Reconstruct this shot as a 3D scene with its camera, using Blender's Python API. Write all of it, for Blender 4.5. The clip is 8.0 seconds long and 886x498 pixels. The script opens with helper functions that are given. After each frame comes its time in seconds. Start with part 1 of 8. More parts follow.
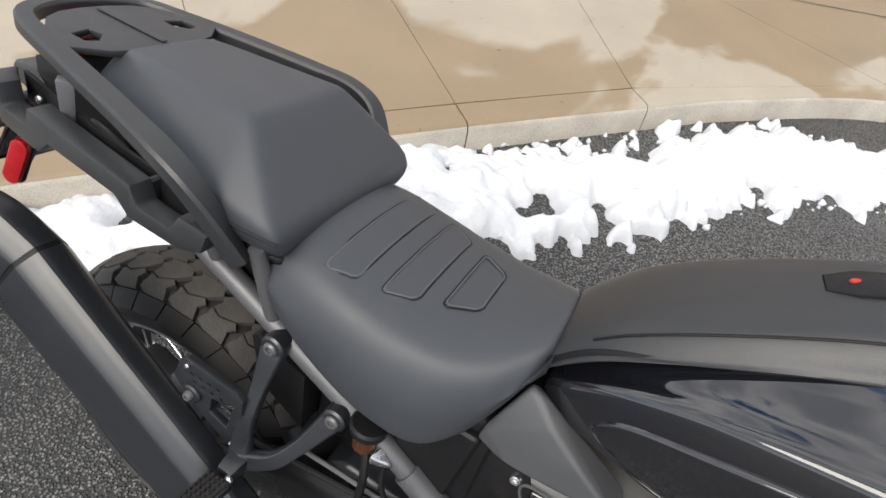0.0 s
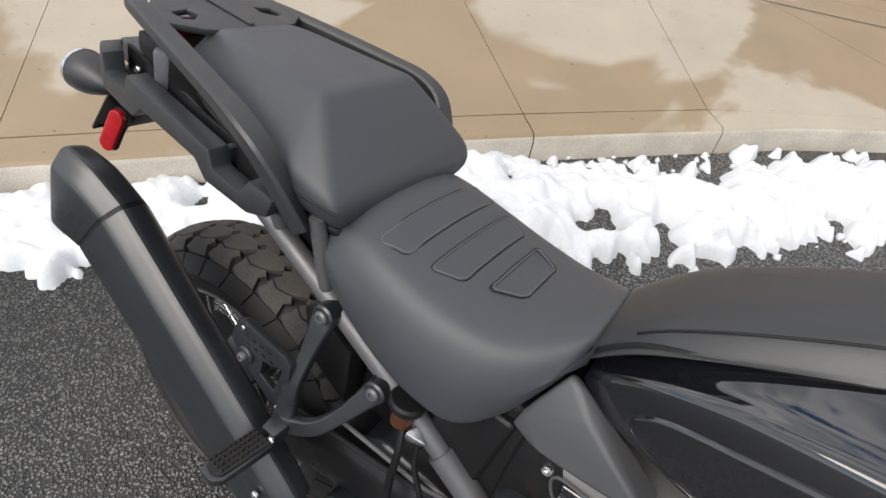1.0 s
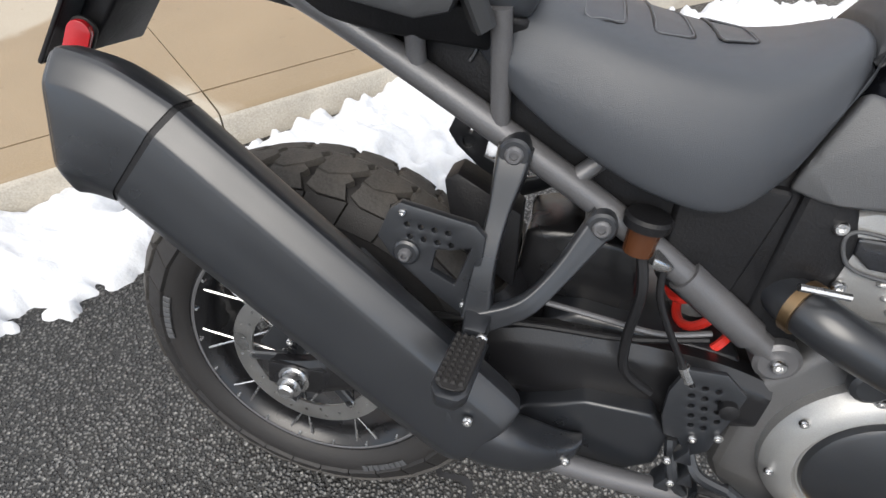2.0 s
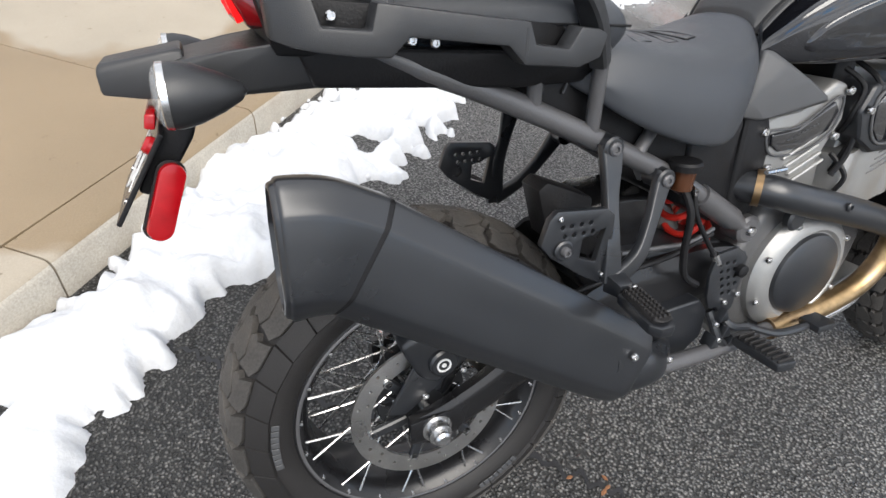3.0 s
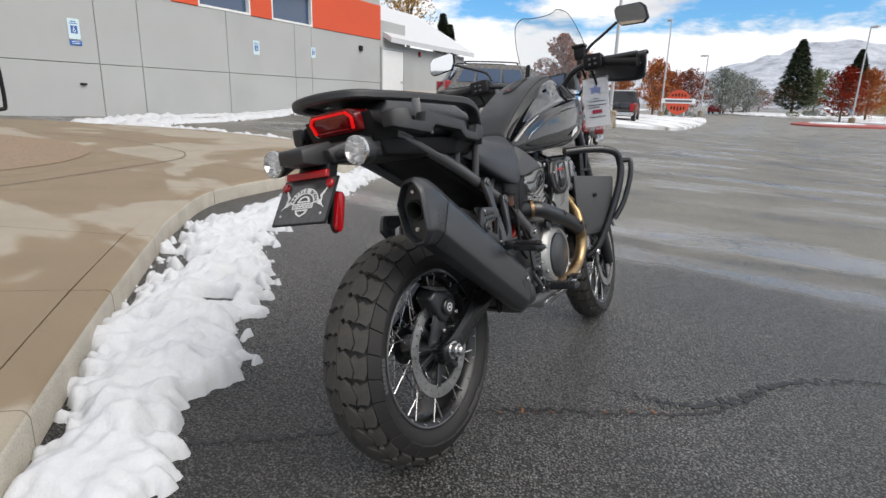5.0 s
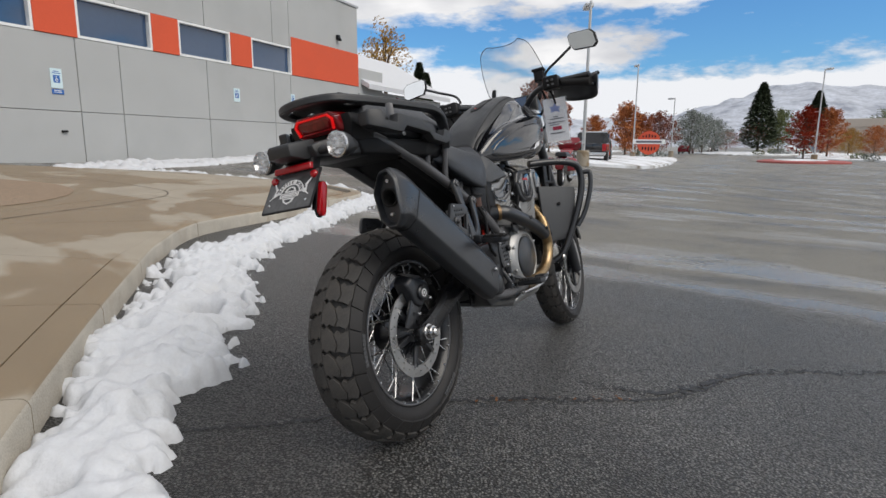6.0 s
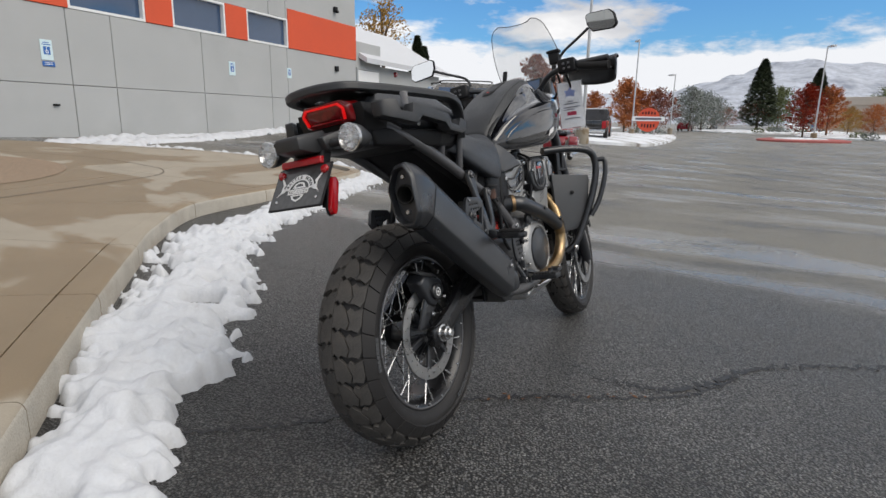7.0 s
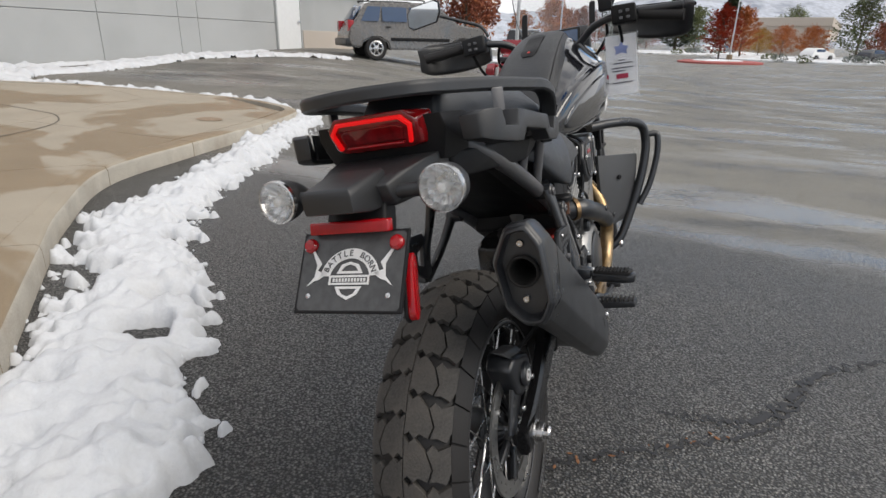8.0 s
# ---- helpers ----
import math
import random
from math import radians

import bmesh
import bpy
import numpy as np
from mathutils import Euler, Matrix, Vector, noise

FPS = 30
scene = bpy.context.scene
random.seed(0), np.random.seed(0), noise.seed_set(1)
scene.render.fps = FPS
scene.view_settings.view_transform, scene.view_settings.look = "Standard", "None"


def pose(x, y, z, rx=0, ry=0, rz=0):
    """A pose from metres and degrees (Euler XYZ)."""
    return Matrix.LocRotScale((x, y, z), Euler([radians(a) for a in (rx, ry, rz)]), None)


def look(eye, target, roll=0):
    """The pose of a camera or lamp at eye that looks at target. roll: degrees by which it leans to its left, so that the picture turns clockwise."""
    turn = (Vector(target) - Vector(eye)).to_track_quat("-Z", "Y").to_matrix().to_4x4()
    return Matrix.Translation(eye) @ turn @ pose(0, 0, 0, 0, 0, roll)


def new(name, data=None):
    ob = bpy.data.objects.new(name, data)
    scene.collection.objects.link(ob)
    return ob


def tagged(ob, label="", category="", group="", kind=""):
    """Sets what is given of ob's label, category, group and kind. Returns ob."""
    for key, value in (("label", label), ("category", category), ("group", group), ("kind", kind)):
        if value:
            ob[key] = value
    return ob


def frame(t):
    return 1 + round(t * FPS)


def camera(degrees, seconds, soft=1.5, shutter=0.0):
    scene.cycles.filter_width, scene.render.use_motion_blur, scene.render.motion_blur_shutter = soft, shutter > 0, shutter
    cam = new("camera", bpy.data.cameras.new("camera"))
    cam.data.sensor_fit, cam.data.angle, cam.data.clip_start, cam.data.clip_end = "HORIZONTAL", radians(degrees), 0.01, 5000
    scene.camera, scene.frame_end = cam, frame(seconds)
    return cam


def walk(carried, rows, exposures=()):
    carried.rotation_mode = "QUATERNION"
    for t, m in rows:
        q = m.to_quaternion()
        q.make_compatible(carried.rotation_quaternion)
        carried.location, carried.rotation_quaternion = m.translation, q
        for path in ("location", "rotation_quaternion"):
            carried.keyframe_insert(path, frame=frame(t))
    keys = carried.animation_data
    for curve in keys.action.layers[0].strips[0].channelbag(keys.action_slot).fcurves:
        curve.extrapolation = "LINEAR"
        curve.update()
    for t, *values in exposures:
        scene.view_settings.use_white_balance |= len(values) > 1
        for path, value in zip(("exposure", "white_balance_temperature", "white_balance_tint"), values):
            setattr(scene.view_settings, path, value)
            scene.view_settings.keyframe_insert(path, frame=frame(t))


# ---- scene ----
cam = camera(76.2, 8.0)
PATH = [
    (0, (0.003, 0.046, 1.462), (0.122, 1.494, 0.088), 10.8),
    (0.5, (0.03, 0.014, 1.475), (-0.029, 1.467, 0.102), 10.9),
    (1, (0.019, 0.008, 1.445), (-0.074, 1.468, 0.082), 10.0),
    (1.5, (-0.077, 0.007, 1.274), (-0.025, 1.486, -0.071), 7.5),
    (1.7, (-0.1634, -0.0012, 1.1972), (-0.0273, 1.4652, -0.1577), 5.06),
    (1.8, (-0.2302, -0.0058, 1.1696), (-0.0331, 1.4748, -0.1613), 4.65),
    (2, (-0.346, 0.005, 1.162), (-0.008, 1.421, -0.21), 3.4),
    (2.2, (-0.455, 0.018, 1.146), (0.052, 1.406, -0.202), 3.0),
    (3.3, (-1.0561, 0.232, 1.2415), (0.3574, 1.043, 0.0823), 3.29),
    (3.5, (-1.1805, 0.235, 1.2602), (0.3476, 0.918, 0.1658), 3.05),
    (4, (-1.465, 0.259, 1.2251), (0.2795, 0.739, 0.3735), 1.47),
    (4.5, (-1.7089, 0.387, 1.1555), (0.1468, 0.715, 0.4857), 0.9),
    (5, (-1.9211, 0.408, 1.0765), (-0.0025, 0.638, 0.5605), 1.63),
    (5.2, (-1.9842, 0.38, 1.0229), (-0.0467, 0.604, 0.5812), 1.64),
    (6.3, (-2.1233, 0.358, 0.9452), (-0.1637, 0.524, 0.5837), 0.41),
    (6.5, (-2.1117, 0.358, 0.9348), (-0.1535, 0.526, 0.5643), 0.81),
    (7, (-2.0201, 0.424, 1.0013), (-0.0768, 0.58, 0.5544), 1.02),
    (7.5, (-1.7788, 0.587, 1.1071), (0.1436, 0.658, 0.5589), 1.22),
    (8, (-1.408, 0.803, 1.146), (0.464, 0.697, 0.451), 1.3),
]
walk(cam, [(t, look(eye, target, roll)) for t, eye, target, roll in PATH],
     [(0.0, 1.0, 6600, 10), (1.0, 0.92, 6600, 10), (2.0, 1.16, 6500, 10), (3.5, 1.05, 6450, 10), (4.5, 0.70, 6550, 10), (6.0, 0.16, 6550, 10), (7.0, 0.20, 6550, 10), (8.0, 0.38, 6650, 10)])

from mathutils.bvhtree import BVHTree

# ---- light and sky ----
world = bpy.data.worlds.new("sky")
scene.world = world
world.use_nodes = True
wn, wl = world.node_tree.nodes, world.node_tree.links
wn.clear()
w_out = wn.new("ShaderNodeOutputWorld")
w_bg = wn.new("ShaderNodeBackground")
w_sky = wn.new("ShaderNodeTexSky")
w_sky.sky_type = "NISHITA"
w_sky.sun_disc = False
w_sky.sun_elevation, w_sky.sun_rotation = radians(46), radians(207)
w_gain = wn.new("ShaderNodeMixRGB")
w_gain.blend_type = "MULTIPLY"
w_gain.inputs[0].default_value = 1.0
w_gain.inputs[2].default_value = (0.52, 0.98, 1.40, 1)
w_co = wn.new("ShaderNodeTexCoord")
w_map = wn.new("ShaderNodeMapping")
w_map.inputs["Location"].default_value = (0.35, 0.1, 0.42)
w_map.inputs["Scale"].default_value = (1.0, 1.0, 3.0)
w_n1 = wn.new("ShaderNodeTexNoise")
w_n1.inputs["Scale"].default_value = 2.1
w_n1.inputs["Detail"].default_value = 9
w_n1.inputs["Roughness"].default_value = 0.60
w_n2 = wn.new("ShaderNodeTexNoise")
w_n2.inputs["Scale"].default_value = 3.1
w_n2.inputs["Detail"].default_value = 6
w_sep = wn.new("ShaderNodeSeparateXYZ")
# a white bank along the horizon, blue above it, broken grey cloud overhead
w_bank = wn.new("ShaderNodeMath")
w_bank.operation = "MULTIPLY_ADD"
w_bank.inputs[1].default_value = 0.34
w_band = wn.new("ShaderNodeValToRGB")
w_band.color_ramp.elements[0].position, w_band.color_ramp.elements[1].position = 0.262, 0.282
w_band.color_ramp.elements[0].color, w_band.color_ramp.elements[1].color = (1, 1, 1, 1), (0, 0, 0, 1)
w_ramp = wn.new("ShaderNodeValToRGB")
w_ramp.color_ramp.elements[0].position, w_ramp.color_ramp.elements[1].position = 0.47, 0.535
w_high = wn.new("ShaderNodeMapRange")
w_high.inputs["From Min"].default_value, w_high.inputs["From Max"].default_value = 0.13, 0.24
w_high.inputs["To Min"].default_value, w_high.inputs["To Max"].default_value = -0.02, 0.10
w_lift = wn.new("ShaderNodeMath")
w_lift.operation = "ADD"
w_both = wn.new("ShaderNodeMath")
w_both.operation = "MAXIMUM"
w_shade = wn.new("ShaderNodeValToRGB")
w_shade.color_ramp.elements[0].position, w_shade.color_ramp.elements[1].position = 0.40, 0.62
w_shade.color_ramp.elements[0].color = (4.9, 5.1, 5.6, 1)
w_shade.color_ramp.elements[1].color = (9.6, 9.6, 9.7, 1)
w_white = wn.new("ShaderNodeMixRGB")
w_white.inputs[2].default_value = (8.6, 8.8, 9.2, 1)
w_mix = wn.new("ShaderNodeMixRGB")
wl.new(w_sky.outputs[0], w_gain.inputs[1])
wl.new(w_co.outputs["Generated"], w_map.inputs[0])
wl.new(w_co.outputs["Generated"], w_sep.inputs[0])
wl.new(w_map.outputs[0], w_n1.inputs["Vector"])
wl.new(w_map.outputs[0], w_n2.inputs["Vector"])
wl.new(w_n1.outputs[0], w_bank.inputs[0])
wl.new(w_sep.outputs[2], w_bank.inputs[2])
wl.new(w_bank.outputs[0], w_band.inputs[0])
wl.new(w_sep.outputs[2], w_high.inputs[0])
wl.new(w_n1.outputs[0], w_lift.inputs[0])
wl.new(w_high.outputs[0], w_lift.inputs[1])
wl.new(w_lift.outputs[0], w_ramp.inputs[0])
wl.new(w_band.outputs[0], w_both.inputs[0])
wl.new(w_ramp.outputs[0], w_both.inputs[1])
wl.new(w_n2.outputs[0], w_shade.inputs[0])
wl.new(w_band.outputs[0], w_white.inputs[0])
wl.new(w_shade.outputs[0], w_white.inputs[1])
wl.new(w_both.outputs[0], w_mix.inputs[0])
wl.new(w_gain.outputs[0], w_mix.inputs[1])
wl.new(w_white.outputs[0], w_mix.inputs[2])
wl.new(w_mix.outputs[0], w_bg.inputs[0])
w_bg.inputs[1].default_value = 0.09
wl.new(w_bg.outputs[0], w_out.inputs[0])

sun = new("sun", bpy.data.lights.new("sun", "SUN"))
sun.data.energy, sun.data.angle, sun.data.color = 1.7, radians(45), (1.0, 0.94, 0.86)
sun.matrix_world = look((0, 0, 0), (0.31, 0.61, -0.73))


# ---- materials ----
def mat(name, color, rough=0.5, metal=0.0, vary=0.12, scale=8.0, bump=0.0, bscale=60.0, spec=0.5, coat=0.0, emit=None, estr=0.0, alpha=1.0, trans=0.0, dirt=None, dscale=3.0, damount=0.35):
    """A surface with colour varied at two sizes, rough patches and fine relief."""
    m = bpy.data.materials.new(name)
    m.use_nodes = True
    n, l = m.node_tree.nodes, m.node_tree.links
    b = n["Principled BSDF"]
    b.inputs["Roughness"].default_value, b.inputs["Metallic"].default_value = rough, metal
    b.inputs["Specular IOR Level"].default_value = spec
    b.inputs["Coat Weight"].default_value = coat
    b.inputs["Coat Roughness"].default_value = 0.03
    b.inputs["Transmission Weight"].default_value = trans
    b.inputs["Alpha"].default_value = alpha
    co = n.new("ShaderNodeTexCoord")
    big = n.new("ShaderNodeTexNoise")
    big.inputs["Scale"].default_value, big.inputs["Detail"].default_value = scale, 6
    fine = n.new("ShaderNodeTexNoise")
    fine.inputs["Scale"].default_value, fine.inputs["Detail"].default_value = bscale, 4
    l.new(co.outputs["Object"], big.inputs["Vector"])
    l.new(co.outputs["Object"], fine.inputs["Vector"])
    add = n.new("ShaderNodeMath")
    add.operation = "MULTIPLY_ADD"
    add.inputs[1].default_value = 0.6
    l.new(fine.outputs[0], add.inputs[0])
    half = n.new("ShaderNodeMath")
    half.operation = "MULTIPLY"
    half.inputs[1].default_value = 0.6
    l.new(big.outputs[0], half.inputs[0])
    l.new(half.outputs[0], add.inputs[2])
    ramp = n.new("ShaderNodeValToRGB")
    ramp.color_ramp.elements[0].position, ramp.color_ramp.elements[1].position = 0.42, 0.78
    c = np.array(color)
    ramp.color_ramp.elements[0].color = (*(c * (1 - vary)), 1)
    ramp.color_ramp.elements[1].color = (*np.minimum(c * (1 + vary), 1), 1)
    l.new(add.outputs[0], ramp.inputs[0])
    col = ramp.outputs[0]
    if dirt is not None:
        dn = n.new("ShaderNodeTexNoise")
        dn.inputs["Scale"].default_value, dn.inputs["Detail"].default_value = dscale, 8
        l.new(co.outputs["Object"], dn.inputs["Vector"])
        dr = n.new("ShaderNodeValToRGB")
        dr.color_ramp.elements[0].position, dr.color_ramp.elements[1].position = 0.5, 0.72
        dr.color_ramp.elements[1].color = (damount, damount, damount, 1)
        dr.color_ramp.elements[0].color = (0, 0, 0, 1)
        l.new(dn.outputs[0], dr.inputs[0])
        mx = n.new("ShaderNodeMixRGB")
        mx.inputs[2].default_value = (*dirt, 1)
        l.new(dr.outputs[0], mx.inputs[0])
        l.new(col, mx.inputs[1])
        col = mx.outputs[0]
    l.new(col, b.inputs["Base Color"])
    rr = n.new("ShaderNodeMapRange")
    rr.inputs["From Min"].default_value, rr.inputs["From Max"].default_value = 0.3, 0.7
    rr.inputs["To Min"].default_value, rr.inputs["To Max"].default_value = max(rough - 0.08 * min(1, rough * 3), 0), min(rough + 0.08 * min(1, rough * 3), 1)
    l.new(big.outputs[0], rr.inputs[0])
    l.new(rr.outputs[0], b.inputs["Roughness"])
    if bump:
        bp = n.new("ShaderNodeBump")
        bp.inputs["Strength"].default_value, bp.inputs["Distance"].default_value = min(bump, 1), 0.002 * max(1, bump)
        l.new(fine.outputs[0], bp.inputs["Height"])
        l.new(bp.outputs[0], b.inputs["Normal"])
    if emit:
        b.inputs["Emission Color"].default_value = (*emit, 1)
        b.inputs["Emission Strength"].default_value = estr
    return m


def asphalt_mat():
    m = bpy.data.materials.new("asphalt")
    m.use_nodes = True
    n, l = m.node_tree.nodes, m.node_tree.links
    b = n["Principled BSDF"]
    co = n.new("ShaderNodeTexCoord")

    def tex(kind, scale, detail=4, vec=None, stretch=None, turn=0.0, rough=0.5):
        t = n.new(kind)
        t.inputs["Scale"].default_value = scale
        if kind == "ShaderNodeTexNoise":
            t.inputs["Detail"].default_value = detail
            t.inputs["Roughness"].default_value = rough
        if stretch:
            mp = n.new("ShaderNodeMapping")
            mp.inputs["Rotation"].default_value = (0, 0, radians(turn))
            mp.inputs["Scale"].default_value = stretch
            l.new(co.outputs["Object"], mp.inputs[0])
            l.new(mp.outputs[0], t.inputs["Vector"])
        else:
            l.new(co.outputs["Object"], t.inputs["Vector"])
        return t

    def ramp(src, *stops):
        r = n.new("ShaderNodeValToRGB")
        e = r.color_ramp.elements
        while len(e) < len(stops):
            e.new(0.5)
        for k, (p, v) in zip(e, stops):
            k.position = p
            k.color = (*v, 1) if isinstance(v, tuple) else (v, v, v, 1)
        l.new(src, r.inputs[0])
        return r.outputs[0]

    def mix(kind, fac, a, c):
        x = n.new("ShaderNodeMixRGB")
        x.blend_type = kind
        for s, v in zip(x.inputs, (fac, a, c)):
            if isinstance(v, (int, float)):
                s.default_value = v if s.type == "VALUE" else (v, v, v, 1)
            elif isinstance(v, tuple):
                s.default_value = (*v, 1)
            else:
                l.new(v, s)
        return x.outputs[0]

    stones = tex("ShaderNodeTexVoronoi", 125)
    stone = ramp(stones.outputs["Color"], (0.15, (0.085, 0.085, 0.084)), (0.5, (0.155, 0.153, 0.148)), (0.8, (0.220, 0.216, 0.207)), (0.95, (0.31, 0.303, 0.288)))
    blot = tex("ShaderNodeTexNoise", 1.3, 8)
    pit = ramp(stones.outputs["Distance"], (0.30, 1.0), (0.62, 0.12))
    stone = mix("MULTIPLY", 0.95, stone, pit)
    base = mix("MULTIPLY", 0.75, stone, ramp(blot.outputs[0], (0.3, 0.66), (0.7, 1.2)))

    def dist(px, py):
        """Signed metres along the direction (px, py)."""
        d = n.new("ShaderNodeVectorMath")
        d.operation = "DOT_PRODUCT"
        d.inputs[1].default_value = (px, py, 0)
        l.new(co.outputs["Object"], d.inputs[0])
        return d.outputs["Value"]

    def rng_(src, a, b2, lo=0.0, hi=1.0):
        r = n.new("ShaderNodeMapRange")
        for k, v in zip(("From Min", "From Max", "To Min", "To Max"), (a, b2, lo, hi)):
            r.inputs[k].default_value = v
        l.new(src, r.inputs[0])
        return r.outputs[0]

    # worn tan aggregate over the older part of the lot
    warp = tex("ShaderNodeTexNoise", 0.45, 6, stretch=(1.0, 0.6, 1), rough=0.6)
    reach = n.new("ShaderNodeMath")
    reach.operation = "MULTIPLY_ADD"
    reach.inputs[1].default_value = 2.4
    l.new(warp.outputs[0], reach.inputs[0])
    l.new(dist(0.93, -0.37), reach.inputs[2])
    across = reach.outputs[0]
    lot = rng_(across, 3.3, 4.3)
    salt_n = tex("ShaderNodeTexNoise", 0.75, 9, stretch=(1.1, 0.7, 1), turn=22, rough=0.66)
    salt = ramp(salt_n.outputs[0], (0.40, 0.22), (0.455, 0.72), (0.56, 1.0))
    saltf = mix("MULTIPLY", 1.0, salt, lot)
    spec = mix("MIX", saltf, 0.36, 0.16)
    worn = mix("MULTIPLY", 0.7, (0.29, 0.279, 0.250), ramp(stones.outputs["Color"], (0.1, 0.6), (0.9, 1.2)))
    # base colour darker behind the bike, paler beside and beyond it
    base = mix("MULTIPLY", 1.0, base, rng_(across, -0.4, 1.1, 0.56, 1.40))
    base = mix("MIX", saltf, base, worn)

    # water standing in shallow streaks that follow the fall of the lot
    def band(centre, half):
        away_ = n.new("ShaderNodeMath")
        away_.operation = "SUBTRACT"
        away_.inputs[1].default_value = centre
        l.new(across, away_.inputs[0])
        size_ = n.new("ShaderNodeMath")
        size_.operation = "ABSOLUTE"
        l.new(away_.outputs[0], size_.inputs[0])
        return rng_(size_.outputs[0], half, half * 0.25)

    wet_n = tex("ShaderNodeTexNoise", 0.62, 9, stretch=(1.5, 0.45, 1), turn=12, rough=0.66)
    wet = mix("MULTIPLY", 1.0, ramp(wet_n.outputs[0], (0.50, 0.0), (0.60, 0.8)), rng_(dist(0.93, -0.37), 5.5, 7.5))
    for centre, half in ((3.75, 0.36), (5.0, 0.42)):
        wet = mix("LIGHTEN", 1.0, wet, mix("MULTIPLY", 1.0, band(centre, half), ramp(wet_n.outputs[0], (0.36, 0.3), (0.48, 1.0))))
    wetf = wet
    base = mix("MULTIPLY", wetf, base, (0.72, 0.72, 0.74))
    l.new(base, b.inputs["Base Color"])
    dry = ramp(blot.outputs[0], (0.3, 0.29), (0.7, 0.45))
    l.new(mix("MIX", wetf, mix("MIX", saltf, dry, 0.62), 0.17), b.inputs["Roughness"])
    l.new(mix("MIX", wetf, spec, 0.5), b.inputs["Specular IOR Level"])
    bp = n.new("ShaderNodeBump")
    bp.inputs["Distance"].default_value = 0.009
    l.new(rng_(wetf, 0.0, 1.0, 1.0, 0.12), bp.inputs["Strength"])
    bump_n = tex("ShaderNodeTexNoise", 260, 3)
    l.new(mix("ADD", 0.35, pit, bump_n.outputs[0]), bp.inputs["Height"])
    l.new(bp.outputs[0], b.inputs["Normal"])
    return m


def concrete_mat():
    m = mat("concrete", (0.335, 0.295, 0.235), 0.75, vary=0.10, scale=2.5, bump=0.5, bscale=220, spec=0.35)
    n, l = m.node_tree.nodes, m.node_tree.links
    b = n["Principled BSDF"]
    src = b.inputs["Base Color"].links[0].from_socket
    co = n.new("ShaderNodeTexCoord")
    wn_ = n.new("ShaderNodeTexNoise")
    wn_.inputs["Scale"].default_value, wn_.inputs["Detail"].default_value = 0.62, 5
    wn_.inputs["Distortion"].default_value = 0.5
    l.new(co.outputs["Object"], wn_.inputs["Vector"])
    r = n.new("ShaderNodeValToRGB")
    r.color_ramp.elements[0].position, r.color_ramp.elements[1].position = 0.45, 0.475
    l.new(wn_.outputs[0], r.inputs[0])
    mx = n.new("ShaderNodeMixRGB")
    mx.blend_type = "MULTIPLY"
    mx.inputs[2].default_value = (0.70, 0.60, 0.47, 1)
    l.new(r.outputs[0], mx.inputs[0])
    l.new(src, mx.inputs[1])
    # small specks
    sp = n.new("ShaderNodeTexNoise")
    sp.inputs["Scale"].default_value, sp.inputs["Detail"].default_value = 26, 3
    l.new(co.outputs["Object"], sp.inputs["Vector"])
    sr = n.new("ShaderNodeValToRGB")
    sr.color_ramp.elements[0].position, sr.color_ramp.elements[1].position = 0.70, 0.76
    l.new(sp.outputs[0], sr.inputs[0])
    m2 = n.new("ShaderNodeMixRGB")
    m2.blend_type = "MULTIPLY"
    m2.inputs[2].default_value = (0.62, 0.58, 0.52, 1)
    l.new(sr.outputs[0], m2.inputs[0])
    l.new(mx.outputs[0], m2.inputs[1])
    l.new(m2.outputs[0], b.inputs["Base Color"])
    rm = n.new("ShaderNodeMapRange")
    rm.inputs["To Min"].default_value, rm.inputs["To Max"].default_value = 0.8, 0.42
    l.new(r.outputs[0], rm.inputs[0])
    l.new(rm.outputs[0], b.inputs["Roughness"])
    return m


def leaf_mat(name, a, c):
    m = mat(name, a, 0.7, vary=0.3, scale=0.8, bscale=9, spec=0.2)
    n, l = m.node_tree.nodes, m.node_tree.links
    g = n.new("ShaderNodeNewGeometry")
    mx = n.new("ShaderNodeMixRGB")
    mx.inputs[1].default_value, mx.inputs[2].default_value = (*a, 1), (*c, 1)
    l.new(g.outputs["Random Per Island"], mx.inputs[0])
    l.new(mx.outputs[0], n["Principled BSDF"].inputs["Base Color"])
    return m


ASPHALT, CONCRETE = asphalt_mat(), concrete_mat()
KERBFACE = mat("pale_kerb_face", (0.42, 0.39, 0.335), 0.8, vary=0.22, scale=5, bump=0.6, bscale=160, spec=0.3, dirt=(0.30, 0.26, 0.21), dscale=4, damount=0.55)
SNOW = mat("snow", (0.585, 0.60, 0.625), 0.7, vary=0.05, scale=6, bump=1.0, bscale=90, spec=0.3, dirt=(0.60, 0.59, 0.57), dscale=5, damount=0.25)
TAR = mat("crack_filler", (0.018, 0.018, 0.02), 0.55, vary=0.3, scale=20, bump=0.6)
LEAFLITTER = mat("dead_leaf", (0.20, 0.09, 0.04), 0.8, vary=0.4, scale=30)
STUCCO = mat("grey_wall_paint", (0.43, 0.44, 0.44), 0.85, vary=0.05, scale=0.7, bump=0.3, bscale=70, spec=0.2, dirt=(0.37, 0.38, 0.38), dscale=0.6, damount=0.6)
ORANGE = mat("orange_wall_paint", (0.66, 0.105, 0.05), 0.75, vary=0.07, scale=0.9, bump=0.2, bscale=60, spec=0.25)
WHITE = mat("white_paint", (0.78, 0.79, 0.79), 0.5, vary=0.04)
# blue base colour paints the mirrored sky into the panes
DARKGLASS = mat("window_glass", (0.035, 0.07, 0.14), 0.04, vary=0.05, spec=0.9)
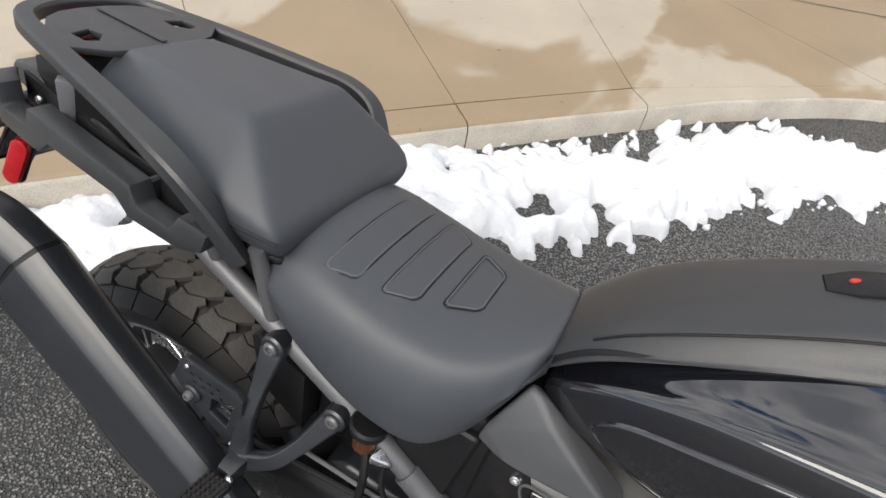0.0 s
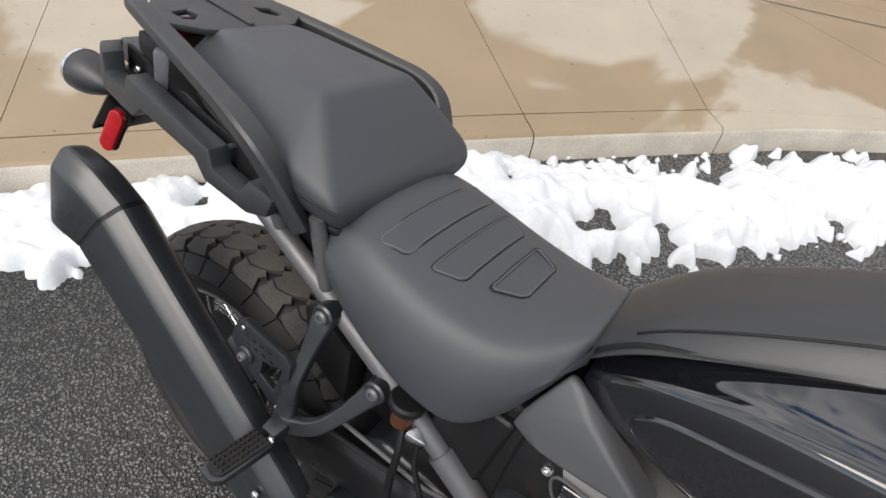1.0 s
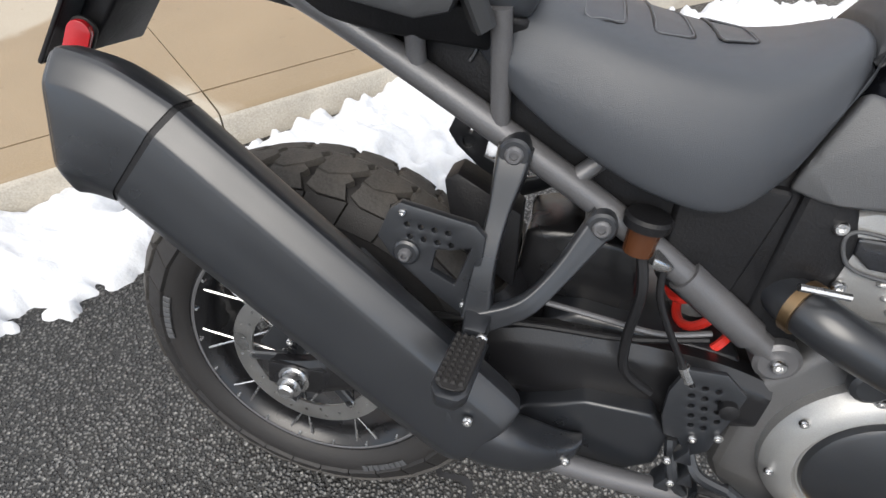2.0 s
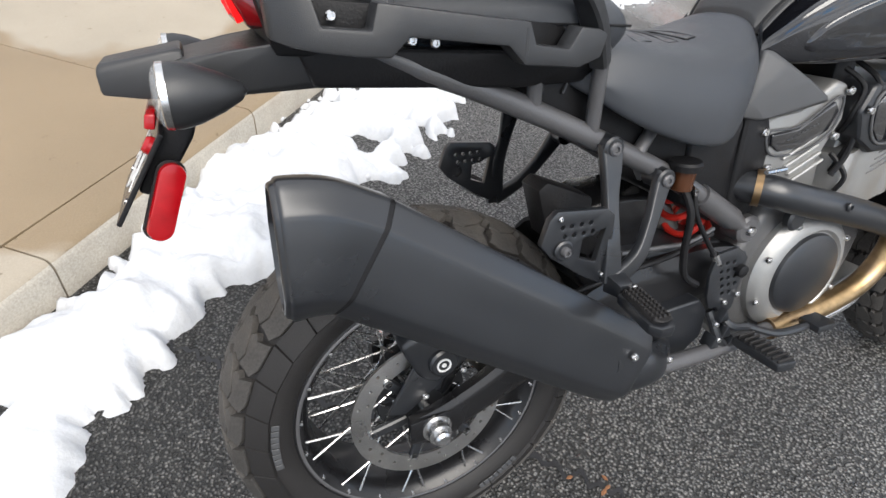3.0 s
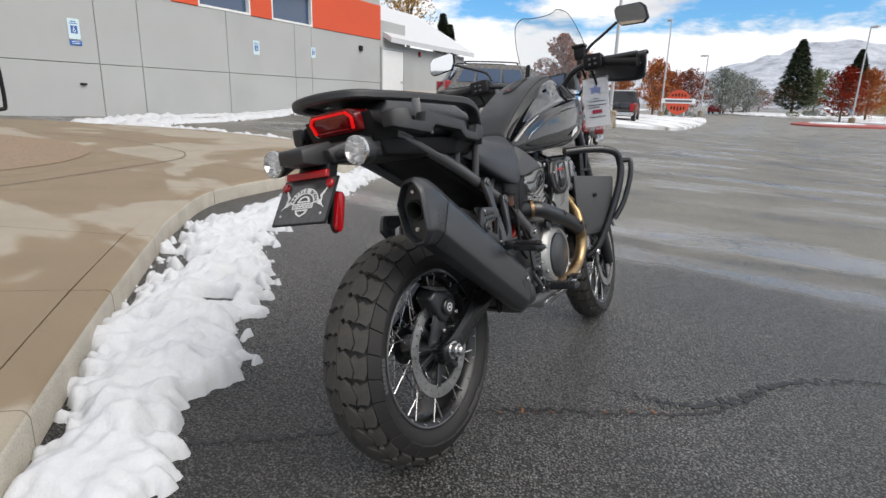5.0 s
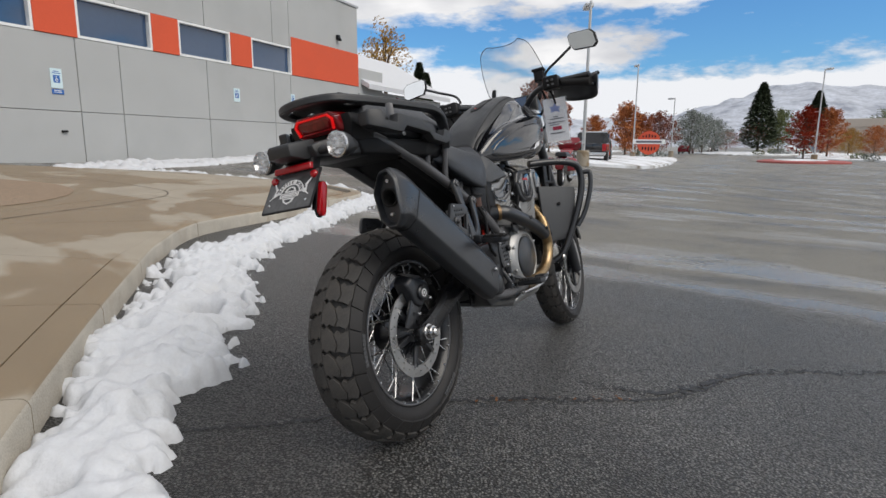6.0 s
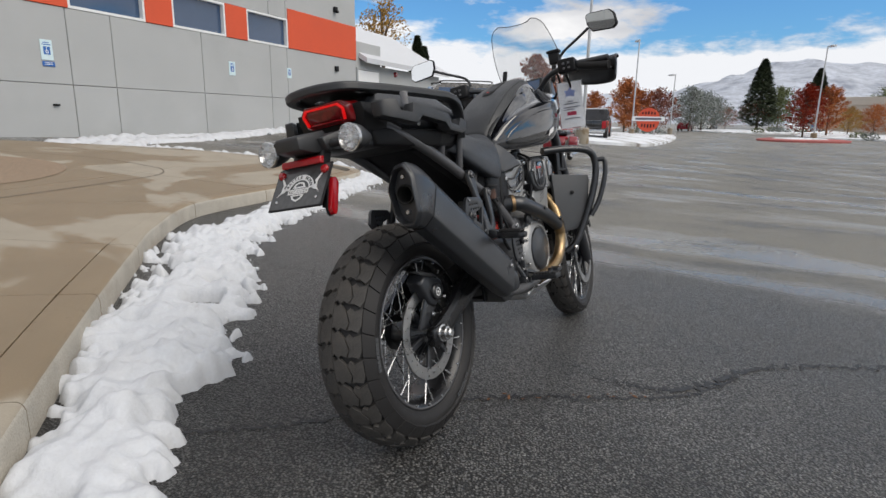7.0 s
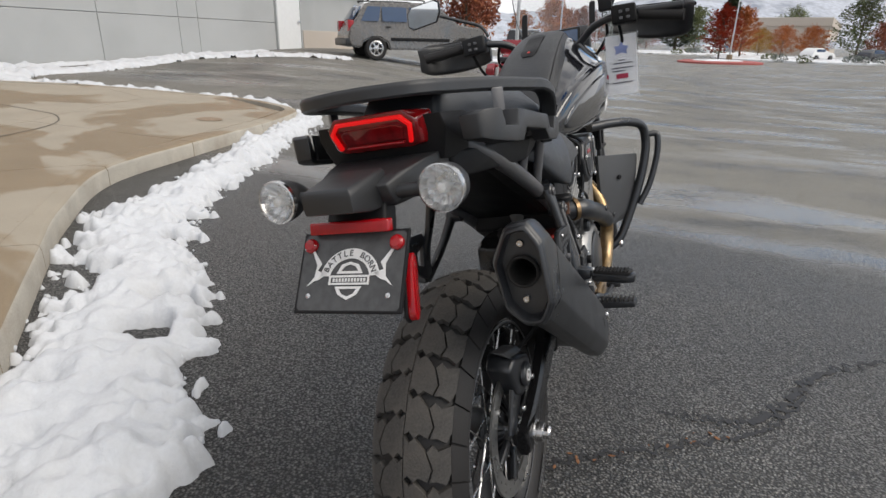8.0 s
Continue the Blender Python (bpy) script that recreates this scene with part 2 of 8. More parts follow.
BLUE = mat("sign_blue", (0.03, 0.13, 0.42), 0.5, vary=0.05)
PALEBLUE = mat("sign_face", (0.62, 0.76, 0.80), 0.5, vary=0.05)
GALV = mat("galvanised_pole", (0.50, 0.51, 0.52), 0.5, 0.4, vary=0.08, scale=3)
BARK = mat("bark", (0.10, 0.075, 0.055), 0.9, vary=0.3, scale=4, bump=1.0, bscale=25)
LEAF_RED = leaf_mat("red_leaves", (0.24, 0.022, 0.014), (0.40, 0.06, 0.022))
LEAF_ORANGE = leaf_mat("orange_leaves", (0.30, 0.085, 0.026), (0.46, 0.17, 0.055))
LEAF_RUST = leaf_mat("rust_leaves", (0.15, 0.042, 0.026), (0.27, 0.09, 0.045))
LEAF_GOLD = leaf_mat("gold_leaves", (0.32, 0.18, 0.045), (0.46, 0.28, 0.08))
LEAF_GREEN = leaf_mat("green_leaves", (0.07, 0.085, 0.035), (0.15, 0.17, 0.075))
NEEDLES = leaf_mat("conifer_needles", (0.04, 0.055, 0.032), (0.085, 0.105, 0.06))
NEEDLES_SNOW = leaf_mat("snowy_needles", (0.055, 0.07, 0.05), (0.30, 0.32, 0.31))
HILL = mat("snowy_hillside", (0.47, 0.50, 0.56), 0.95, vary=0.22, scale=0.012, bscale=0.09, spec=0.1, dirt=(0.24, 0.26, 0.31), dscale=0.02, damount=0.85)
BEIGE = mat("beige_wall", (0.52, 0.46, 0.40), 0.85, vary=0.05, scale=0.5)
SUVPAINT = mat("pewter_car_paint", (0.165, 0.155, 0.145), 0.28, 0.6, vary=0.05, coat=0.6)
CARBLACK = mat("black_car_paint", (0.012, 0.012, 0.014), 0.18, vary=0.1, coat=0.8)
CARRED = mat("dark_red_paint", (0.20, 0.006, 0.014), 0.22, vary=0.08, coat=0.8)
SIGNRED = mat("sign_orange_red", (0.60, 0.075, 0.03), 0.55, vary=0.12, scale=4)
KERBRED = mat("red_kerb_paint", (0.36, 0.10, 0.09), 0.8, vary=0.25, scale=3)
# the motorcycle
PLASTIC = mat("black_textured_plastic", (0.018, 0.019, 0.021), 0.42, vary=0.12, scale=9, bump=0.18, bscale=900, spec=0.6)
PLASTIC_DK = mat("dark_inner_plastic", (0.007, 0.007, 0.008), 0.5, vary=0.2, scale=12, bump=0.3, bscale=300, spec=0.28)
VINYL = mat("grained_black_vinyl", (0.038, 0.042, 0.049), 0.42, vary=0.10, scale=7, bump=0.25, bscale=1100, spec=0.5)
STITCH = mat("grey_stitching", (0.075, 0.078, 0.085), 0.6, vary=0.1)
SATIN = mat("satin_black_coating", (0.013, 0.0145, 0.0175), 0.34, 0.0, vary=0.15, scale=6, bump=0.05, bscale=700, spec=0.75)
GLOSS = mat("gloss_black_paint", (0.007, 0.0075, 0.010), 0.08, vary=0.1, scale=5, coat=1.0, spec=0.6)
GREYCOVER = mat("grey_moulded_cover", (0.060, 0.062, 0.066), 0.48, vary=0.08, scale=9, bump=0.3, bscale=800)
RUBBER = mat("tyre_rubber", (0.050, 0.047, 0.044), 0.70, vary=0.35, scale=9, bump=0.5, bscale=260, spec=0.35, dirt=(0.105, 0.094, 0.082), dscale=14, damount=0.6)
RUBBER2 = mat("tyre_sidewall", (0.017, 0.016, 0.016), 0.58, vary=0.15, scale=12, bump=0.3, bscale=400, spec=0.35)
CASTALU = mat("silver_cast_aluminium", (0.34, 0.34, 0.335), 0.44, 0.65, vary=0.16, scale=9, bump=0.2, bscale=900, dirt=(0.24, 0.235, 0.22), dscale=10, damount=0.4)
STEEL = mat("bright_steel", (0.62, 0.62, 0.62), 0.25, 1.0, vary=0.08, scale=30)
DISC = mat("brushed_brake_disc", (0.52, 0.515, 0.505), 0.34, 1.0, vary=0.15, scale=14, bump=0.2, bscale=500, dirt=(0.38, 0.34, 0.29), dscale=12, damount=0.35)
FRAMEGREY = mat("dark_grey_frame_coating", (0.105, 0.105, 0.11), 0.36, 0.3, vary=0.1, scale=12, bump=0.2, bscale=500)
GOLD = mat("heat_tinted_pipe", (0.40, 0.28, 0.15), 0.40, 1.0, vary=0.3, scale=7, dirt=(0.30, 0.22, 0.26), dscale=6, damount=0.6)
GREYCAST = mat("dark_cast_metal", (0.11, 0.11, 0.112), 0.42, 0.35, vary=0.15, scale=10, bump=0.15, bscale=700)
ARMBLACK = mat("black_swingarm_paint", (0.008, 0.008, 0.009), 0.28, vary=0.12, scale=7, bump=0.1, bscale=300)
FLUID = mat("amber_fluid_cup", (0.06, 0.022, 0.009), 0.2, vary=0.15)
BRASS = mat("brass_clamp", (0.33, 0.22, 0.12), 0.35, 1.0, vary=0.2)
REDPLASTIC = mat("red_reflector", (0.34, 0.004, 0.008), 0.22, vary=0.15, scale=40, coat=0.2, emit=(0.5, 0.01, 0.01), estr=0.0)
TAILGLOW = mat("lit_red_light_bar", (0.35, 0.002, 0.003), 0.3, emit=(1.0, 0.008, 0.01), estr=0.42)
TAILLENS = mat("dark_red_lens", (0.17, 0.004, 0.006), 0.08, vary=0.25, scale=60, coat=0.6)
SHOCKRED = mat("red_spring", (0.60, 0.03, 0.02), 0.35, vary=0.1)
CLEARLENS = mat("clear_lens", (0.70, 0.72, 0.72), 0.12, vary=0.1, scale=120, bump=1.0, bscale=250, spec=0.8, metal=0.55)
AMBER = mat("amber_lamp", (0.55, 0.20, 0.02), 0.3)
MIRROR = mat("mirror_glass", (0.82, 0.84, 0.85), 0.02, 1.0, vary=0.01)
OUTLETBLACK = mat("outlet_black", (0.012, 0.011, 0.010), 0.9, vary=0.2, scale=40)
PLATE = mat("black_plate", (0.06, 0.061, 0.063), 0.22, vary=0.2, scale=30)
CHALK = mat("silver_print", (0.70, 0.70, 0.70), 0.5, vary=0.08)
CARD = mat("white_card", (0.74, 0.74, 0.77), 0.4, vary=0.03)
PRINT = mat("grey_print", (0.12, 0.12, 0.14), 0.6)
PRINTBLUE = mat("blue_print", (0.22, 0.27, 0.50), 0.6)
PRINTRED = mat("red_print", (0.38, 0.03, 0.07), 0.6)
BADGERED = mat("red_badge", (0.5, 0.03, 0.02), 0.4)
SCREEN = bpy.data.materials.new("clear_windscreen")
SCREEN.use_nodes = True
_b = SCREEN.node_tree.nodes["Principled BSDF"]
_b.inputs["Base Color"].default_value = (0.93, 0.95, 0.96, 1)
_b.inputs["Roughness"].default_value = 0.02
_b.inputs["Alpha"].default_value = 0.16
_b.inputs["Transmission Weight"].default_value = 0.0


# ---- building blocks ----
def finish(bm, name, material, smooth=32):
    me = bpy.data.meshes.new(name)
    bmesh.ops.recalc_face_normals(bm, faces=bm.faces)
    bm.to_mesh(me)
    bm.free()
    me.materials.append(material)
    if smooth:
        me.shade_smooth()
        me.set_sharp_from_angle(angle=radians(smooth))
    return me


def part(name, bm, material, parent, label="", smooth=32):
    ob = new(name, finish(bm, name, material, smooth))
    ob.parent = parent
    return tagged(ob, label=label)


def thing(name, label, category, m=None, group="", kind=""):
    ob = new(name)
    ob.empty_display_size = 0.1
    if m is not None:
        ob.matrix_world = m
    return tagged(ob, label, category, group, kind)


def box(x0, x1, y0, y1, z0, z1, bevel=0.0, seg=2):
    bm = bmesh.new()
    v = [bm.verts.new(p) for p in ((x0, y0, z0), (x1, y0, z0), (x1, y1, z0), (x0, y1, z0), (x0, y0, z1), (x1, y0, z1), (x1, y1, z1), (x0, y1, z1))]
    for f in ((0, 3, 2, 1), (4, 5, 6, 7), (0, 1, 5, 4), (1, 2, 6, 5), (2, 3, 7, 6), (3, 0, 4, 7)):
        bm.faces.new([v[i] for i in f])
    if bevel:
        bmesh.ops.bevel(bm, geom=bm.edges[:], offset=bevel, segments=seg, affect="EDGES", profile=0.6)
    return bm


def join(*bms):
    out = bmesh.new()
    for b in bms:
        me = bpy.data.meshes.new("tmp")
        b.to_mesh(me)
        b.free()
        out.from_mesh(me)
        bpy.data.meshes.remove(me)
    return out


def moved(bm, m):
    bm.transform(m)
    return bm


def spline(pts, n, closed=False):
    """Points along a smooth curve through pts."""
    p = np.array(pts, float)
    k = len(p)
    if k == 2 and not closed:
        return [p[0] + (p[1] - p[0]) * i / (n - 1) for i in range(n)]
    out = []
    for i in range(n):
        u = i * (k / n) if closed else i * (k - 1) / (n - 1)
        j = min(int(u), k - 1 if closed else k - 2)
        t = u - j
        g = (lambda q: p[q % k]) if closed else (lambda q: p[min(max(q, 0), k - 1)])
        a, b, c, d = g(j - 1), g(j), g(j + 1), g(j + 2)
        out.append(0.5 * (2 * b + (c - a) * t + (2 * a - 5 * b + 4 * c - d) * t * t + (3 * b - a - 3 * c + d) * t ** 3))
    return out


def tube(pts, r, n=None, sides=12, closed=False, cap=True):
    """A round bar along a smooth curve; r is a number or one radius per point."""
    n = n or (2 if len(pts) == 2 else 6 * len(pts))
    path = [Vector(q) for q in spline(pts, n, closed)]
    rr = [r] * n if isinstance(r, (int, float)) else [float(np.interp(i / (n - 1), np.linspace(0, 1, len(r)), r)) for i in range(n)]
    bm = bmesh.new()
    up = None
    rings = []
    for i, q in enumerate(path):
        d = (path[(i + 1) % n] - path[i - 1]) if closed else (path[min(i + 1, n - 1)] - path[max(i - 1, 0)])
        d.normalize()
        if up is None:
            up = d.orthogonal().normalized()
        up = (up - d * up.dot(d)).normalized()
        side = d.cross(up)
        rings.append([bm.verts.new(q + rr[i] * (math.cos(a) * up + math.sin(a) * side)) for a in (math.tau * k / sides for k in range(sides))])
    for i in range(n if closed else n - 1):
        a, b = rings[i], rings[(i + 1) % n]
        off = 0
        if closed and i == n - 1:
            off = min(range(sides), key=lambda o: (a[0].co - b[o].co).length)
        for k in range(sides):
            bm.faces.new((a[k], a[(k + 1) % sides], b[(k + 1 + off) % sides], b[(k + off) % sides]))
    if cap and not closed:
        bm.faces.new(rings[0][::-1])
        bm.faces.new(rings[-1])
    return bm


def lathe(profile, segs=32, axis="y", closed=False):
    """Turn (along, radius) points round an axis through the origin."""
    bm = bmesh.new()
    rings = []
    for a, r in profile:
        ring = []
        if r < 1e-6:
            c = {"x": (a, 0, 0), "y": (0, a, 0), "z": (0, 0, a)}[axis]
            rings.append([bm.verts.new(c)])
            continue
        for k in range(segs):
            t = math.tau * k / segs
            u, v = r * math.cos(t), r * math.sin(t)
            ring.append(bm.verts.new({"x": (a, u, v), "y": (u, a, v), "z": (u, v, a)}[axis]))
        rings.append(ring)
    pairs = list(zip(rings, rings[1:])) + ([(rings[-1], rings[0])] if closed else [])
    for a, b in pairs:
        for k in range(segs):
            k2 = (k + 1) % segs
            if len(a) == 1 and len(b) == 1:
                continue
            if len(a) == 1:
                bm.faces.new((a[0], b[k2], b[k]))
            elif len(b) == 1:
                bm.faces.new((a[k], a[k2], b[0]))
            else:
                bm.faces.new((a[k], a[k2], b[k2], b[k]))
    return bm


def skin(loops, rings=24, around=40, cap=True, straight=False):
    """A skin over closed loops of points; every loop has the same count."""
    secs = []
    for lp in loops:
        if straight:
            q = []
            m = around // len(lp)
            for i, a in enumerate(lp):
                b = np.array(lp[(i + 1) % len(lp)], float)
                q += [np.array(a, float) + (b - np.array(a, float)) * j / m for j in range(m)]
            secs.append(np.array(q))
        else:
            secs.append(np.array(spline(lp, around, True)))
    secs = np.array(secs)
    cnt = secs.shape[1]
    if rings > len(loops):
        cols = [spline(secs[:, k], rings) for k in range(cnt)]
        secs = np.array(cols).transpose(1, 0, 2)
    bm = bmesh.new()
    vs = [[bm.verts.new(p) for p in ring] for ring in secs]
    for a, b in zip(vs, vs[1:]):
        for k in range(cnt):
            k2 = (k + 1) % cnt
            bm.faces.new((a[k], a[k2], b[k2], b[k]))
    if cap:
        bm.faces.new(vs[0][::-1])
        bm.faces.new(vs[-1])
    return bm


def sheet(outline, thick, holes=(), bevel=0.0, plane="xz", at=0.0, seg=2):
    """A plate cut to an outline, with holes through it; at is its middle across."""
    bm = bmesh.new()
    def put(u, v, w):
        return {"xz": (u, w, v), "xy": (u, v, w), "yz": (w, u, v)}[plane]
    edges = []
    for lp in (outline, *holes):
        vs = [bm.verts.new(put(u, v, at - thick / 2)) for u, v in lp]
        edges += [bm.edges.new((vs[i], vs[(i + 1) % len(vs)])) for i in range(len(vs))]
    res = bmesh.ops.triangle_fill(bm, use_beauty=True, use_dissolve=False, edges=edges)
    faces = [g for g in res["geom"] if isinstance(g, bmesh.types.BMFace)]
    ext = bmesh.ops.extrude_face_region(bm, geom=faces)
    vs = [g for g in ext["geom"] if isinstance(g, bmesh.types.BMVert)]
    bmesh.ops.translate(bm, verts=vs, vec=put(0, 0, thick))
    if bevel:
        bmesh.ops.recalc_face_normals(bm, faces=bm.faces)
        sharp = [e for e in bm.edges if len(e.link_faces) == 2 and e.calc_face_angle(0) > 0.6]
        bmesh.ops.bevel(bm, geom=sharp, offset=bevel, segments=seg, affect="EDGES", profile=0.6)
    return bm


def disc_pts(cx, cy, r, n=10, turn=0.0):
    return [(cx + r * math.cos(math.tau * k / n + turn), cy + r * math.sin(math.tau * k / n + turn)) for k in range(n)]


def bolt(r=0.007, h=0.006):
    """A domed screw head with a hex socket, along -y."""
    return join(lathe([(0.0, 0), (0.0, r), (-h * 0.6, r), (-h, r * 0.75), (-h, r * 0.45), (-h * 0.5, r * 0.4), (-h * 0.5, 0)], 12))


# ---- ground ----
def soft(v, a, b, k=1.0):
    return a + k * np.logaddexp(0, (v - a) / k) - k * np.logaddexp(0, (v - b) / k)


def ease(v):
    v = np.clip(v, 0, 1)
    return v * v * (3 - 2 * v)


def lie(x, y):
    """Height of the ground: it falls to the lot's right and crowns before the building."""
    flat = 0.06 * soft(y, -15, 14) - 0.003 * soft(x, -8, 8) + 0.018 * soft(x - 8, 0, 14, 2.0) + 0.006 * soft(x - 25, 0, 180, 3.0) - 0.012
    crown = ease((x - 7) / 7) * ease((y + 1.2) / 6.9) * ease((60 - x) / 25)
    return flat * (1 - crown) + (0.135 + 0.031 * soft(x, -8, 21)) * crown


def axis_steps(lo, hi):
    a = np.concatenate([-np.geomspace(12, -lo, 16)[::-1], np.arange(-11.5, 12, 0.5), np.geomspace(12, hi, 22)])
    return np.unique(a)


gx, gy = axis_steps(-1500, 3500), axis_steps(-2500, 2500)
GX, GY = np.meshgrid(gx, gy, indexing="ij")
GZ = lie(GX, GY)
nx, ny = GX.shape
idx = np.arange(nx * ny).reshape(nx, ny)
quads = np.stack([idx[:-1, :-1], idx[1:, :-1], idx[1:, 1:], idx[:-1, 1:]], -1).reshape(-1, 4)
me = bpy.data.meshes.new("ground")
me.from_pydata(np.stack([GX, GY, GZ], -1).reshape(-1, 3).tolist(), [], quads.tolist())
me.materials.append(ASPHALT)
me.shade_smooth()
ground = tagged(new("ground", me), "dark grey damp asphalt parking lot with salt streaks", "ground", kind="structure")


def ribbon(pts, widths, lift, n, jag, seed):
    """A ragged strip lying on the ground."""
    path = spline(pts, n)
    bm = bmesh.new()
    rows = []
    for i, q in enumerate(path):
        d = path[min(i + 1, n - 1)] - path[max(i - 1, 0)]
        d = d / (np.linalg.norm(d) + 1e-9)
        s = np.array([-d[1], d[0]])
        w = float(np.interp(i / (n - 1), np.linspace(0, 1, len(widths)), widths))
        mid = q[:2] + s * jag * noise.noise((i * 0.35, seed, 0))
        a = mid + s * w * (0.5 + 0.5 * noise.noise((i * 0.6, seed, 4)))
        b = mid - s * w * (0.5 + 0.5 * noise.noise((i * 0.6, seed, 9)))
        rows.append([bm.verts.new((p[0], p[1], float(lie(p[0], p[1])) + lift)) for p in (a, b)])
    for a, b in zip(rows, rows[1:]):
        bm.faces.new((a[0], a[1], b[1], b[0]))
    return bm


part("crack", ribbon([(-0.62, 1.45), (-0.54, 1.26), (-0.48, 1.1), (-0.38, 0.9), (-0.15, 0.46), (-0.08, 0.25), (-0.03, 0.0), (0.04, -0.28), (0.12, -0.44), (0.3, -0.66)], [0.009, 0.016, 0.014, 0.012], 0.003, 220, 0.04, 2.0), TAR, ground, "open crack in the asphalt", smooth=0)
part("crack", ribbon([(0.14, -0.02), (0.12, -0.15), (0.1, -0.3), (0.2, -0.5), (0.4, -0.75), (0.52, -1.05), (0.62, -1.5), (0.9, -2.2), (1.6, -3.4)], [0.008, 0.016, 0.030, 0.022, 0.014, 0.020, 0.012], 0.0045, 200, 0.05, 7.0), TAR, ground, "wet patched crack in the asphalt", smooth=0)
rng = random.Random(5)
leafmesh = finish(sheet([(-0.010, 0), (-0.003, 0.005), (0.006, 0.004), (0.011, 0), (0.004, -0.005), (-0.004, -0.004)], 0.0012, plane="xy"), "dead_leaf", LEAFLITTER, 0)
for k in range(16):
    s = rng.random()
    x, y = -0.15 + 0.22 * s + rng.gauss(0, 0.012), 0.46 - 0.8 * s + rng.gauss(0, 0.012)
    lf = tagged(new("dead_leaf", leafmesh), "small brown dead leaf lying on the crack", "leaf", "leaves on the crack")
    lf.matrix_world = pose(x, y, float(lie(x, y)) + 0.0045, rng.uniform(-14, 14), rng.uniform(-14, 14), rng.uniform(0, 360)) @ Matrix.Scale(rng.uniform(0.5, 1.1), 4)

# ---- pavement with its kerb ----
KERB = [(-9.0, -2.4), (-5.6, -0.72), (-3.9, 0.12), (-2.58, 0.74), (-1.58, 1.25), (-0.69, 1.685), (0.18, 2.085), (1.02, 2.445), (1.58, 2.665), (2.50, 2.885), (3.6, 2.71), (4.9, 2.44), (5.9, 2.31), (6.3, 2.36), (6.65, 2.65), (7.05, 3.4), (7.2, 5.2), (7.05, 6.0), (6.6, 7.0)]
JOINTS = [0, 1, 2, 3, 4, 5, 6, 7, 9, 10, 11, 12, 15, 16, 18]
kp = np.array(spline(KERB, 18 * 14 + 1))
RISE = 0.13
pavement = thing("pavement", "tan concrete pavement with wet patches and a kerb", "pavement", kind="structure")


def kerb_piece(i0, i1):
    bm = bmesh.new()
    prof = [(0.0, -0.25), (0.0, RISE - 0.03), (0.006, RISE - 0.012), (0.016, RISE - 0.003), (0.03, RISE), (0.15, RISE), (0.15, -0.25)]
    rows = []
    n = max(2, (i1 - i0) * 14)
    for k in range(n + 1):
        j = min(i0 * 14 + k, len(kp) - 1)
        q = kp[j].copy()
        d = kp[min(j + 1, len(kp) - 1)] - kp[max(j - 1, 0)]
        d = d / np.linalg.norm(d)
        if k == 0:
            q = q + d * 0.003
        if k == n:
            q = q - d * 0.003
        s = np.array([-d[1], d[0]])
        rows.append([bm.verts.new((*(q + s * u), float(lie(*(q + s * u))) + z)) for u, z in prof])
    for a, b in zip(rows, rows[1:]):
        for u in range(len(prof) - 1):
            bm.faces.new((a[u], a[u + 1], b[u + 1], b[u]))
    bm.faces.new(rows[0])
    bm.faces.new(rows[-1][::-1])
    for f in bm.faces:
        cz = f.calc_center_median()
        f.material_index = 1 if cz.z < float(lie(cz.x, cz.y)) + RISE - 0.016 and len(f.verts) == 4 else 0
    return bm


for a, b in zip(JOINTS, JOINTS[1:]):
    part("kerb_stone", kerb_piece(a, b), CONCRETE, pavement, smooth=50).data.materials.append(KERBFACE)


def inner(i, u):
    j = min(i * 14, len(kp) - 1)
    d = kp[min(j + 1, len(kp) - 1)] - kp[max(j - 1, 0)]
    d = d / np.linalg.norm(d)
    return kp[j] + np.array([-d[1], d[0]]) * u


def slab(corners):
    """One poured slab: a gridded top on the slope and short sides."""
    c = [np.array(q, float) for q in corners]
    mid = sum(c) / len(c)
    c = [q + (mid - q) / np.linalg.norm(mid - q) * 0.004 for q in c]
    bm = bmesh.new()
    k = len(c)
    n = 8
    # four-sided: grid
    rows = []
    for i in range(n + 1):
        a = c[0] + (c[3] - c[0]) * i / n
        b = c[1] + (c[2] - c[1]) * i / n
        row = []
        for j in range(n + 1):
            q = a + (b - a) * j / n
            row.append(bm.verts.new((q[0], q[1], float(lie(q[0], q[1])) + RISE + 0.001)))
        rows.append(row)
    for a, b in zip(rows, rows[1:]):
        for j in range(n):
            bm.faces.new((a[j], a[j + 1], b[j + 1], b[j]))
    rim = [e for e in bm.edges if e.is_boundary]
    ext = bmesh.ops.extrude_edge_only(bm, edges=rim)
    bmesh.ops.translate(bm, verts=[g for g in ext["geom"] if isinstance(g, bmesh.types.BMVert)], vec=(0, 0, -0.12))
    return bm


IN = {0: (-10.2, 0.4), 1: (-6.9, 1.9), 2: (-5.1, 2.6), 3: (-3.7, 3.1), 4: (-2.7, 3.5), 5: (-1.8, 3.9), 6: (-0.75, 4.25), 7: (0.62, 4.5), 9: (1.3, 4.45), 10: (4.0, 4.3), 11: (5.3, 4.3), 12: (6.2, 4.25)}
ks = [0, 1, 2, 3, 4, 5, 6, 7, 9, 10, 11, 12]
for a, b in zip(ks, ks[1:]):
    part("slab", slab([inner(a, 0.154), inner(b, 0.154), IN[b], IN[a]]), CONCRETE, pavement, smooth=30)
part("slab", slab([inner(12, 0.154), inner(15, 0.154), inner(16, 0.154), IN[12]]), CONCRETE, pavement, smooth=30)
OUT = {0: (-8.0, 9.0), 2: (-4.0, 9.5), 4: (-1.0, 9.8), 6: (1.2, 9.8), 7: (2.6, 9.6), 9: (3.6, 9.6), 10: (5.2, 9.0), 12: (6.4, 7.4)}
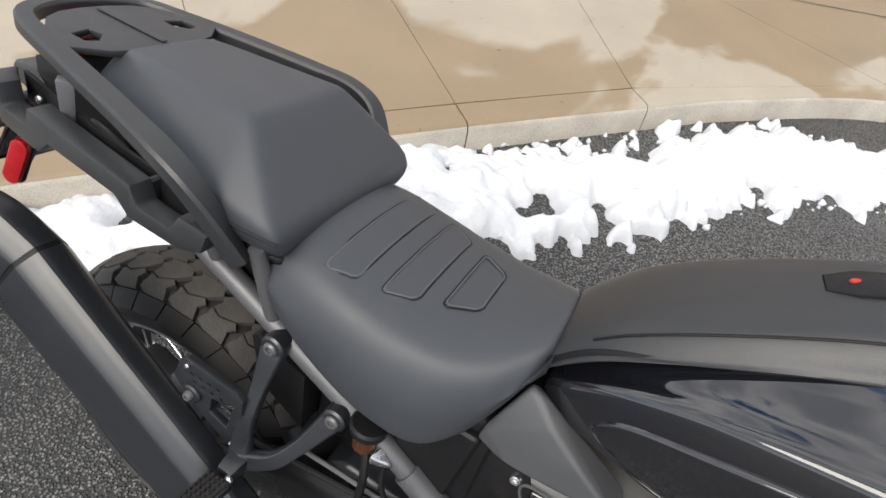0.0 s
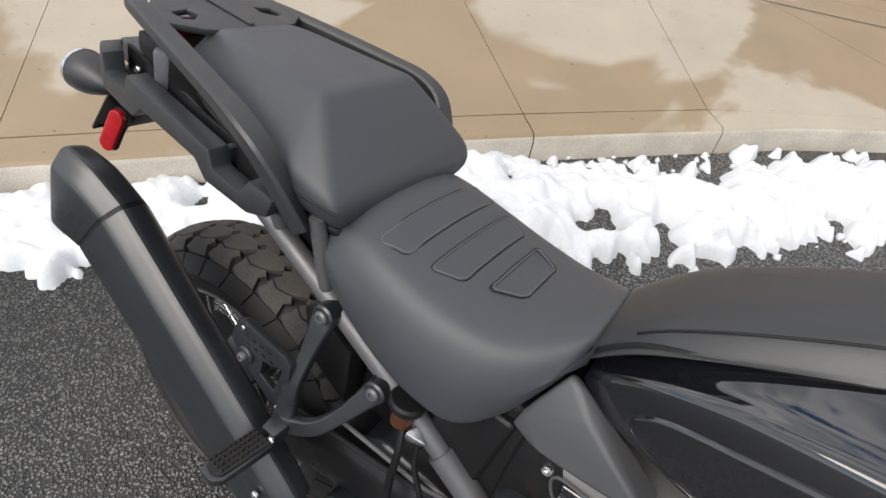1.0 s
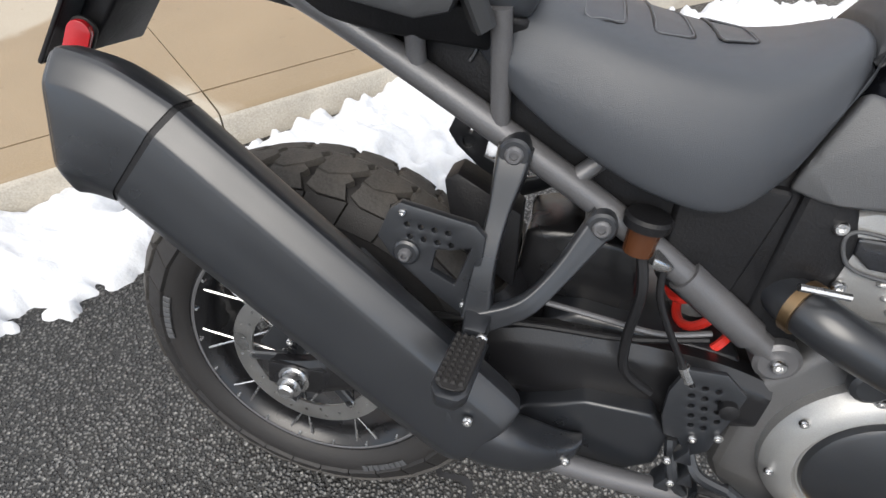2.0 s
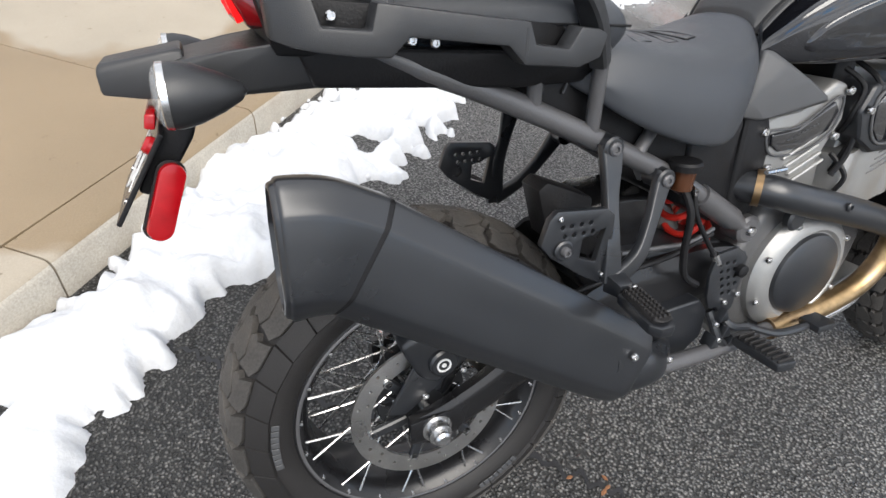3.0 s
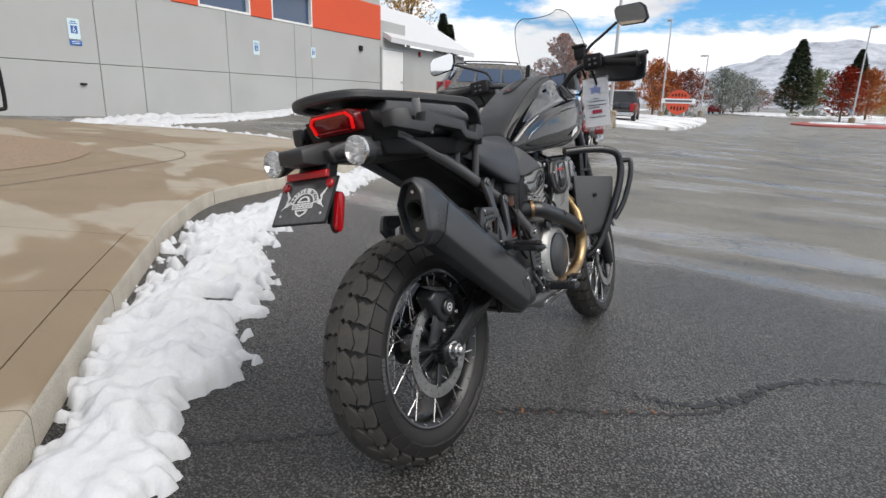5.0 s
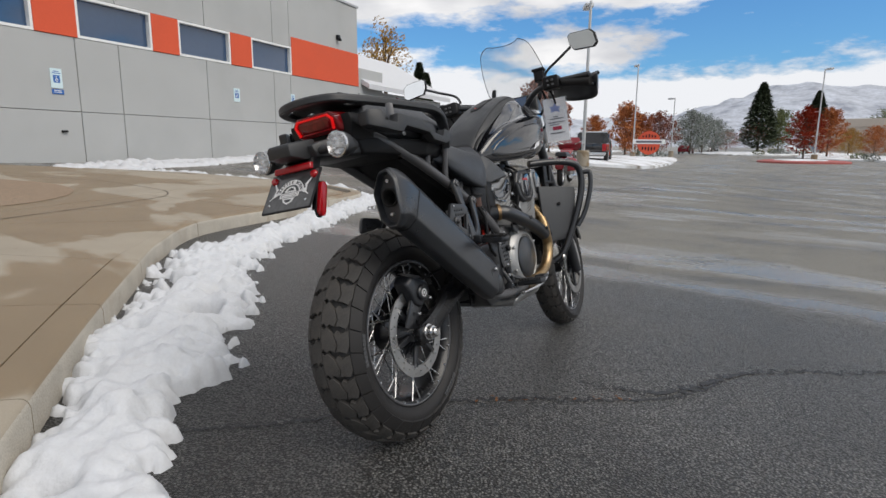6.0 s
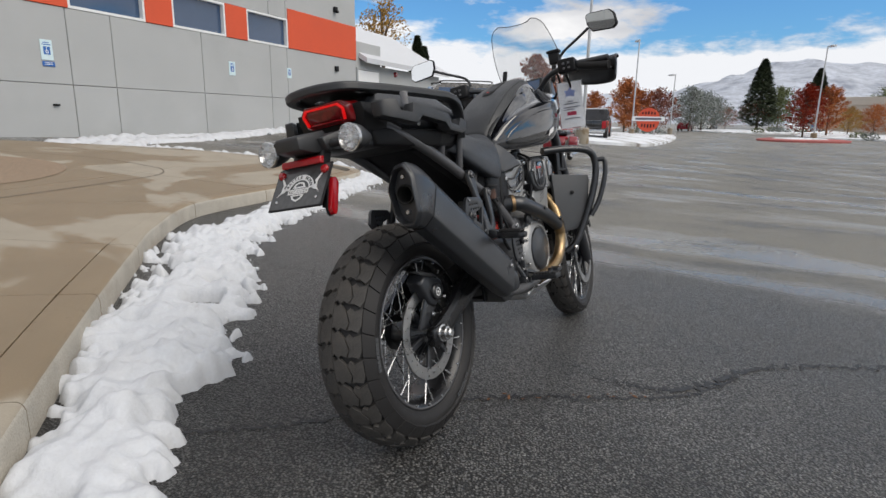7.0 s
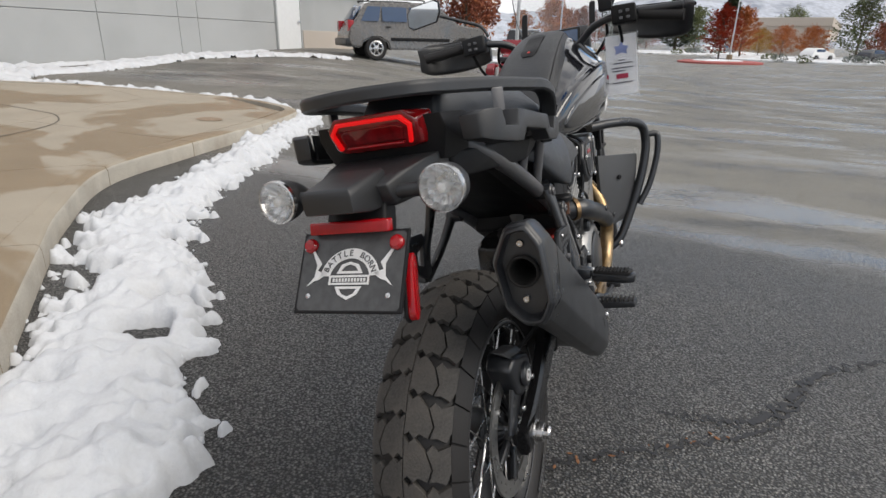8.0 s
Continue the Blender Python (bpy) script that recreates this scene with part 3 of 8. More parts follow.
for a, b, c in ((0, 1, 2), (2, 3, 4), (4, 5, 6), (10, 11, 12)):
    OUT[b] = ((OUT[a][0] + OUT[c][0]) / 2, (OUT[a][1] + OUT[c][1]) / 2)
for a, b in zip(ks, ks[1:]):
    part("slab", slab([IN[a], IN[b], OUT[b], OUT[a]]), CONCRETE, pavement, smooth=30)
part("slab", slab([IN[12], inner(16, 0.154), inner(18, 0.154), OUT[12]]), CONCRETE, pavement, smooth=30)


# exposed-aggregate field, curved joint and a cover let into the pavement
AGGR = mat("exposed_aggregate", (0.27, 0.20, 0.14), 0.8, vary=0.35, scale=30, bump=1.0, bscale=160, spec=0.3)


def laid(outline, lift, n):
    """A flat piece following the pavement's slope."""
    loop = spline(outline, n, True)
    bm = bmesh.new()
    c = np.mean(np.array(loop), axis=0)
    rows = []
    for sc in (1.0, 0.75, 0.5, 0.25):
        rows.append([bm.verts.new((*(c + (q - c) * sc), float(lie(*(c + (q - c) * sc))) + RISE + lift)) for q in np.array(loop)])
    for a, b in zip(rows, rows[1:]):
        for k in range(n):
            bm.faces.new((a[k], a[(k + 1) % n], b[(k + 1) % n], b[k]))
    bm.faces.new(rows[-1])
    return bm


part("aggregate_field", laid([(2.2, 4.65), (3.1, 4.68), (3.9, 5.1), (4.3, 5.9), (4.0, 7.2), (2.4, 7.6), (0.4, 7.2), (-0.2, 6.0), (0.7, 5.0)], 0.005, 60), AGGR, pavement, "brown exposed-aggregate paving")
part("paving_joint", ribbon([(1.1, 4.2), (1.87, 4.12), (3.07, 4.05), (3.87, 4.04), (4.35, 4.25), (4.6, 4.6), (4.95, 5.6), (4.7, 6.8)], [0.012, 0.012], RISE + 0.005, 120, 0.0, 3.0), mat("joint_grit", (0.10, 0.085, 0.07), 0.9, vary=0.3), pavement, smooth=0)
part("service_cover", laid([(4.86 + 0.13 * math.cos(a), 2.98 + 0.13 * math.sin(a)) for a in (math.tau * k / 12 for k in range(12))], 0.006, 36), AGGR, pavement, "small round cover in the concrete")


# ---- snow ----
def snow_bank(line, w_in, w_out, height, step, seed, gap=0.5, label="", rag=1.0, thin=0.0, spread=None):
    """Heaped snow along a line on the ground, ragged at its edges, with bare gaps."""
    p = np.array(line, float)
    seg = np.linalg.norm(np.diff(p, axis=0), axis=1)
    s = np.concatenate([[0], np.cumsum(seg)])
    n = int(s[-1] / step) + 1
    us = np.arange(-w_in, w_out + step, step)
    bm_v, faces = [], []
    grid = {}
    dense = np.array(spline(line, len(line) * 12))
    ds = np.concatenate([[0], np.cumsum(np.linalg.norm(np.diff(dense, axis=0), axis=1))])
    for i in range(n):
        t = ds[-1] * i / (n - 1)
        q = np.array([np.interp(t, ds, dense[:, 0]), np.interp(t, ds, dense[:, 1])])
        t2 = min(t + 0.05, ds[-1])
        t1 = max(t2 - 0.1, 0)
        d = np.array([np.interp(t2, ds, dense[:, c]) - np.interp(t1, ds, dense[:, c]) for c in (0, 1)])
        d /= np.linalg.norm(d) + 1e-9
        sd = np.array([d[1], -d[0]])
        for j, u in enumerate(us):
            pt = q + sd * u
            x, y = float(pt[0]), float(pt[1])
            v = 0.5 + (u + w_in - 0.5 * (w_in + w_out)) / (w_in + w_out) / (float(np.interp(q[0], *spread)) if spread else 1.0)
            v = min(max(v, -0.4), 1.4)
            big = noise.fractal((x * 1.6, y * 1.6, seed), 1.0, 2.0, 4)
            lump = noise.fractal((x * 6, y * 6, seed + 3), 0.9, 2.1, 4)
            tiny = noise.noise((x * 34, y * 34, seed + 7))
            wx, wy = x + 0.03 * noise.noise((x * 9, y * 9, 1)), y + 0.03 * noise.noise((x * 9, y * 9, 5))
            dome = 0.0
            for sc, am in ((6.5, 0.55), (15.0, 0.32), (32.0, 0.12)):
                near_ = noise.voronoi((wx * sc, wy * sc, seed))[0][0]
                dome += am * (math.sqrt(max(0.0, 1 - 1.15 * near_ * near_)) - 0.72)
            mid = thin * min(1, max(0, (x - 0.1) / 0.6)) * min(1, max(0, (3.6 - x) / 1.0))
            wob = 0.40 * noise.noise((x * 2.6, y * 2.6, seed + 11)) + 0.32 * noise.noise((x * 8, y * 8, seed + 13)) + 0.26 * noise.noise((x * 22, y * 22, seed + 17)) + 0.10 + 0.2 * mid
            hole = (2.2 + 1.3 * min(1, max(0, x / 0.5))) * max(0.0, noise.noise((x * 3.6, y * 3.6, seed + 23)) + 0.4 * noise.noise((x * 9, y * 9, seed + 29)) - 0.42 + 0.30 * mid)
            env = 1.15 * (1 - min(1.6, abs(2 * v - 1) + wob if abs(2 * v - 1) > 0.3 else abs(2 * v - 1)) ** 4.0)
            ends = min(1, t / 0.3, (ds[-1] - t) / 0.3)
            bare = gap + 0.25 * mid
            hgt = height * ((env - hole) * ends * (1.0 + 0.5 * big) + 0.60 * rag * lump + 0.05 * tiny + 0.85 * dome - 0.40 * bare)
            grid[i, j] = (x, y, hgt)
    vid = {}
    def vert(i, j):
        if (i, j) not in vid:
            x, y, g = grid[i, j]
            g = min(g, 0.03) * 0.5 + max(g - 0.03, 0) if g > 0 else max(g, -0.03)
            vid[i, j] = len(bm_v)
            bm_v.append((x, y, float(lie(x, y)) + (math.sqrt(max(g, 0) * height * 0.9) if 0 < g < height * 0.9 else g)))
        return vid[i, j]
    m = len(us)
    for i in range(n - 1):
        for j in range(m - 1):
            c = [(i, j), (i, j + 1), (i + 1, j + 1), (i + 1, j)]
            if max(grid[k][2] for k in c) > 0.0:
                faces.append([vert(*k) for k in c])
    me = bpy.data.meshes.new("snow_bank")
    me.from_pydata(bm_v, [], faces)
    me.materials.append(SNOW)
    me.shade_smooth()
    return tagged(new("snow_bank", me), label, "snow", kind="stuff")


near = [(-8.4, -2.42), (-5.6, -1.0), (-3.9, -0.13), (-2.6, 0.50), (-1.6, 1.00), (-0.75, 1.445), (0.0, 1.715), (0.6, 1.92), (1.0, 2.06), (1.5, 2.24), (1.85, 2.33), (2.5, 2.34), (3.5, 2.28), (4.6, 2.26), (6.0, 2.20), (6.75, 2.30)]
snow_bank(near, 0.37, 0.37, 0.088, 0.012, 11.0, 0.32, "ploughed white snow heaped in the gutter beside the kerb", thin=0.7, spread=([-4, -0.8, -0.2, 0.4, 1.8, 2.6, 6], [0.5, 0.55, 0.76, 0.95, 0.97, 0.66, 0.52]))
snow_bank([(7.1, 2.6), (7.42, 3.4), (7.45, 4.2), (7.65, 5.0), (7.65, 6.3), (7.2, 6.9)], 0.16, 0.16, 0.10, 0.03, 21.0, 0.4, "snow ridge along the far kerb of the pavement")
snow_bank([(7.4, 7.2), (7.96, 7.2), (9.1, 7.4), (10.1, 7.1), (11.3, 6.8), (13.0, 6.6), (14.1, 6.4), (16.0, 4.4), (16.9, 2.6)], 0.3, 0.3, 0.11, 0.05, 31.0, 0.95, "broken snow ridge across the asphalt")
snow_bank([(10.4, 8.2), (12.0, 7.6), (14.5, 6.75), (18.0, 5.5)], 0.16, 0.16, 0.07, 0.05, 41.0, 0.8, "thin snow along the foot of the wall")
snow_bank([(6.9, 7.7), (8.4, 8.0), (9.6, 8.05), (10.8, 7.9)], 0.3, 0.3, 0.10, 0.045, 51.0, 0.9, "flat heap of snow near the building")
# crumbs that broke off the bank
crumb_bm = []
crng = random.Random(17)
dense_near = np.array(spline(near, 400))
for k in range(230):
    q = dense_near[crng.randrange(150, 370)]
    off = crng.choice((-1, 1)) * (0.2 + min(0.12, abs(crng.gauss(0, 0.05))))
    x, y = float(q[0]) + 0.45 * off + crng.gauss(0, 0.03), float(q[1]) - 0.89 * off
    r = 0.006 + 0.014 * crng.random() ** 2
    b0 = bmesh.new()
    bmesh.ops.create_icosphere(b0, subdivisions=1, radius=r)
    for v in b0.verts:
        v.co *= crng.uniform(0.7, 1.25)
    crumb_bm.append(moved(b0, pose(x, y, float(lie(x, y)) + r * 0.45, crng.uniform(0, 90), 0, crng.uniform(0, 360))))
tagged(part("snow_crumbs", join(*crumb_bm), SNOW, None, "small crumbs of snow lying beside the bank", smooth=80), category="snow", kind="stuff")

# ---- the dealership building ----
WALL = pose(7.7, 9.45, 0.0, 0, 0, -19.5)  # local x along the wall, y into the building
building = thing("building", "grey painted tilt-up building with an orange band of windows", "building", WALL, kind="structure")
SEAM, BAND0, BAND1, TOP, END = 1.55, 3.03, 3.86, 5.75, 12.1
xs_joint = [-26, -22.5, -19, -15.5, -12, -8.5, -5.2, -1.9, 1.62, 2.58, 5.02, 7.55, 8.3, 12.1]


def panel(x0, x1, z0, z1, depth=0.25):
    return box(x0 + 0.008, x1 - 0.008, 0.0, depth, z0 + 0.006, z1 - 0.006, 0.008, 1)


for a, b in zip(xs_joint, xs_joint[1:]):
    part("wall_panel", panel(a, b, -0.4, SEAM), STUCCO, building, smooth=0)
    part("wall_panel", panel(a, b, SEAM, BAND0), STUCCO, building, smooth=0)
    part("wall_panel", panel(a, b, BAND1, TOP), STUCCO, building, smooth=0)
part("wall_core", join(box(-26, 12.0, 0.03, 0.30, -0.4, BAND0), box(-26, 12.0, 0.30, 0.34, BAND0, BAND1), box(-26, 12.0, 0.03, 0.30, BAND1, TOP - 0.05)), mat("joint_shade", (0.30, 0.30, 0.30), 0.9), building, smooth=0)
wins = [(-24.2, -22.4), (-21.0, -19.2), (-17.6, -15.8), (-14.2, -12.4), (-10.8, -9.0), (-7.4, -5.6), (-4.6, -2.8), (-0.9, 0.85), (1.69, 3.45), (4.19, 5.87), (6.65, 8.37)]
edge = -26.0
for a, b in wins:
    part("orange_panel", box(edge, a - 0.002, -0.025, 0.22, BAND0, BAND1, 0.006, 1), ORANGE, building, smooth=0)
    edge = b + 0.002
part("orange_panel", box(edge, END, -0.025, 0.22, BAND0, BAND1 + 0.3, 0.006, 1), ORANGE, building, smooth=0)
for k, (a, b) in enumerate(wins):
    wdw = part("window", box(a + 0.05, b - 0.05, 0.10, 0.12, BAND0 + 0.05, BAND1 - 0.05), DARKGLASS, building, "dark reflecting window", smooth=0)
    part("window_frame", sheet([(a, BAND0), (b, BAND0), (b, BAND1), (a, BAND1)], 0.14, [[(a + 0.055, BAND0 + 0.055), (b - 0.055, BAND0 + 0.055), (b - 0.055, BAND1 - 0.055), (a + 0.055, BAND1 - 0.055)]], 0.004, "xz", 0.06), WHITE, wdw, "white window frame", smooth=0)
part("parapet_cap", box(-26, END + 0.04, -0.04, 0.34, TOP, TOP + 0.08, 0.01, 1), GALV, building, smooth=0)
part("end_wall", box(END - 0.25, END, 0.34, 9.0, -0.4, TOP), STUCCO, building, smooth=0)
part("roof_deck", box(-26, END, 0.34, 9.0, TOP - 0.35, TOP - 0.25), STUCCO, building, smooth=0)
part("wall_light", join(box(10.75, 10.9, -0.10, 0.0, 4.45, 4.62, 0.02), box(10.78, 10.87, -0.16, -0.09, 4.42, 4.5, 0.01)), PLASTIC_DK, building, "small black wall lamp")
part("vent_box", box(10.76, 10.92, -0.08, 0.0, 2.55, 2.72, 0.01), PLASTIC_DK, building)
part("tap_box", box(1.16, 1.28, -0.05, 0.0, 1.13, 1.17, 0.01), PLASTIC_DK, building)

# annex with its door, turned from the main wall
part("annex_wall", box(END, END + 1.75, 0.0, 0.2, -0.4, 3.7), STUCCO, building, smooth=0)
door = part("door", box(END + 0.06, END + 1.55, -0.05, 0.0, 0.60, 2.72, 0.01), WHITE, building, "white painted metal door", smooth=0)
part("door_frame", sheet([(END, 0.6), (END + 0.06, 0.6), (END + 0.06, 2.73), (END + 1.55, 2.73), (END + 1.55, 0.6), (END + 1.62, 0.6), (END + 1.62, 2.80), (END, 2.80)], 0.07, (), 0.004, "xz", -0.035), STUCCO, door, smooth=0)
part("door_handle", join(box(END + 1.36, END + 1.44, -0.10, -0.05, 1.58, 1.66, 0.015), box(END + 1.30, END + 1.42, -0.11, -0.09, 1.60, 1.63, 0.008)), STEEL, door, "steel lever handle")
part("annex", box(END + 1.75, END + 7.2, 0.0, 6.0, -0.4, 2.95), STUCCO, building, "low grey annex", smooth=0)
part("annex_base", box(END + 1.76, END + 7.22, -0.03, 0.0, -0.4, 1.35, 0.01), BEIGE, building, smooth=0)
bm = bmesh.new()
ro = [(-0.35, 2.96), (-0.35, 3.14), (2.8, 4.9), (2.8, 4.66)]
va = [bm.verts.new((END + 0.2, y, z)) for y, z in ro]
vb = [bm.verts.new((END + 7.6, y, z)) for y, z in ro]
bm.faces.new(va)
bm.faces.new(vb[::-1])
for i in range(4):
    bm.faces.new((va[i], vb[i], vb[(i + 1) % 4], va[(i + 1) % 4]))
part("annex_roof", bm, SNOW, building, "low roof covered with snow", smooth=0)
part("alarm_bell", lathe([(-0.10, 0), (-0.10, 0.08), (-0.02, 0.11), (0, 0.11), (0, 0)], 20), CARRED, building, "red alarm bell").location = (END + 2.9, 0.0, 2.75)


def wall_sign(x, z, w, h_, two):
    s = thing("parking_sign", "pale blue accessible-parking sign on the grey wall", "sign", WALL @ Matrix.Translation((x, -0.012, z)), "parking signs")
    part("sign_board", box(-w / 2, w / 2, -0.004, 0.008, -h_ / 2, h_ / 2, 0.003, 1), PALEBLUE, s, smooth=0)
    part("symbol_square", box(-w * 0.28, w * 0.28, -0.008, -0.0045, -h_ * 0.22, h_ * 0.16, 0.001, 1), BLUE, s, "blue square", smooth=0)
    part("wheelchair_symbol", join(sheet(disc_pts(0, -h_ * 0.09, w * 0.13, 16), 0.003, [disc_pts(0, -h_ * 0.09, w * 0.08, 16)], 0, "xz", -0.0105), sheet(disc_pts(-w * 0.03, h_ * 0.10, w * 0.04, 10), 0.003, (), 0, "xz", -0.0105), box(-w * 0.05, 0.0, -0.012, -0.009, -h_ * 0.06, h_ * 0.07)), WHITE, s, smooth=0)
    for k in range(2):
        part("letter_bar", box(-w * 0.36 + 0.02 * k, w * 0.36 - 0.03 * k, -0.0065, -0.0042, h_ * (0.24 + 0.09 * k), h_ * (0.28 + 0.09 * k)), BLUE, s, smooth=0)
    if two:
        part("lower_board", box(-w * 0.47, w * 0.55, -0.004, 0.008, -h_ * 0.80, -h_ * 0.56, 0.003, 1), BLUE, s, "blue notice board", smooth=0)
        for k in range(2):
            part("letter_bar", box(-w * 0.3, w * 0.36, -0.0065, -0.0042, -h_ * (0.64 + 0.08 * k), -h_ * (0.61 + 0.08 * k)), WHITE, s, smooth=0)


wall_sign(1.17, 2.18, 0.23, 0.38, True)
wall_sign(6.0, 2.24, 0.23, 0.36, False)
wall_sign(8.36, 2.3, 0.2, 0.3, False)

# cycle hoop and dry grass at the back of the pavement
hoop = thing("bike_rack", "black steel tube hoop standing on the pavement", "bike rack", pose(4.9, 7.75, float(lie(4.9, 7.75)) + RISE, 0, 0, -24))
part("hoop_tube", tube([(-0.55, 0, 0.0), (-0.55, 0, 0.6), (-0.5, 0, 0.86), (-0.3, 0, 0.9), (0.35, 0, 0.9), (0.52, 0, 0.86), (0.55, 0, 0.7), (0.56, 0, 0.25), (0.5, 0, 0.18), (0.2, 0, 0.17), (-0.55, 0, 0.17)], 0.026, 80), PLASTIC_DK, hoop)
grass = thing("dry_shrub", "dry straw-coloured ornamental grass in snow", "shrub", pose(4.25, 7.95, float(lie(4.25, 7.95)) + RISE))
bm = bmesh.new()
rng = random.Random(3)
for k in range(420):
    a, r = rng.uniform(0, math.tau), rng.uniform(0, 0.16)
    hgt, lean_ = rng.uniform(0.25, 0.6), rng.uniform(0.05, 0.35)
    p0 = Vector((r * math.cos(a), r * math.sin(a), 0))
    p1 = p0 + Vector((lean_ * math.cos(a + rng.uniform(-1, 1)), lean_ * math.sin(a), hgt))
    w = Vector((-math.sin(a), math.cos(a), 0)) * 0.006
    vs = [bm.verts.new(q) for q in (p0 - w, p0 + w, (p0 + p1) / 2 + w * 0.8 + Vector((0, 0, 0.04)), p1, (p0 + p1) / 2 - w * 0.8 + Vector((0, 0, 0.04)))]
    bm.faces.new(vs)
part("blades", bm, mat("straw", (0.40, 0.30, 0.16), 0.8, vary=0.25, scale=12), grass, smooth=0)


# ---- lamps, sign, trees, islands ----
def street_lamp(x, y, height, turn, brackets, group="lamp posts"):
    z = float(lie(x, y))
    t = thing("lamp_post", "grey steel parking-lot lamp on a concrete foot", "lamp post", pose(x, y, z, 0, 0, turn), group)
    part("footing", lathe([(0, 0), (0, 0.32), (0.7, 0.30), (0.75, 0.26), (0.75, 0)], 16, "z"), CONCRETE, t)
    part("pole", tube([(0, 0, 0.7), (0, 0, height)], [0.085, 0.06], 6, 10), GALV, t)
    part("arm", box(0.0, 0.5, -0.035, 0.035, height - 0.12, height - 0.04, 0.01, 1), GALV, t)
    part("lamp_head", box(0.4, 1.25, -0.2, 0.2, height - 0.16, height + 0.02, 0.04), GALV, t, "flat grey lamp head")
    for bz in brackets:
        part("banner_bracket", tube([(0, 0, height * bz), (-1.0, 0, height * bz)], 0.025, 2, 6), GALV, t)


street_lamp(61.7, -33.4, 9.4, 180, (0.55, 0.28))
street_lamp(62.4, -14.8, 10.0, 0, (0.42,))
street_lamp(76.3, -23.0, 7.6, 20, (0.62, 0.42))
street_lamp(25.9, -3.9, 7.5, 0, ())


def island(pts, name, label, material, lift=0.14):
    cx, cy = np.mean(pts, axis=0)
    bm = bmesh.new()
    n = 40
    loop = spline(pts, n, True)
    top = [bm.verts.new((q[0], q[1], float(lie(*q)) + lift)) for q in loop]
    in_ = [bm.verts.new((q[0] + (cx - q[0]) * 0.12, q[1] + (cy - q[1]) * 0.12, float(lie(*q)) + lift + 0.08)) for q in loop]
    low = [bm.verts.new((q[0], q[1], float(lie(*q)) - 0.2)) for q in loop]
    for i in range(n):
        j = (i + 1) % n
        bm.faces.new((low[i], low[j], top[j], top[i]))
        bm.faces.new((top[i], top[j], in_[j], in_[i]))
    bm.faces.new(in_)
    return tagged(part(name, bm, material, None, label), category="island", kind="structure")


SNOWBED = mat("patchy_snow_bed", (0.74, 0.76, 0.79), 0.8, vary=0.1, scale=1.2, bump=0.8, bscale=6, spec=0.3, dirt=(0.15, 0.12, 0.09), dscale=0.5, damount=1.0)
island([(27.5, -3.0), (28.2, -7.0), (36, -10.5), (58, -18.2), (70, -20.5), (72, -14), (50, -8.5), (36, -4.0)], "island", "snow-covered traffic island with its kerb", SNOWBED)
island([(54.0, -26.5), (53.5, -31.5), (56.5, -34.0), (60.0, -33.0), (61.5, -29.5), (58.0, -26.0)], "island", "traffic island with a faded red kerb and snow", KERBRED, 0.16)
island([(55.5, -27.6), (55.2, -31.0), (57.5, -32.4), (59.6, -31.2), (59.8, -29.0), (57.8, -27.4)], "island", "snow lying on the traffic island", SNOWBED, 0.22)
island([(92, -34), (88, -40), (96, -56), (110, -66), (126, -66), (118, -46), (106, -36)], "island", "snowy planting strip by the road", SNOWBED, 0.16)
island([(70, -37), (62, -42), (58, -52), (64, -64), (84, -66), (86, -46)], "island", "snowy planting strip by the far lot", SNOWBED, 0.16)
island([(60, 6), (64, -2), (90, -14), (120, -26), (126, -16), (90, 2)], "island", "snowy bed with shrubs along the street", SNOWBED, 0.16)


def clumps(bm, rng, centre, size, count, leaf, flat=0.6):
    """Many small leaf faces scattered through an uneven cloud."""
    for k in range(count):
        while True:
            v = Vector((rng.uniform(-1, 1), rng.uniform(-1, 1), rng.uniform(-1, 1)))
            if v.length < 1:
                break
        v = v.normalized() * v.length ** 0.45
        p = Vector(centre) + Vector((v.x * size[0], v.y * size[1], v.z * size[2]))
        a = Vector((rng.gauss(0, 1), rng.gauss(0, 1), rng.gauss(0, 1))).normalized()
        b = a.orthogonal().normalized() * leaf * rng.uniform(0.6, 1.3)
        c = a.cross(b).normalized() * leaf * rng.uniform(0.5, 1.0) * flat
        vs = [bm.verts.new(p + q) for q in (-b, c * 0.8, b, -c)]
        bm.faces.new(vs)


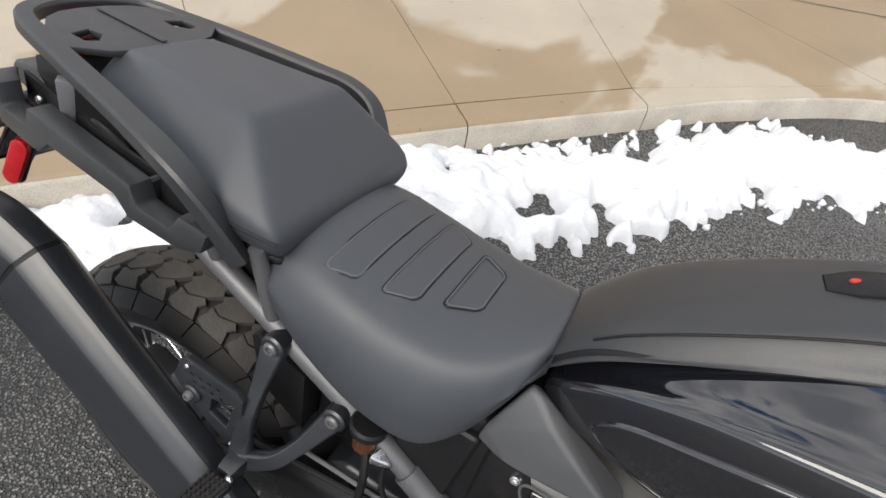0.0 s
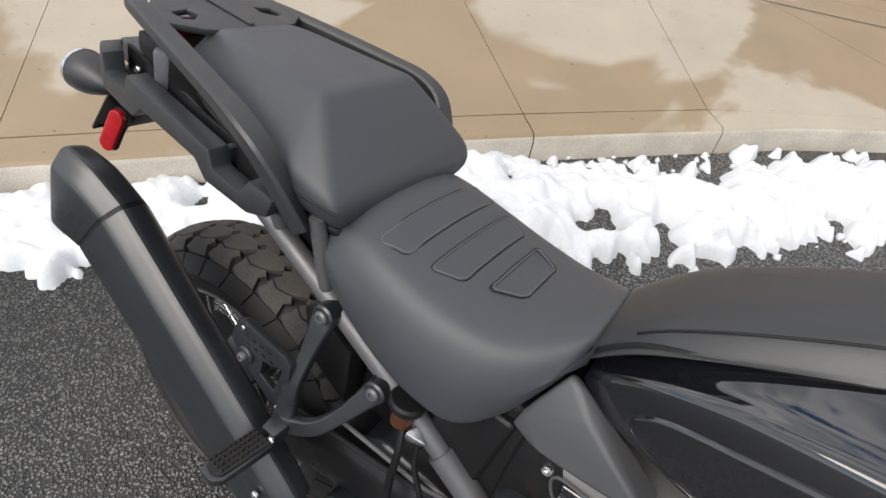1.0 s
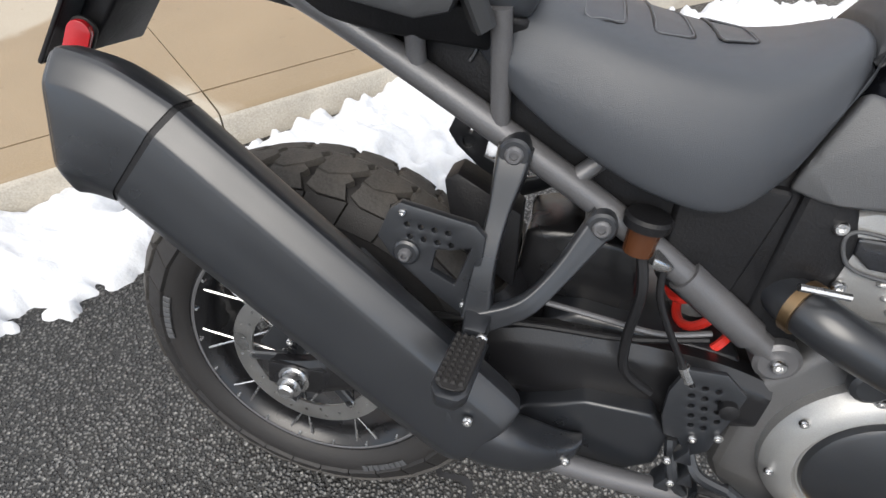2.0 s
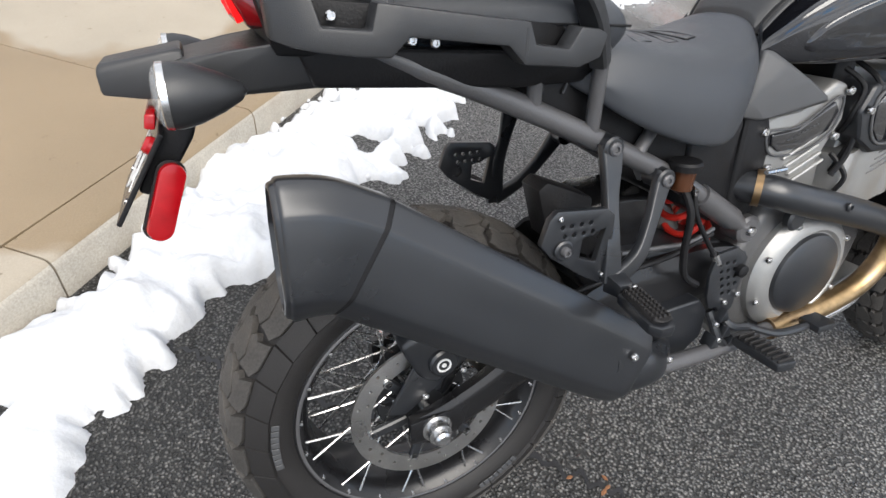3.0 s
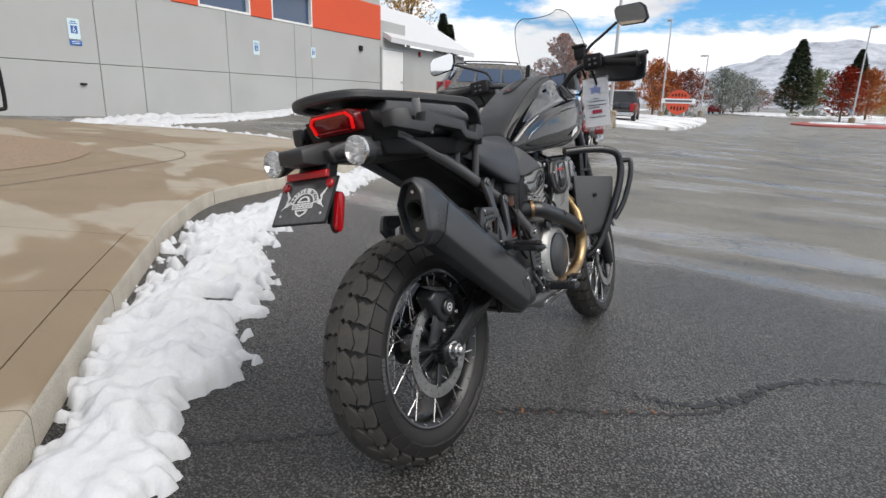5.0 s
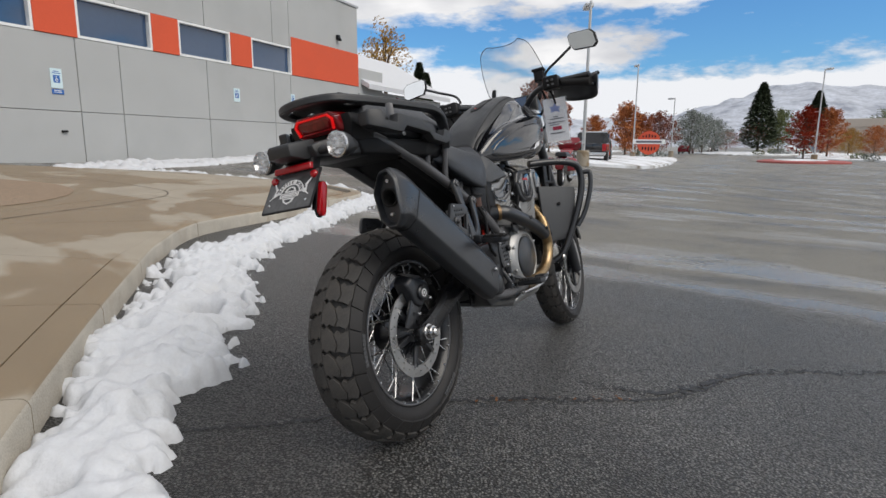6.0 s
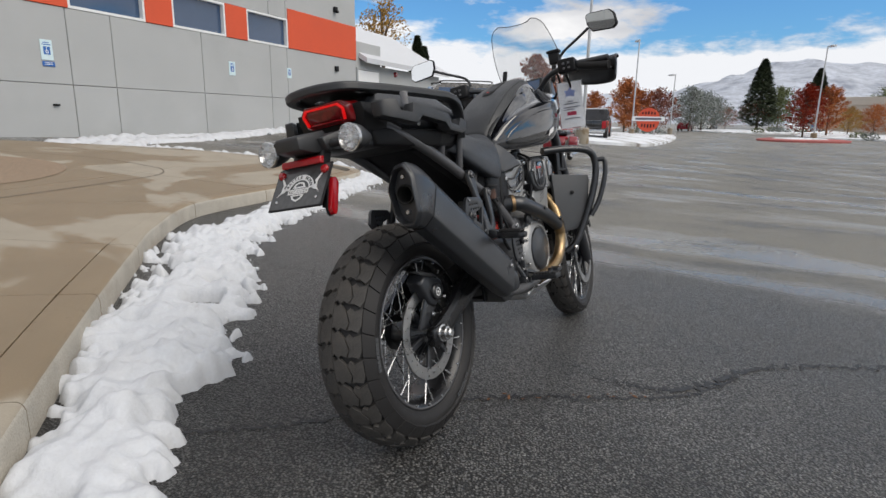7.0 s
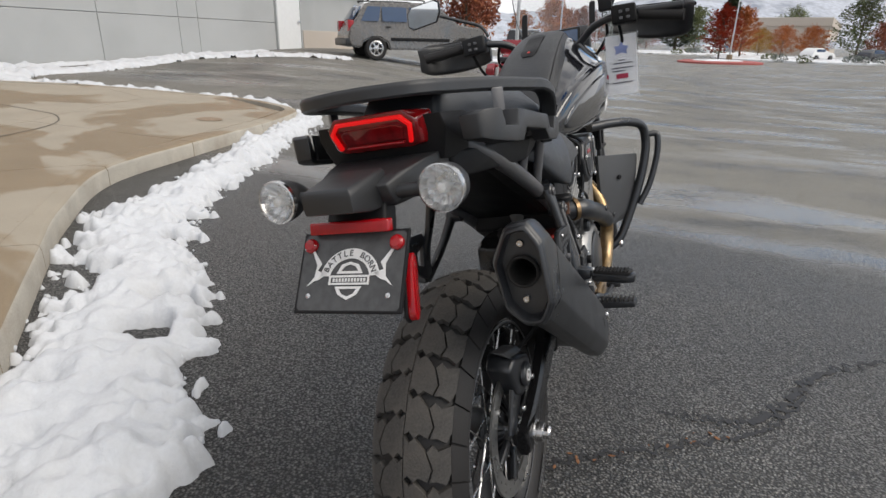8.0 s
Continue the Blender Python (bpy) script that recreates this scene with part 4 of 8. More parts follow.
def broadleaf(x, y, height, width, leaves, seed, label, count=4200, base=0.24, group="autumn trees", leaf=None, bare=1.0):
    rng = random.Random(seed)
    t = thing("tree", label, "tree", pose(x, y, float(lie(x, y)) + 0.1, 0, 0, rng.uniform(0, 360)), group)
    limbs = [tube([(0, 0, 0), (0.05, 0.02, height * base), (0.0, 0.06, height * 0.62), (0.05, 0, height * 0.9)], [height * 0.022, height * 0.016, height * 0.010, height * 0.003], 10, 7)]
    blobs = []
    for k in range(9):
        a = math.tau * k / 9 + rng.uniform(-0.3, 0.3)
        z0 = height * rng.uniform(base, 0.6)
        r = width * 0.5 * rng.uniform(0.5, 0.95) * (1.1 - z0 / height * 0.7)
        end = (r * math.cos(a), r * math.sin(a), z0 + height * rng.uniform(0.14, 0.34))
        limbs.append(tube([(0, 0, z0), (end[0] * 0.5, end[1] * 0.5, z0 + (end[2] - z0) * 0.65), end], [height * 0.010, height * 0.006, height * 0.002], 6, 5))
        blobs.append((end, rng.uniform(0.15, 0.24)))
    blobs += [((rng.gauss(0, width * 0.08), rng.gauss(0, width * 0.08), height * z), s) for z, s in ((0.93, 0.11), (0.80, 0.18), (0.66, 0.24), (0.52, 0.24))]
    part("trunk", join(*limbs), BARK, t)
    bm = bmesh.new()
    for c, s in blobs:
        clumps(bm, rng, c, (width * s, width * s, height * s * 0.62), count // len(blobs), leaf or height * 0.026)
    part("crown", bm, leaves, t, smooth=0)
    return t


def upright(x, y, height, width, leaves, seed, label, group="autumn trees", low=0.06, full=0.55, count=4200):
    """A dense young tree: leaves in rising sprays round a short trunk, narrowing to an uneven top."""
    rng = random.Random(seed)
    t = thing("tree", label, "tree", pose(x, y, float(lie(x, y)) + 0.1, 0, 0, rng.uniform(0, 360)), group)
    limbs = [tube([(0, 0, 0), (0.04, 0.02, height * 0.3), (0, 0.03, height * 0.88)], [height * 0.02, height * 0.014, height * 0.003], 8, 7)]
    sprays = []
    for k in range(46):
        u = ((k + 0.5) / 46) ** 0.85
        z0 = height * (low + (0.80 - low) * u)
        a = 2.4 * k + rng.uniform(-0.4, 0.4)
        reach = width * 0.5 * (math.sin(math.pi * min(1, 0.28 + u * 0.72)) ** full) * rng.uniform(0.72, 1.08)
        tip = Vector((reach * math.cos(a), reach * math.sin(a), min(height * 0.99, z0 + height * rng.uniform(0.13, 0.24))))
        sprays.append((Vector((0, 0, z0)), tip))
        if k % 3 == 0:
            limbs.append(tube([(0, 0, z0), tuple(tip * 0.5 + Vector((0, 0, z0 * 0.5 - tip.z * 0.0))), tuple(tip)], [height * 0.006, height * 0.004, height * 0.0015], 5, 5))
    sprays.append((Vector((0, 0, height * 0.7)), Vector((0, 0, height))))
    part("trunk", join(*limbs), BARK, t)
    bm = bmesh.new()
    leaf = height * 0.022
    for a, b in sprays:
        for k in range(count // len(sprays)):
            f = rng.random() ** 0.6
            p = a.lerp(b, f) + Vector((rng.gauss(0, 1), rng.gauss(0, 1), rng.gauss(0, 0.8))) * width * 0.055 * (1.25 - 0.7 * f)
            d = Vector((rng.gauss(0, 1), rng.gauss(0, 1), rng.gauss(0.4, 0.8))).normalized() * leaf * rng.uniform(0.6, 1.3)
            s = d.orthogonal().normalized() * leaf * rng.uniform(0.35, 0.6)
            bm.faces.new([bm.verts.new(q) for q in (p - d, p + s, p + d, p - s)])
    part("crown", bm, leaves, t, smooth=0)
    return t


def conifer(x, y, height, width, leaves, seed, label, group="conifers"):
    rng = random.Random(seed)
    t = thing("conifer", label, "tree", pose(x, y, float(lie(x, y)) + 0.1), group)
    part("trunk", tube([(0, 0, 0), (0, 0, height * 0.95)], [height * 0.018, height * 0.004], 4, 7), BARK, t)
    bm = bmesh.new()
    for k in range(6500):
        u = rng.random() ** 0.8
        z = height * (0.06 + 0.94 * u)
        rmax = width * 0.5 * min(1, 6 * (u + 0.04)) * (1 - u) ** 0.80 * (0.93 + 0.07 * math.sin(z * 6 + 3 * noise.noise((z, seed, 0)))) + 0.05
        a = rng.uniform(0, math.tau)
        r = rmax * (0.45 + 0.6 * rng.random() ** 0.5) * (1 + 0.10 * noise.noise((math.cos(a) * 2, math.sin(a) * 2, z * 0.8 + seed)))
        p = Vector((r * math.cos(a), r * math.sin(a), z))
        d = Vector((math.cos(a), math.sin(a), rng.uniform(-0.5, 0.35))).normalized() * height * 0.035
        s = Vector((-math.sin(a), math.cos(a), rng.uniform(-0.3, 0.3))) * height * 0.014
        bm.faces.new([bm.verts.new(q) for q in (p - d, p + s, p + d, p - s)])
    part("crown", bm, leaves, t, smooth=0)
    return t


# trees along the street and round the lot
conifer(114.6, -50.7, 13.2, 8.4, NEEDLES, 1, "tall dark green pyramidal conifer")
conifer(126.0, -67.0, 12.6, 8.0, NEEDLES, 2, "dark green conifer behind red trees")
conifer(62.0, -57.0, 9.0, 4.0, NEEDLES, 4, "dark green conifer at the edge of the lot")
upright(117.0, -55.6, 8.4, 8.0, LEAF_GREEN, 5, "olive-green broad tree beside the street", group="green trees")
upright(124.0, -80.0, 9.4, 9.0, LEAF_GREEN, 6, "olive-green broad tree behind the far building", group="green trees")
upright(70.2, -36.6, 6.2, 5.2, LEAF_RED, 7, "young tree with bright red autumn leaves")
upright(77.0, -43.0, 6.4, 5.0, LEAF_ORANGE, 8, "young tree with orange autumn leaves")
upright(88.0, -52.0, 4.0, 5.2, LEAF_GOLD, 9, "low street tree with golden leaves")
upright(88.4, -55.8, 4.4, 5.6, LEAF_ORANGE, 10, "low tree with pale orange leaves beside the street")
upright(84.0, -57.5, 4.4, 5.4, LEAF_ORANGE, 12, "low tree with pale orange leaves beside the street")
upright(78.0, -60.0, 8.4, 8.0, LEAF_GREEN, 13, "large green tree at the edge of the lot", group="green trees")
upright(72.0, -59.0, 5.0, 5.0, LEAF_RUST, 14, "low tree with rust-brown leaves beside the street")
upright(70.7, -15.8, 6.6, 4.4, LEAF_ORANGE, 15, "slim tree with bright orange leaves beside the street")
upright(74.0, -18.2, 5.6, 4.6, LEAF_ORANGE, 16, "slim tree with bright orange leaves beside the street")
upright(60.0, -10.2, 4.2, 3.6, LEAF_ORANGE, 17, "slim tree with orange leaves beside the street")
upright(90.0, -25.0, 6.4, 7.0, LEAF_RUST, 18, "broad tree with rust-red leaves beside the street")
upright(94.6, -31.4, 7.0, 8.0, NEEDLES_SNOW, 19, "snow-dusted evergreen tree beside the street", group="snowy trees")
upright(101.0, -35.5, 6.6, 8.0, NEEDLES_SNOW, 20, "snow-dusted evergreen tree beside the street", group="snowy trees")
upright(108.6, -40.0, 6.0, 8.0, NEEDLES_SNOW, 21, "snow-dusted evergreen tree beside the street", group="snowy trees")
upright(128.0, -50.0, 4.6, 8.0, LEAF_RUST, 22, "far rust-coloured trees along the street")
broadleaf(150.0, -66.0, 7.0, 10.0, LEAF_RUST, 23, "far bare brown trees along the street")
broadleaf(34.8, 7.4, 7.4, 3.3, LEAF_GOLD, 24, "tree with sparse golden leaves behind the annex", 1500, base=0.5, leaf=0.11)
broadleaf(42.0, -2.9, 5.5, 4.6, LEAF_RUST, 25, "large tree with rust-brown leaves", 3600, base=0.14)
upright(66.0, -6.0, 6.6, 6.0, LEAF_ORANGE, 26, "street tree with orange-brown leaves")
conifer(44.0, 6.4, 6.4, 2.2, NEEDLES, 27, "narrow dark conifer behind the annex")
conifer(47.0, 6.2, 6.0, 2.2, NEEDLES, 28, "narrow dark conifer behind the annex")
# low snow-topped shrubs on the planted strips
srng = random.Random(77)
for k in range(22):
    cx, cy, sp = srng.choice(((66, -16, 6), (98, -44, 9), (106, -52, 9), (64, -40, 5), (62, -50, 5)))
    x, y = cx + srng.gauss(0, sp * 0.5), cy + srng.gauss(0, sp * 0.3)
    sh = thing("low_shrub", "low shrub dusted with snow on a planted strip", "shrub", pose(x, y, float(lie(x, y)) + 0.1), "snowy shrubs")
    bm = bmesh.new()
    clumps(bm, srng, (0, 0, 0.35), (0.9, 0.9, 0.45), 160, 0.14)
    part("foliage", bm, srng.choice((NEEDLES_SNOW, LEAF_GREEN, NEEDLES_SNOW)), sh, smooth=0)

# the orange-red board beside the street, left blank
sgn = thing("road_sign", "orange-red badge-shaped signboard with a white bar on two posts", "sign", pose(60.3, -15.9, float(lie(60.3, -15.9)), 0, 0, -105) @ Matrix.Scale(0.85, 4))
ang = [math.tau * k / 28 for k in range(28)]
part("board", sheet([(1.35 * math.cos(a) * (1.0 if abs(math.sin(a)) < 0.8 else 0.9), 2.1 + 1.45 * math.sin(a)) for a in ang], 0.18, (), 0.02, "xz", 0.0), SIGNRED, sgn, smooth=0)
part("name_bar", box(-1.9, 1.9, -0.16, 0.16, 1.95, 2.5, 0.03), WHITE, sgn, "white bar across the board", smooth=0)
part("letter_bar", box(-1.5, 1.5, -0.175, -0.16, 2.1, 2.35), PRINT, sgn, smooth=0)
for s in (-0.8, 0.8):
    part("sign_post", box(s - 0.08, s + 0.08, -0.08, 0.08, 0.0, 1.2, 0.01), GALV, sgn)
for x in (-0.7, -0.35, 0.0, 0.35, 0.7):
    part("letter_bar", box(x - 0.09, x + 0.09, -0.1, -0.09, 2.75, 3.15 - abs(x) * 0.2), PLASTIC_DK, sgn, smooth=0)
    part("letter_bar", box(x - 0.09, x + 0.09, -0.1, -0.09, 1.1 + abs(x) * 0.2, 1.6), PLASTIC_DK, sgn, smooth=0)

# far building and hills
fb = thing("far_building", "low beige commercial building behind trees", "building", pose(128.0, -92.0, float(lie(128, -92)), 0, 0, -38))
part("wall", box(-20, 26, 0, 18, -0.5, 5.2), BEIGE, fb, smooth=0)
part("roof", box(-20.3, 26.3, -0.3, 18.3, 5.2, 6.8, 0.05), BEIGE, fb, smooth=0)
for k in range(9):
    part("window", box(-18 + 4.8 * k, -15.2 + 4.8 * k, -0.04, 0.0, 1.0, 2.8), DARKGLASS, fb, smooth=0)


def hills(x, y0, y1, peaks, depth, seed, label, name="backdrop"):
    n, m = 110, 22
    vs, fs = [], []
    ys = np.linspace(y0, y1, n)
    for i, y in enumerate(ys):
        top = float(np.interp(y, [p[0] for p in peaks], [p[1] for p in peaks]))
        for j in range(m):
            t = j / (m - 1)
            z = top * math.sin(t * math.pi / 2) ** 0.9
            z *= 1 + 0.10 * noise.fractal((y * 0.006, t * 3, seed), 1.0, 2.0, 5) * min(1, t * 3)
            ridge = abs(noise.noise((y * 0.011 + t * 0.8, t * 1.5, seed + 5)))
            vs.append((x + depth * t - 120 * ridge * t, float(y), -6 + z - 22 * ridge * t * top / 150))
    for i in range(n - 1):
        for j in range(m - 1):
            fs.append((i * m + j, (i + 1) * m + j, (i + 1) * m + j + 1, i * m + j + 1))
    me = bpy.data.meshes.new(name)
    me.from_pydata(vs, [], fs)
    me.materials.append(HILL)
    me.shade_smooth()
    return tagged(new(name, me), label, "hills", kind="structure")


hills(1500, -2300, -520, [(-2300, 150), (-1750, 245), (-1250, 235), (-1050, 232), (-880, 190), (-700, 130), (-600, 95), (-520, 40)], 900, 3.0, "snow-dusted grey hills under cloud")
hills(2600, -1400, 900, [(-1400, 190), (-900, 175), (-500, 150), (-200, 190), (100, 150), (500, 160), (900, 120)], 700, 8.0, "distant snowy mountains under cloud")


# ---- vehicles ----
def car(name, label, m, paint, length, width, roof, profile, glass_z, wheels, wr, suv=True):
    """A car from its side outline, with wheels, windows, lamps and bumpers."""
    t = thing(name, label, "car", m, "parked vehicles")
    hw = width / 2
    bm = sheet(profile, width, (), 0.0, "xz", 0.0)
    for v in bm.verts:
        if v.co.z > glass_z:
            v.co.y *= 1 - 0.16 * (v.co.z - glass_z) / (roof - glass_z)
    bmesh.ops.recalc_face_normals(bm, faces=bm.faces)
    bmesh.ops.bevel(bm, geom=[e for e in bm.edges if len(e.link_faces) == 2 and e.calc_face_angle(0) > 1.0], offset=0.05, segments=3, affect="EDGES")
    body = part("body", bm, paint, t, smooth=40)
    for x in wheels:
        for s in (-1, 1):
            w = part("wheel", moved(lathe([(-0.11, 0), (-0.11, wr * 0.62), (-0.125, wr * 0.7), (-0.12, wr * 0.92), (-0.08, wr), (0.08, wr), (0.11, wr * 0.9), (0.11, 0)], 28), Matrix.Translation((x, s * (hw - 0.08), wr)) @ pose(0, 0, 0, 0, 0, 0 if s < 0 else 180)), RUBBER2, t, "black tyre")
            part("rim", moved(lathe([(-0.132, 0), (-0.132, wr * 0.12), (-0.118, wr * 0.2), (-0.122, wr * 0.56), (-0.135, wr * 0.6), (-0.125, wr * 0.66)], 28), Matrix.Translation((x, s * (hw - 0.08), wr)) @ pose(0, 0, 0, 0, 0, 0 if s < 0 else 180)), STEEL, w, "silver alloy rim")
            for k in range(6):
                part("wheel_gap", moved(sheet([(-wr * 0.10, wr * 0.26), (wr * 0.10, wr * 0.26), (wr * 0.17, wr * 0.5), (-wr * 0.17, wr * 0.5)], 0.004, (), 0, "xz", -0.137), Matrix.Translation((x, s * (hw - 0.08), wr)) @ pose(0, 0, 0, 0, 60 * k, 0 if s < 0 else 180)), PLASTIC_DK, w, smooth=0)
    return body


# silver SUV, seen from behind
SUVM = pose(18.72, 3.11, float(lie(18.5, 2.04)), 0, 0, -72)
svb = car("suv", "pewter grey SUV parked on wet asphalt", SUVM, SUVPAINT, 4.8, 1.86, 1.78,
    [(0.0, 0.42), (-0.06, 0.62), (0.0, 0.98), (0.18, 1.2), (0.55, 1.70), (0.8, 1.76), (2.6, 1.78), (3.0, 1.72), (3.7, 1.16), (4.6, 1.05), (4.75, 0.8), (4.78, 0.42), (4.4, 0.34), (4.3, 0.55), (4.05, 0.68), (3.75, 0.68), (3.5, 0.55), (3.42, 0.32), (1.32, 0.32), (1.24, 0.55), (1.0, 0.68), (0.7, 0.68), (0.45, 0.55), (0.36, 0.36)], 1.15, (0.85, 3.9), 0.36)
for s in (-1, 1):
    for a, b, c, d in ((0.45, 0.95, 0.62, 1.05), (1.08, 1.9, 1.08, 1.9), (2.0, 2.75, 2.0, 2.6)):
        bm = bmesh.new()
        pts = [(a if a > 0.5 else 0.38, 1.18), (b, 1.18), (d, 1.62), (c, 1.62)]
        va = [bm.verts.new((x, s * (0.93 * (1 - 0.16 * (z - 1.15) / 0.63) + 0.004), z)) for x, z in pts]
        vb = [bm.verts.new((x, s * (0.93 * (1 - 0.16 * (z - 1.15) / 0.63) - 0.03), z)) for x, z in pts]
        bm.faces.new(va)
        bm.faces.new(vb[::-1])
        for i in range(4):
            bm.faces.new((va[i], va[(i + 1) % 4], vb[(i + 1) % 4], vb[i]))
        part("side_window", bm, DARKGLASS, svb, smooth=0)
    part("tail_lamp", box(-0.03, 0.16, s * 0.74 - 0.14, s * 0.74 + 0.195 * (s > 0) + 0.14 * (s < 0) - 0.0, 0.86, 1.2, 0.03), REDPLASTIC, svb, "red tail lamp")
    part("roof_rail", tube([(0.7, s * 0.68, 1.78), (0.8, s * 0.68, 1.84), (2.4, s * 0.68, 1.86), (2.55, s * 0.68, 1.79)], 0.022, 24, 8), PLASTIC_DK, svb)
    for hx in (1.2, 2.1):
        part("door_handle", box(hx, hx + 0.16, s * 0.935 - 0.02, s * 0.935 + 0.02, 1.0, 1.04, 0.01), PLASTIC_DK, svb)
    part("side_moulding", box(1.35, 3.4, s * 0.93 - 0.02, s * 0.93 + 0.02, 0.6, 0.7, 0.015), PLASTIC_DK, svb)
part("rear_window", moved(box(-0.015, 0.015, -0.66, 0.66, -0.24, 0.24, 0.01), pose(0.30, 0, 1.42, 0, 36)), DARKGLASS, svb)
part("rear_bumper", box(-0.14, 0.1, -0.9, 0.9, 0.42, 0.66, 0.05), PLASTIC, svb, "dark rear bumper")

# black pickup, seen from behind
pkb = car("pickup_truck", "black pickup truck parked beside a snowy island", pose(30.5, -4.9, float(lie(30.5, -4.9)), 0, 0, -14), CARBLACK, 5.6, 1.95, 1.88,
    [(0.0, 0.55), (0.0, 1.15), (2.0, 1.2), (2.15, 1.24), (2.35, 1.78), (2.7, 1.86), (3.6, 1.86), (4.2, 1.3), (5.4, 1.16), (5.6, 0.9), (5.6, 0.5), (5.1, 0.42), (5.0, 0.62), (4.7, 0.74), (4.4, 0.74), (4.15, 0.6), (4.05, 0.4), (1.65, 0.4), (1.55, 0.62), (1.3, 0.74), (0.95, 0.74), (0.7, 0.6), (0.6, 0.45)], 1.26, (1.12, 4.55), 0.4)
for s in (-1, 1):
    part("tail_lamp", box(-0.03, 0.12, s * 0.83 - 0.11, s * 0.83 + 0.11, 0.72, 1.12, 0.02), REDPLASTIC, pkb, "red tail lamp")
    part("side_window", box(2.5, 3.5, s * 0.90 - 0.02, s * 0.90 + 0.015, 1.32, 1.7, 0.02), DARKGLASS, pkb)
part("rear_bumper", box(-0.14, 0.1, -0.92, 0.92, 0.48, 0.66, 0.04), STEEL, pkb, "chrome rear bumper")
part("tailgate", box(-0.02, 0.04, -0.7, 0.7, 0.7, 1.14, 0.02), CARBLACK, pkb)

# small cars in the far lot
small = [(0.0, 0.3), (-0.02, 0.7), (0.1, 0.95), (0.7, 1.38), (1.0, 1.45), (2.1, 1.45), (2.9, 1.0), (4.0, 0.86), (4.3, 0.6), (4.3, 0.3), (3.9, 0.28), (3.7, 0.58), (3.4, 0.66), (3.1, 0.58), (2.95, 0.28), (1.3, 0.28), (1.15, 0.58), (0.85, 0.66), (0.55, 0.58), (0.4, 0.3)]
for k, (x, y, rz, pm, lab) in enumerate(((98, -48.5, -60, WHITE, "white car in the far lot"), (103, -53.5, -60, SUVPAINT, "grey car in the far lot"), (70.0, -47.5, -70, WHITE, "white car beyond the red tree"), (75, -59.0, -80, WHITE, "white car in the far lot"), (67, -52.5, -75, CARBLACK, "black car in the far lot"), (95, -30.5, -30, CARRED, "red car parked along the street"), (116, -41, -30, WHITE, "white car parked along the street"), (126, -46, -30, SUVPAINT, "grey car parked along the street"))):
    cb = car("car", lab, pose(x, y, float(lie(x, y)) + 0.1, 0, 0, rz), pm, 4.3, 1.75, 1.45, small, 0.95, (0.85, 3.4), 0.31)
    for s in (-1, 1):
        part("side_window", box(0.75, 2.3, s * 0.80 - 0.02, s * 0.80 + 0.03, 1.0, 1.32, 0.02), DARKGLASS, cb)

# ---- the motorcycle ----
# local frame: x ahead, y to its left, z up, origin under the rear axle
BIKE = pose(-0.4342, 0.6115, 0.0250, -11.5, 1.66, -25.5)
bike = thing("motorcycle", "black adventure touring motorcycle leaning on its side stand", "motorcycle", BIKE)
UPAX = Vector((-math.sin(radians(25)), 0, math.cos(radians(25))))
HEAD = Vector((1.20, 0, 1.10))
STEER = Matrix.Translation(HEAD) @ Matrix.Rotation(radians(4), 4, UPAX) @ Matrix.Translation(-HEAD)


def hull(pts, bevel=0.006, seg=3, both=True):
    """A convex moulding round points (mirrored across the middle), edges rounded."""
    bm = bmesh.new()
    for p in pts:
        bm.verts.new(p)
        if both and abs(p[1]) > 1e-6:
            bm.verts.new((p[0], -p[1], p[2]))
    r = bmesh.ops.convex_hull(bm, input=bm.verts[:])
    bmesh.ops.delete(bm, geom=list({g for g in r["geom_interior"] + r["geom_unused"] if isinstance(g, bmesh.types.BMVert)}), context="VERTS")
    bmesh.ops.dissolve_limit(bm, angle_limit=radians(4), verts=bm.verts[:], edges=bm.edges[:])
    if bevel:
        bmesh.ops.bevel(bm, geom=bm.edges[:], offset=bevel, segments=seg, affect="EDGES", profile=0.55, clamp_overlap=True)
    return bm


def flip(bm):
    """The same form on the other side of the bike."""
    bm.transform(Matrix.Scale(-1, 4, (0, 1, 0)))
    bmesh.ops.reverse_faces(bm, faces=bm.faces)
    return bm


def bolts(spots, parent, r=0.007, out=1):
    me = finish(bolt(r, r * 0.85), "bolt", STEEL, 40)
    for x, y, z in spots:
        b = new("bolt", me)
        b.parent = parent
        b.matrix_basis = Matrix.Translation((x, y, z)) @ (Matrix.Identity(4) if y < 0 else pose(0, 0, 0, 0, 0, 180))


# wheels
def tyre_table(R, hw, rim):
    d = R - rim
    return [(0.0, R - 0.012), (0.35, R - 0.016), (0.62, R - 0.10 * d - 0.013), (0.82, R - 0.26 * d - 0.011), (0.94, R - 0.46 * d - 0.006), (1.0, R - 0.66 * d), (0.985, R - 0.78 * d), (0.90, R - 0.93 * d), (0.80, rim)]


# outlines of the three tread blocks of one pitch: (share of half width, share of the pitch)
CENTRE_BLOCK = [(0.006, 0.04), (0.10, 0.16), (0.20, 0.06), (0.40, 0.34), (0.52, 0.76), (0.44, 1.02), (0.30, 0.94), (0.20, 1.04), (0.09, 0.90), (0.006, 0.98)]
MID_BLOCK = [(0.435, 0.34), (0.53, 0.20), (0.62, 0.32), (0.785, 0.20), (0.79, 0.86), (0.72, 1.12), (0.60, 1.02), (0.485, 1.04), (0.555, 0.74)]
SHOULDER_BLOCK = [(0.80, 0.16), (0.985, 0.30), (0.985, 1.24), (0.805, 1.10)]


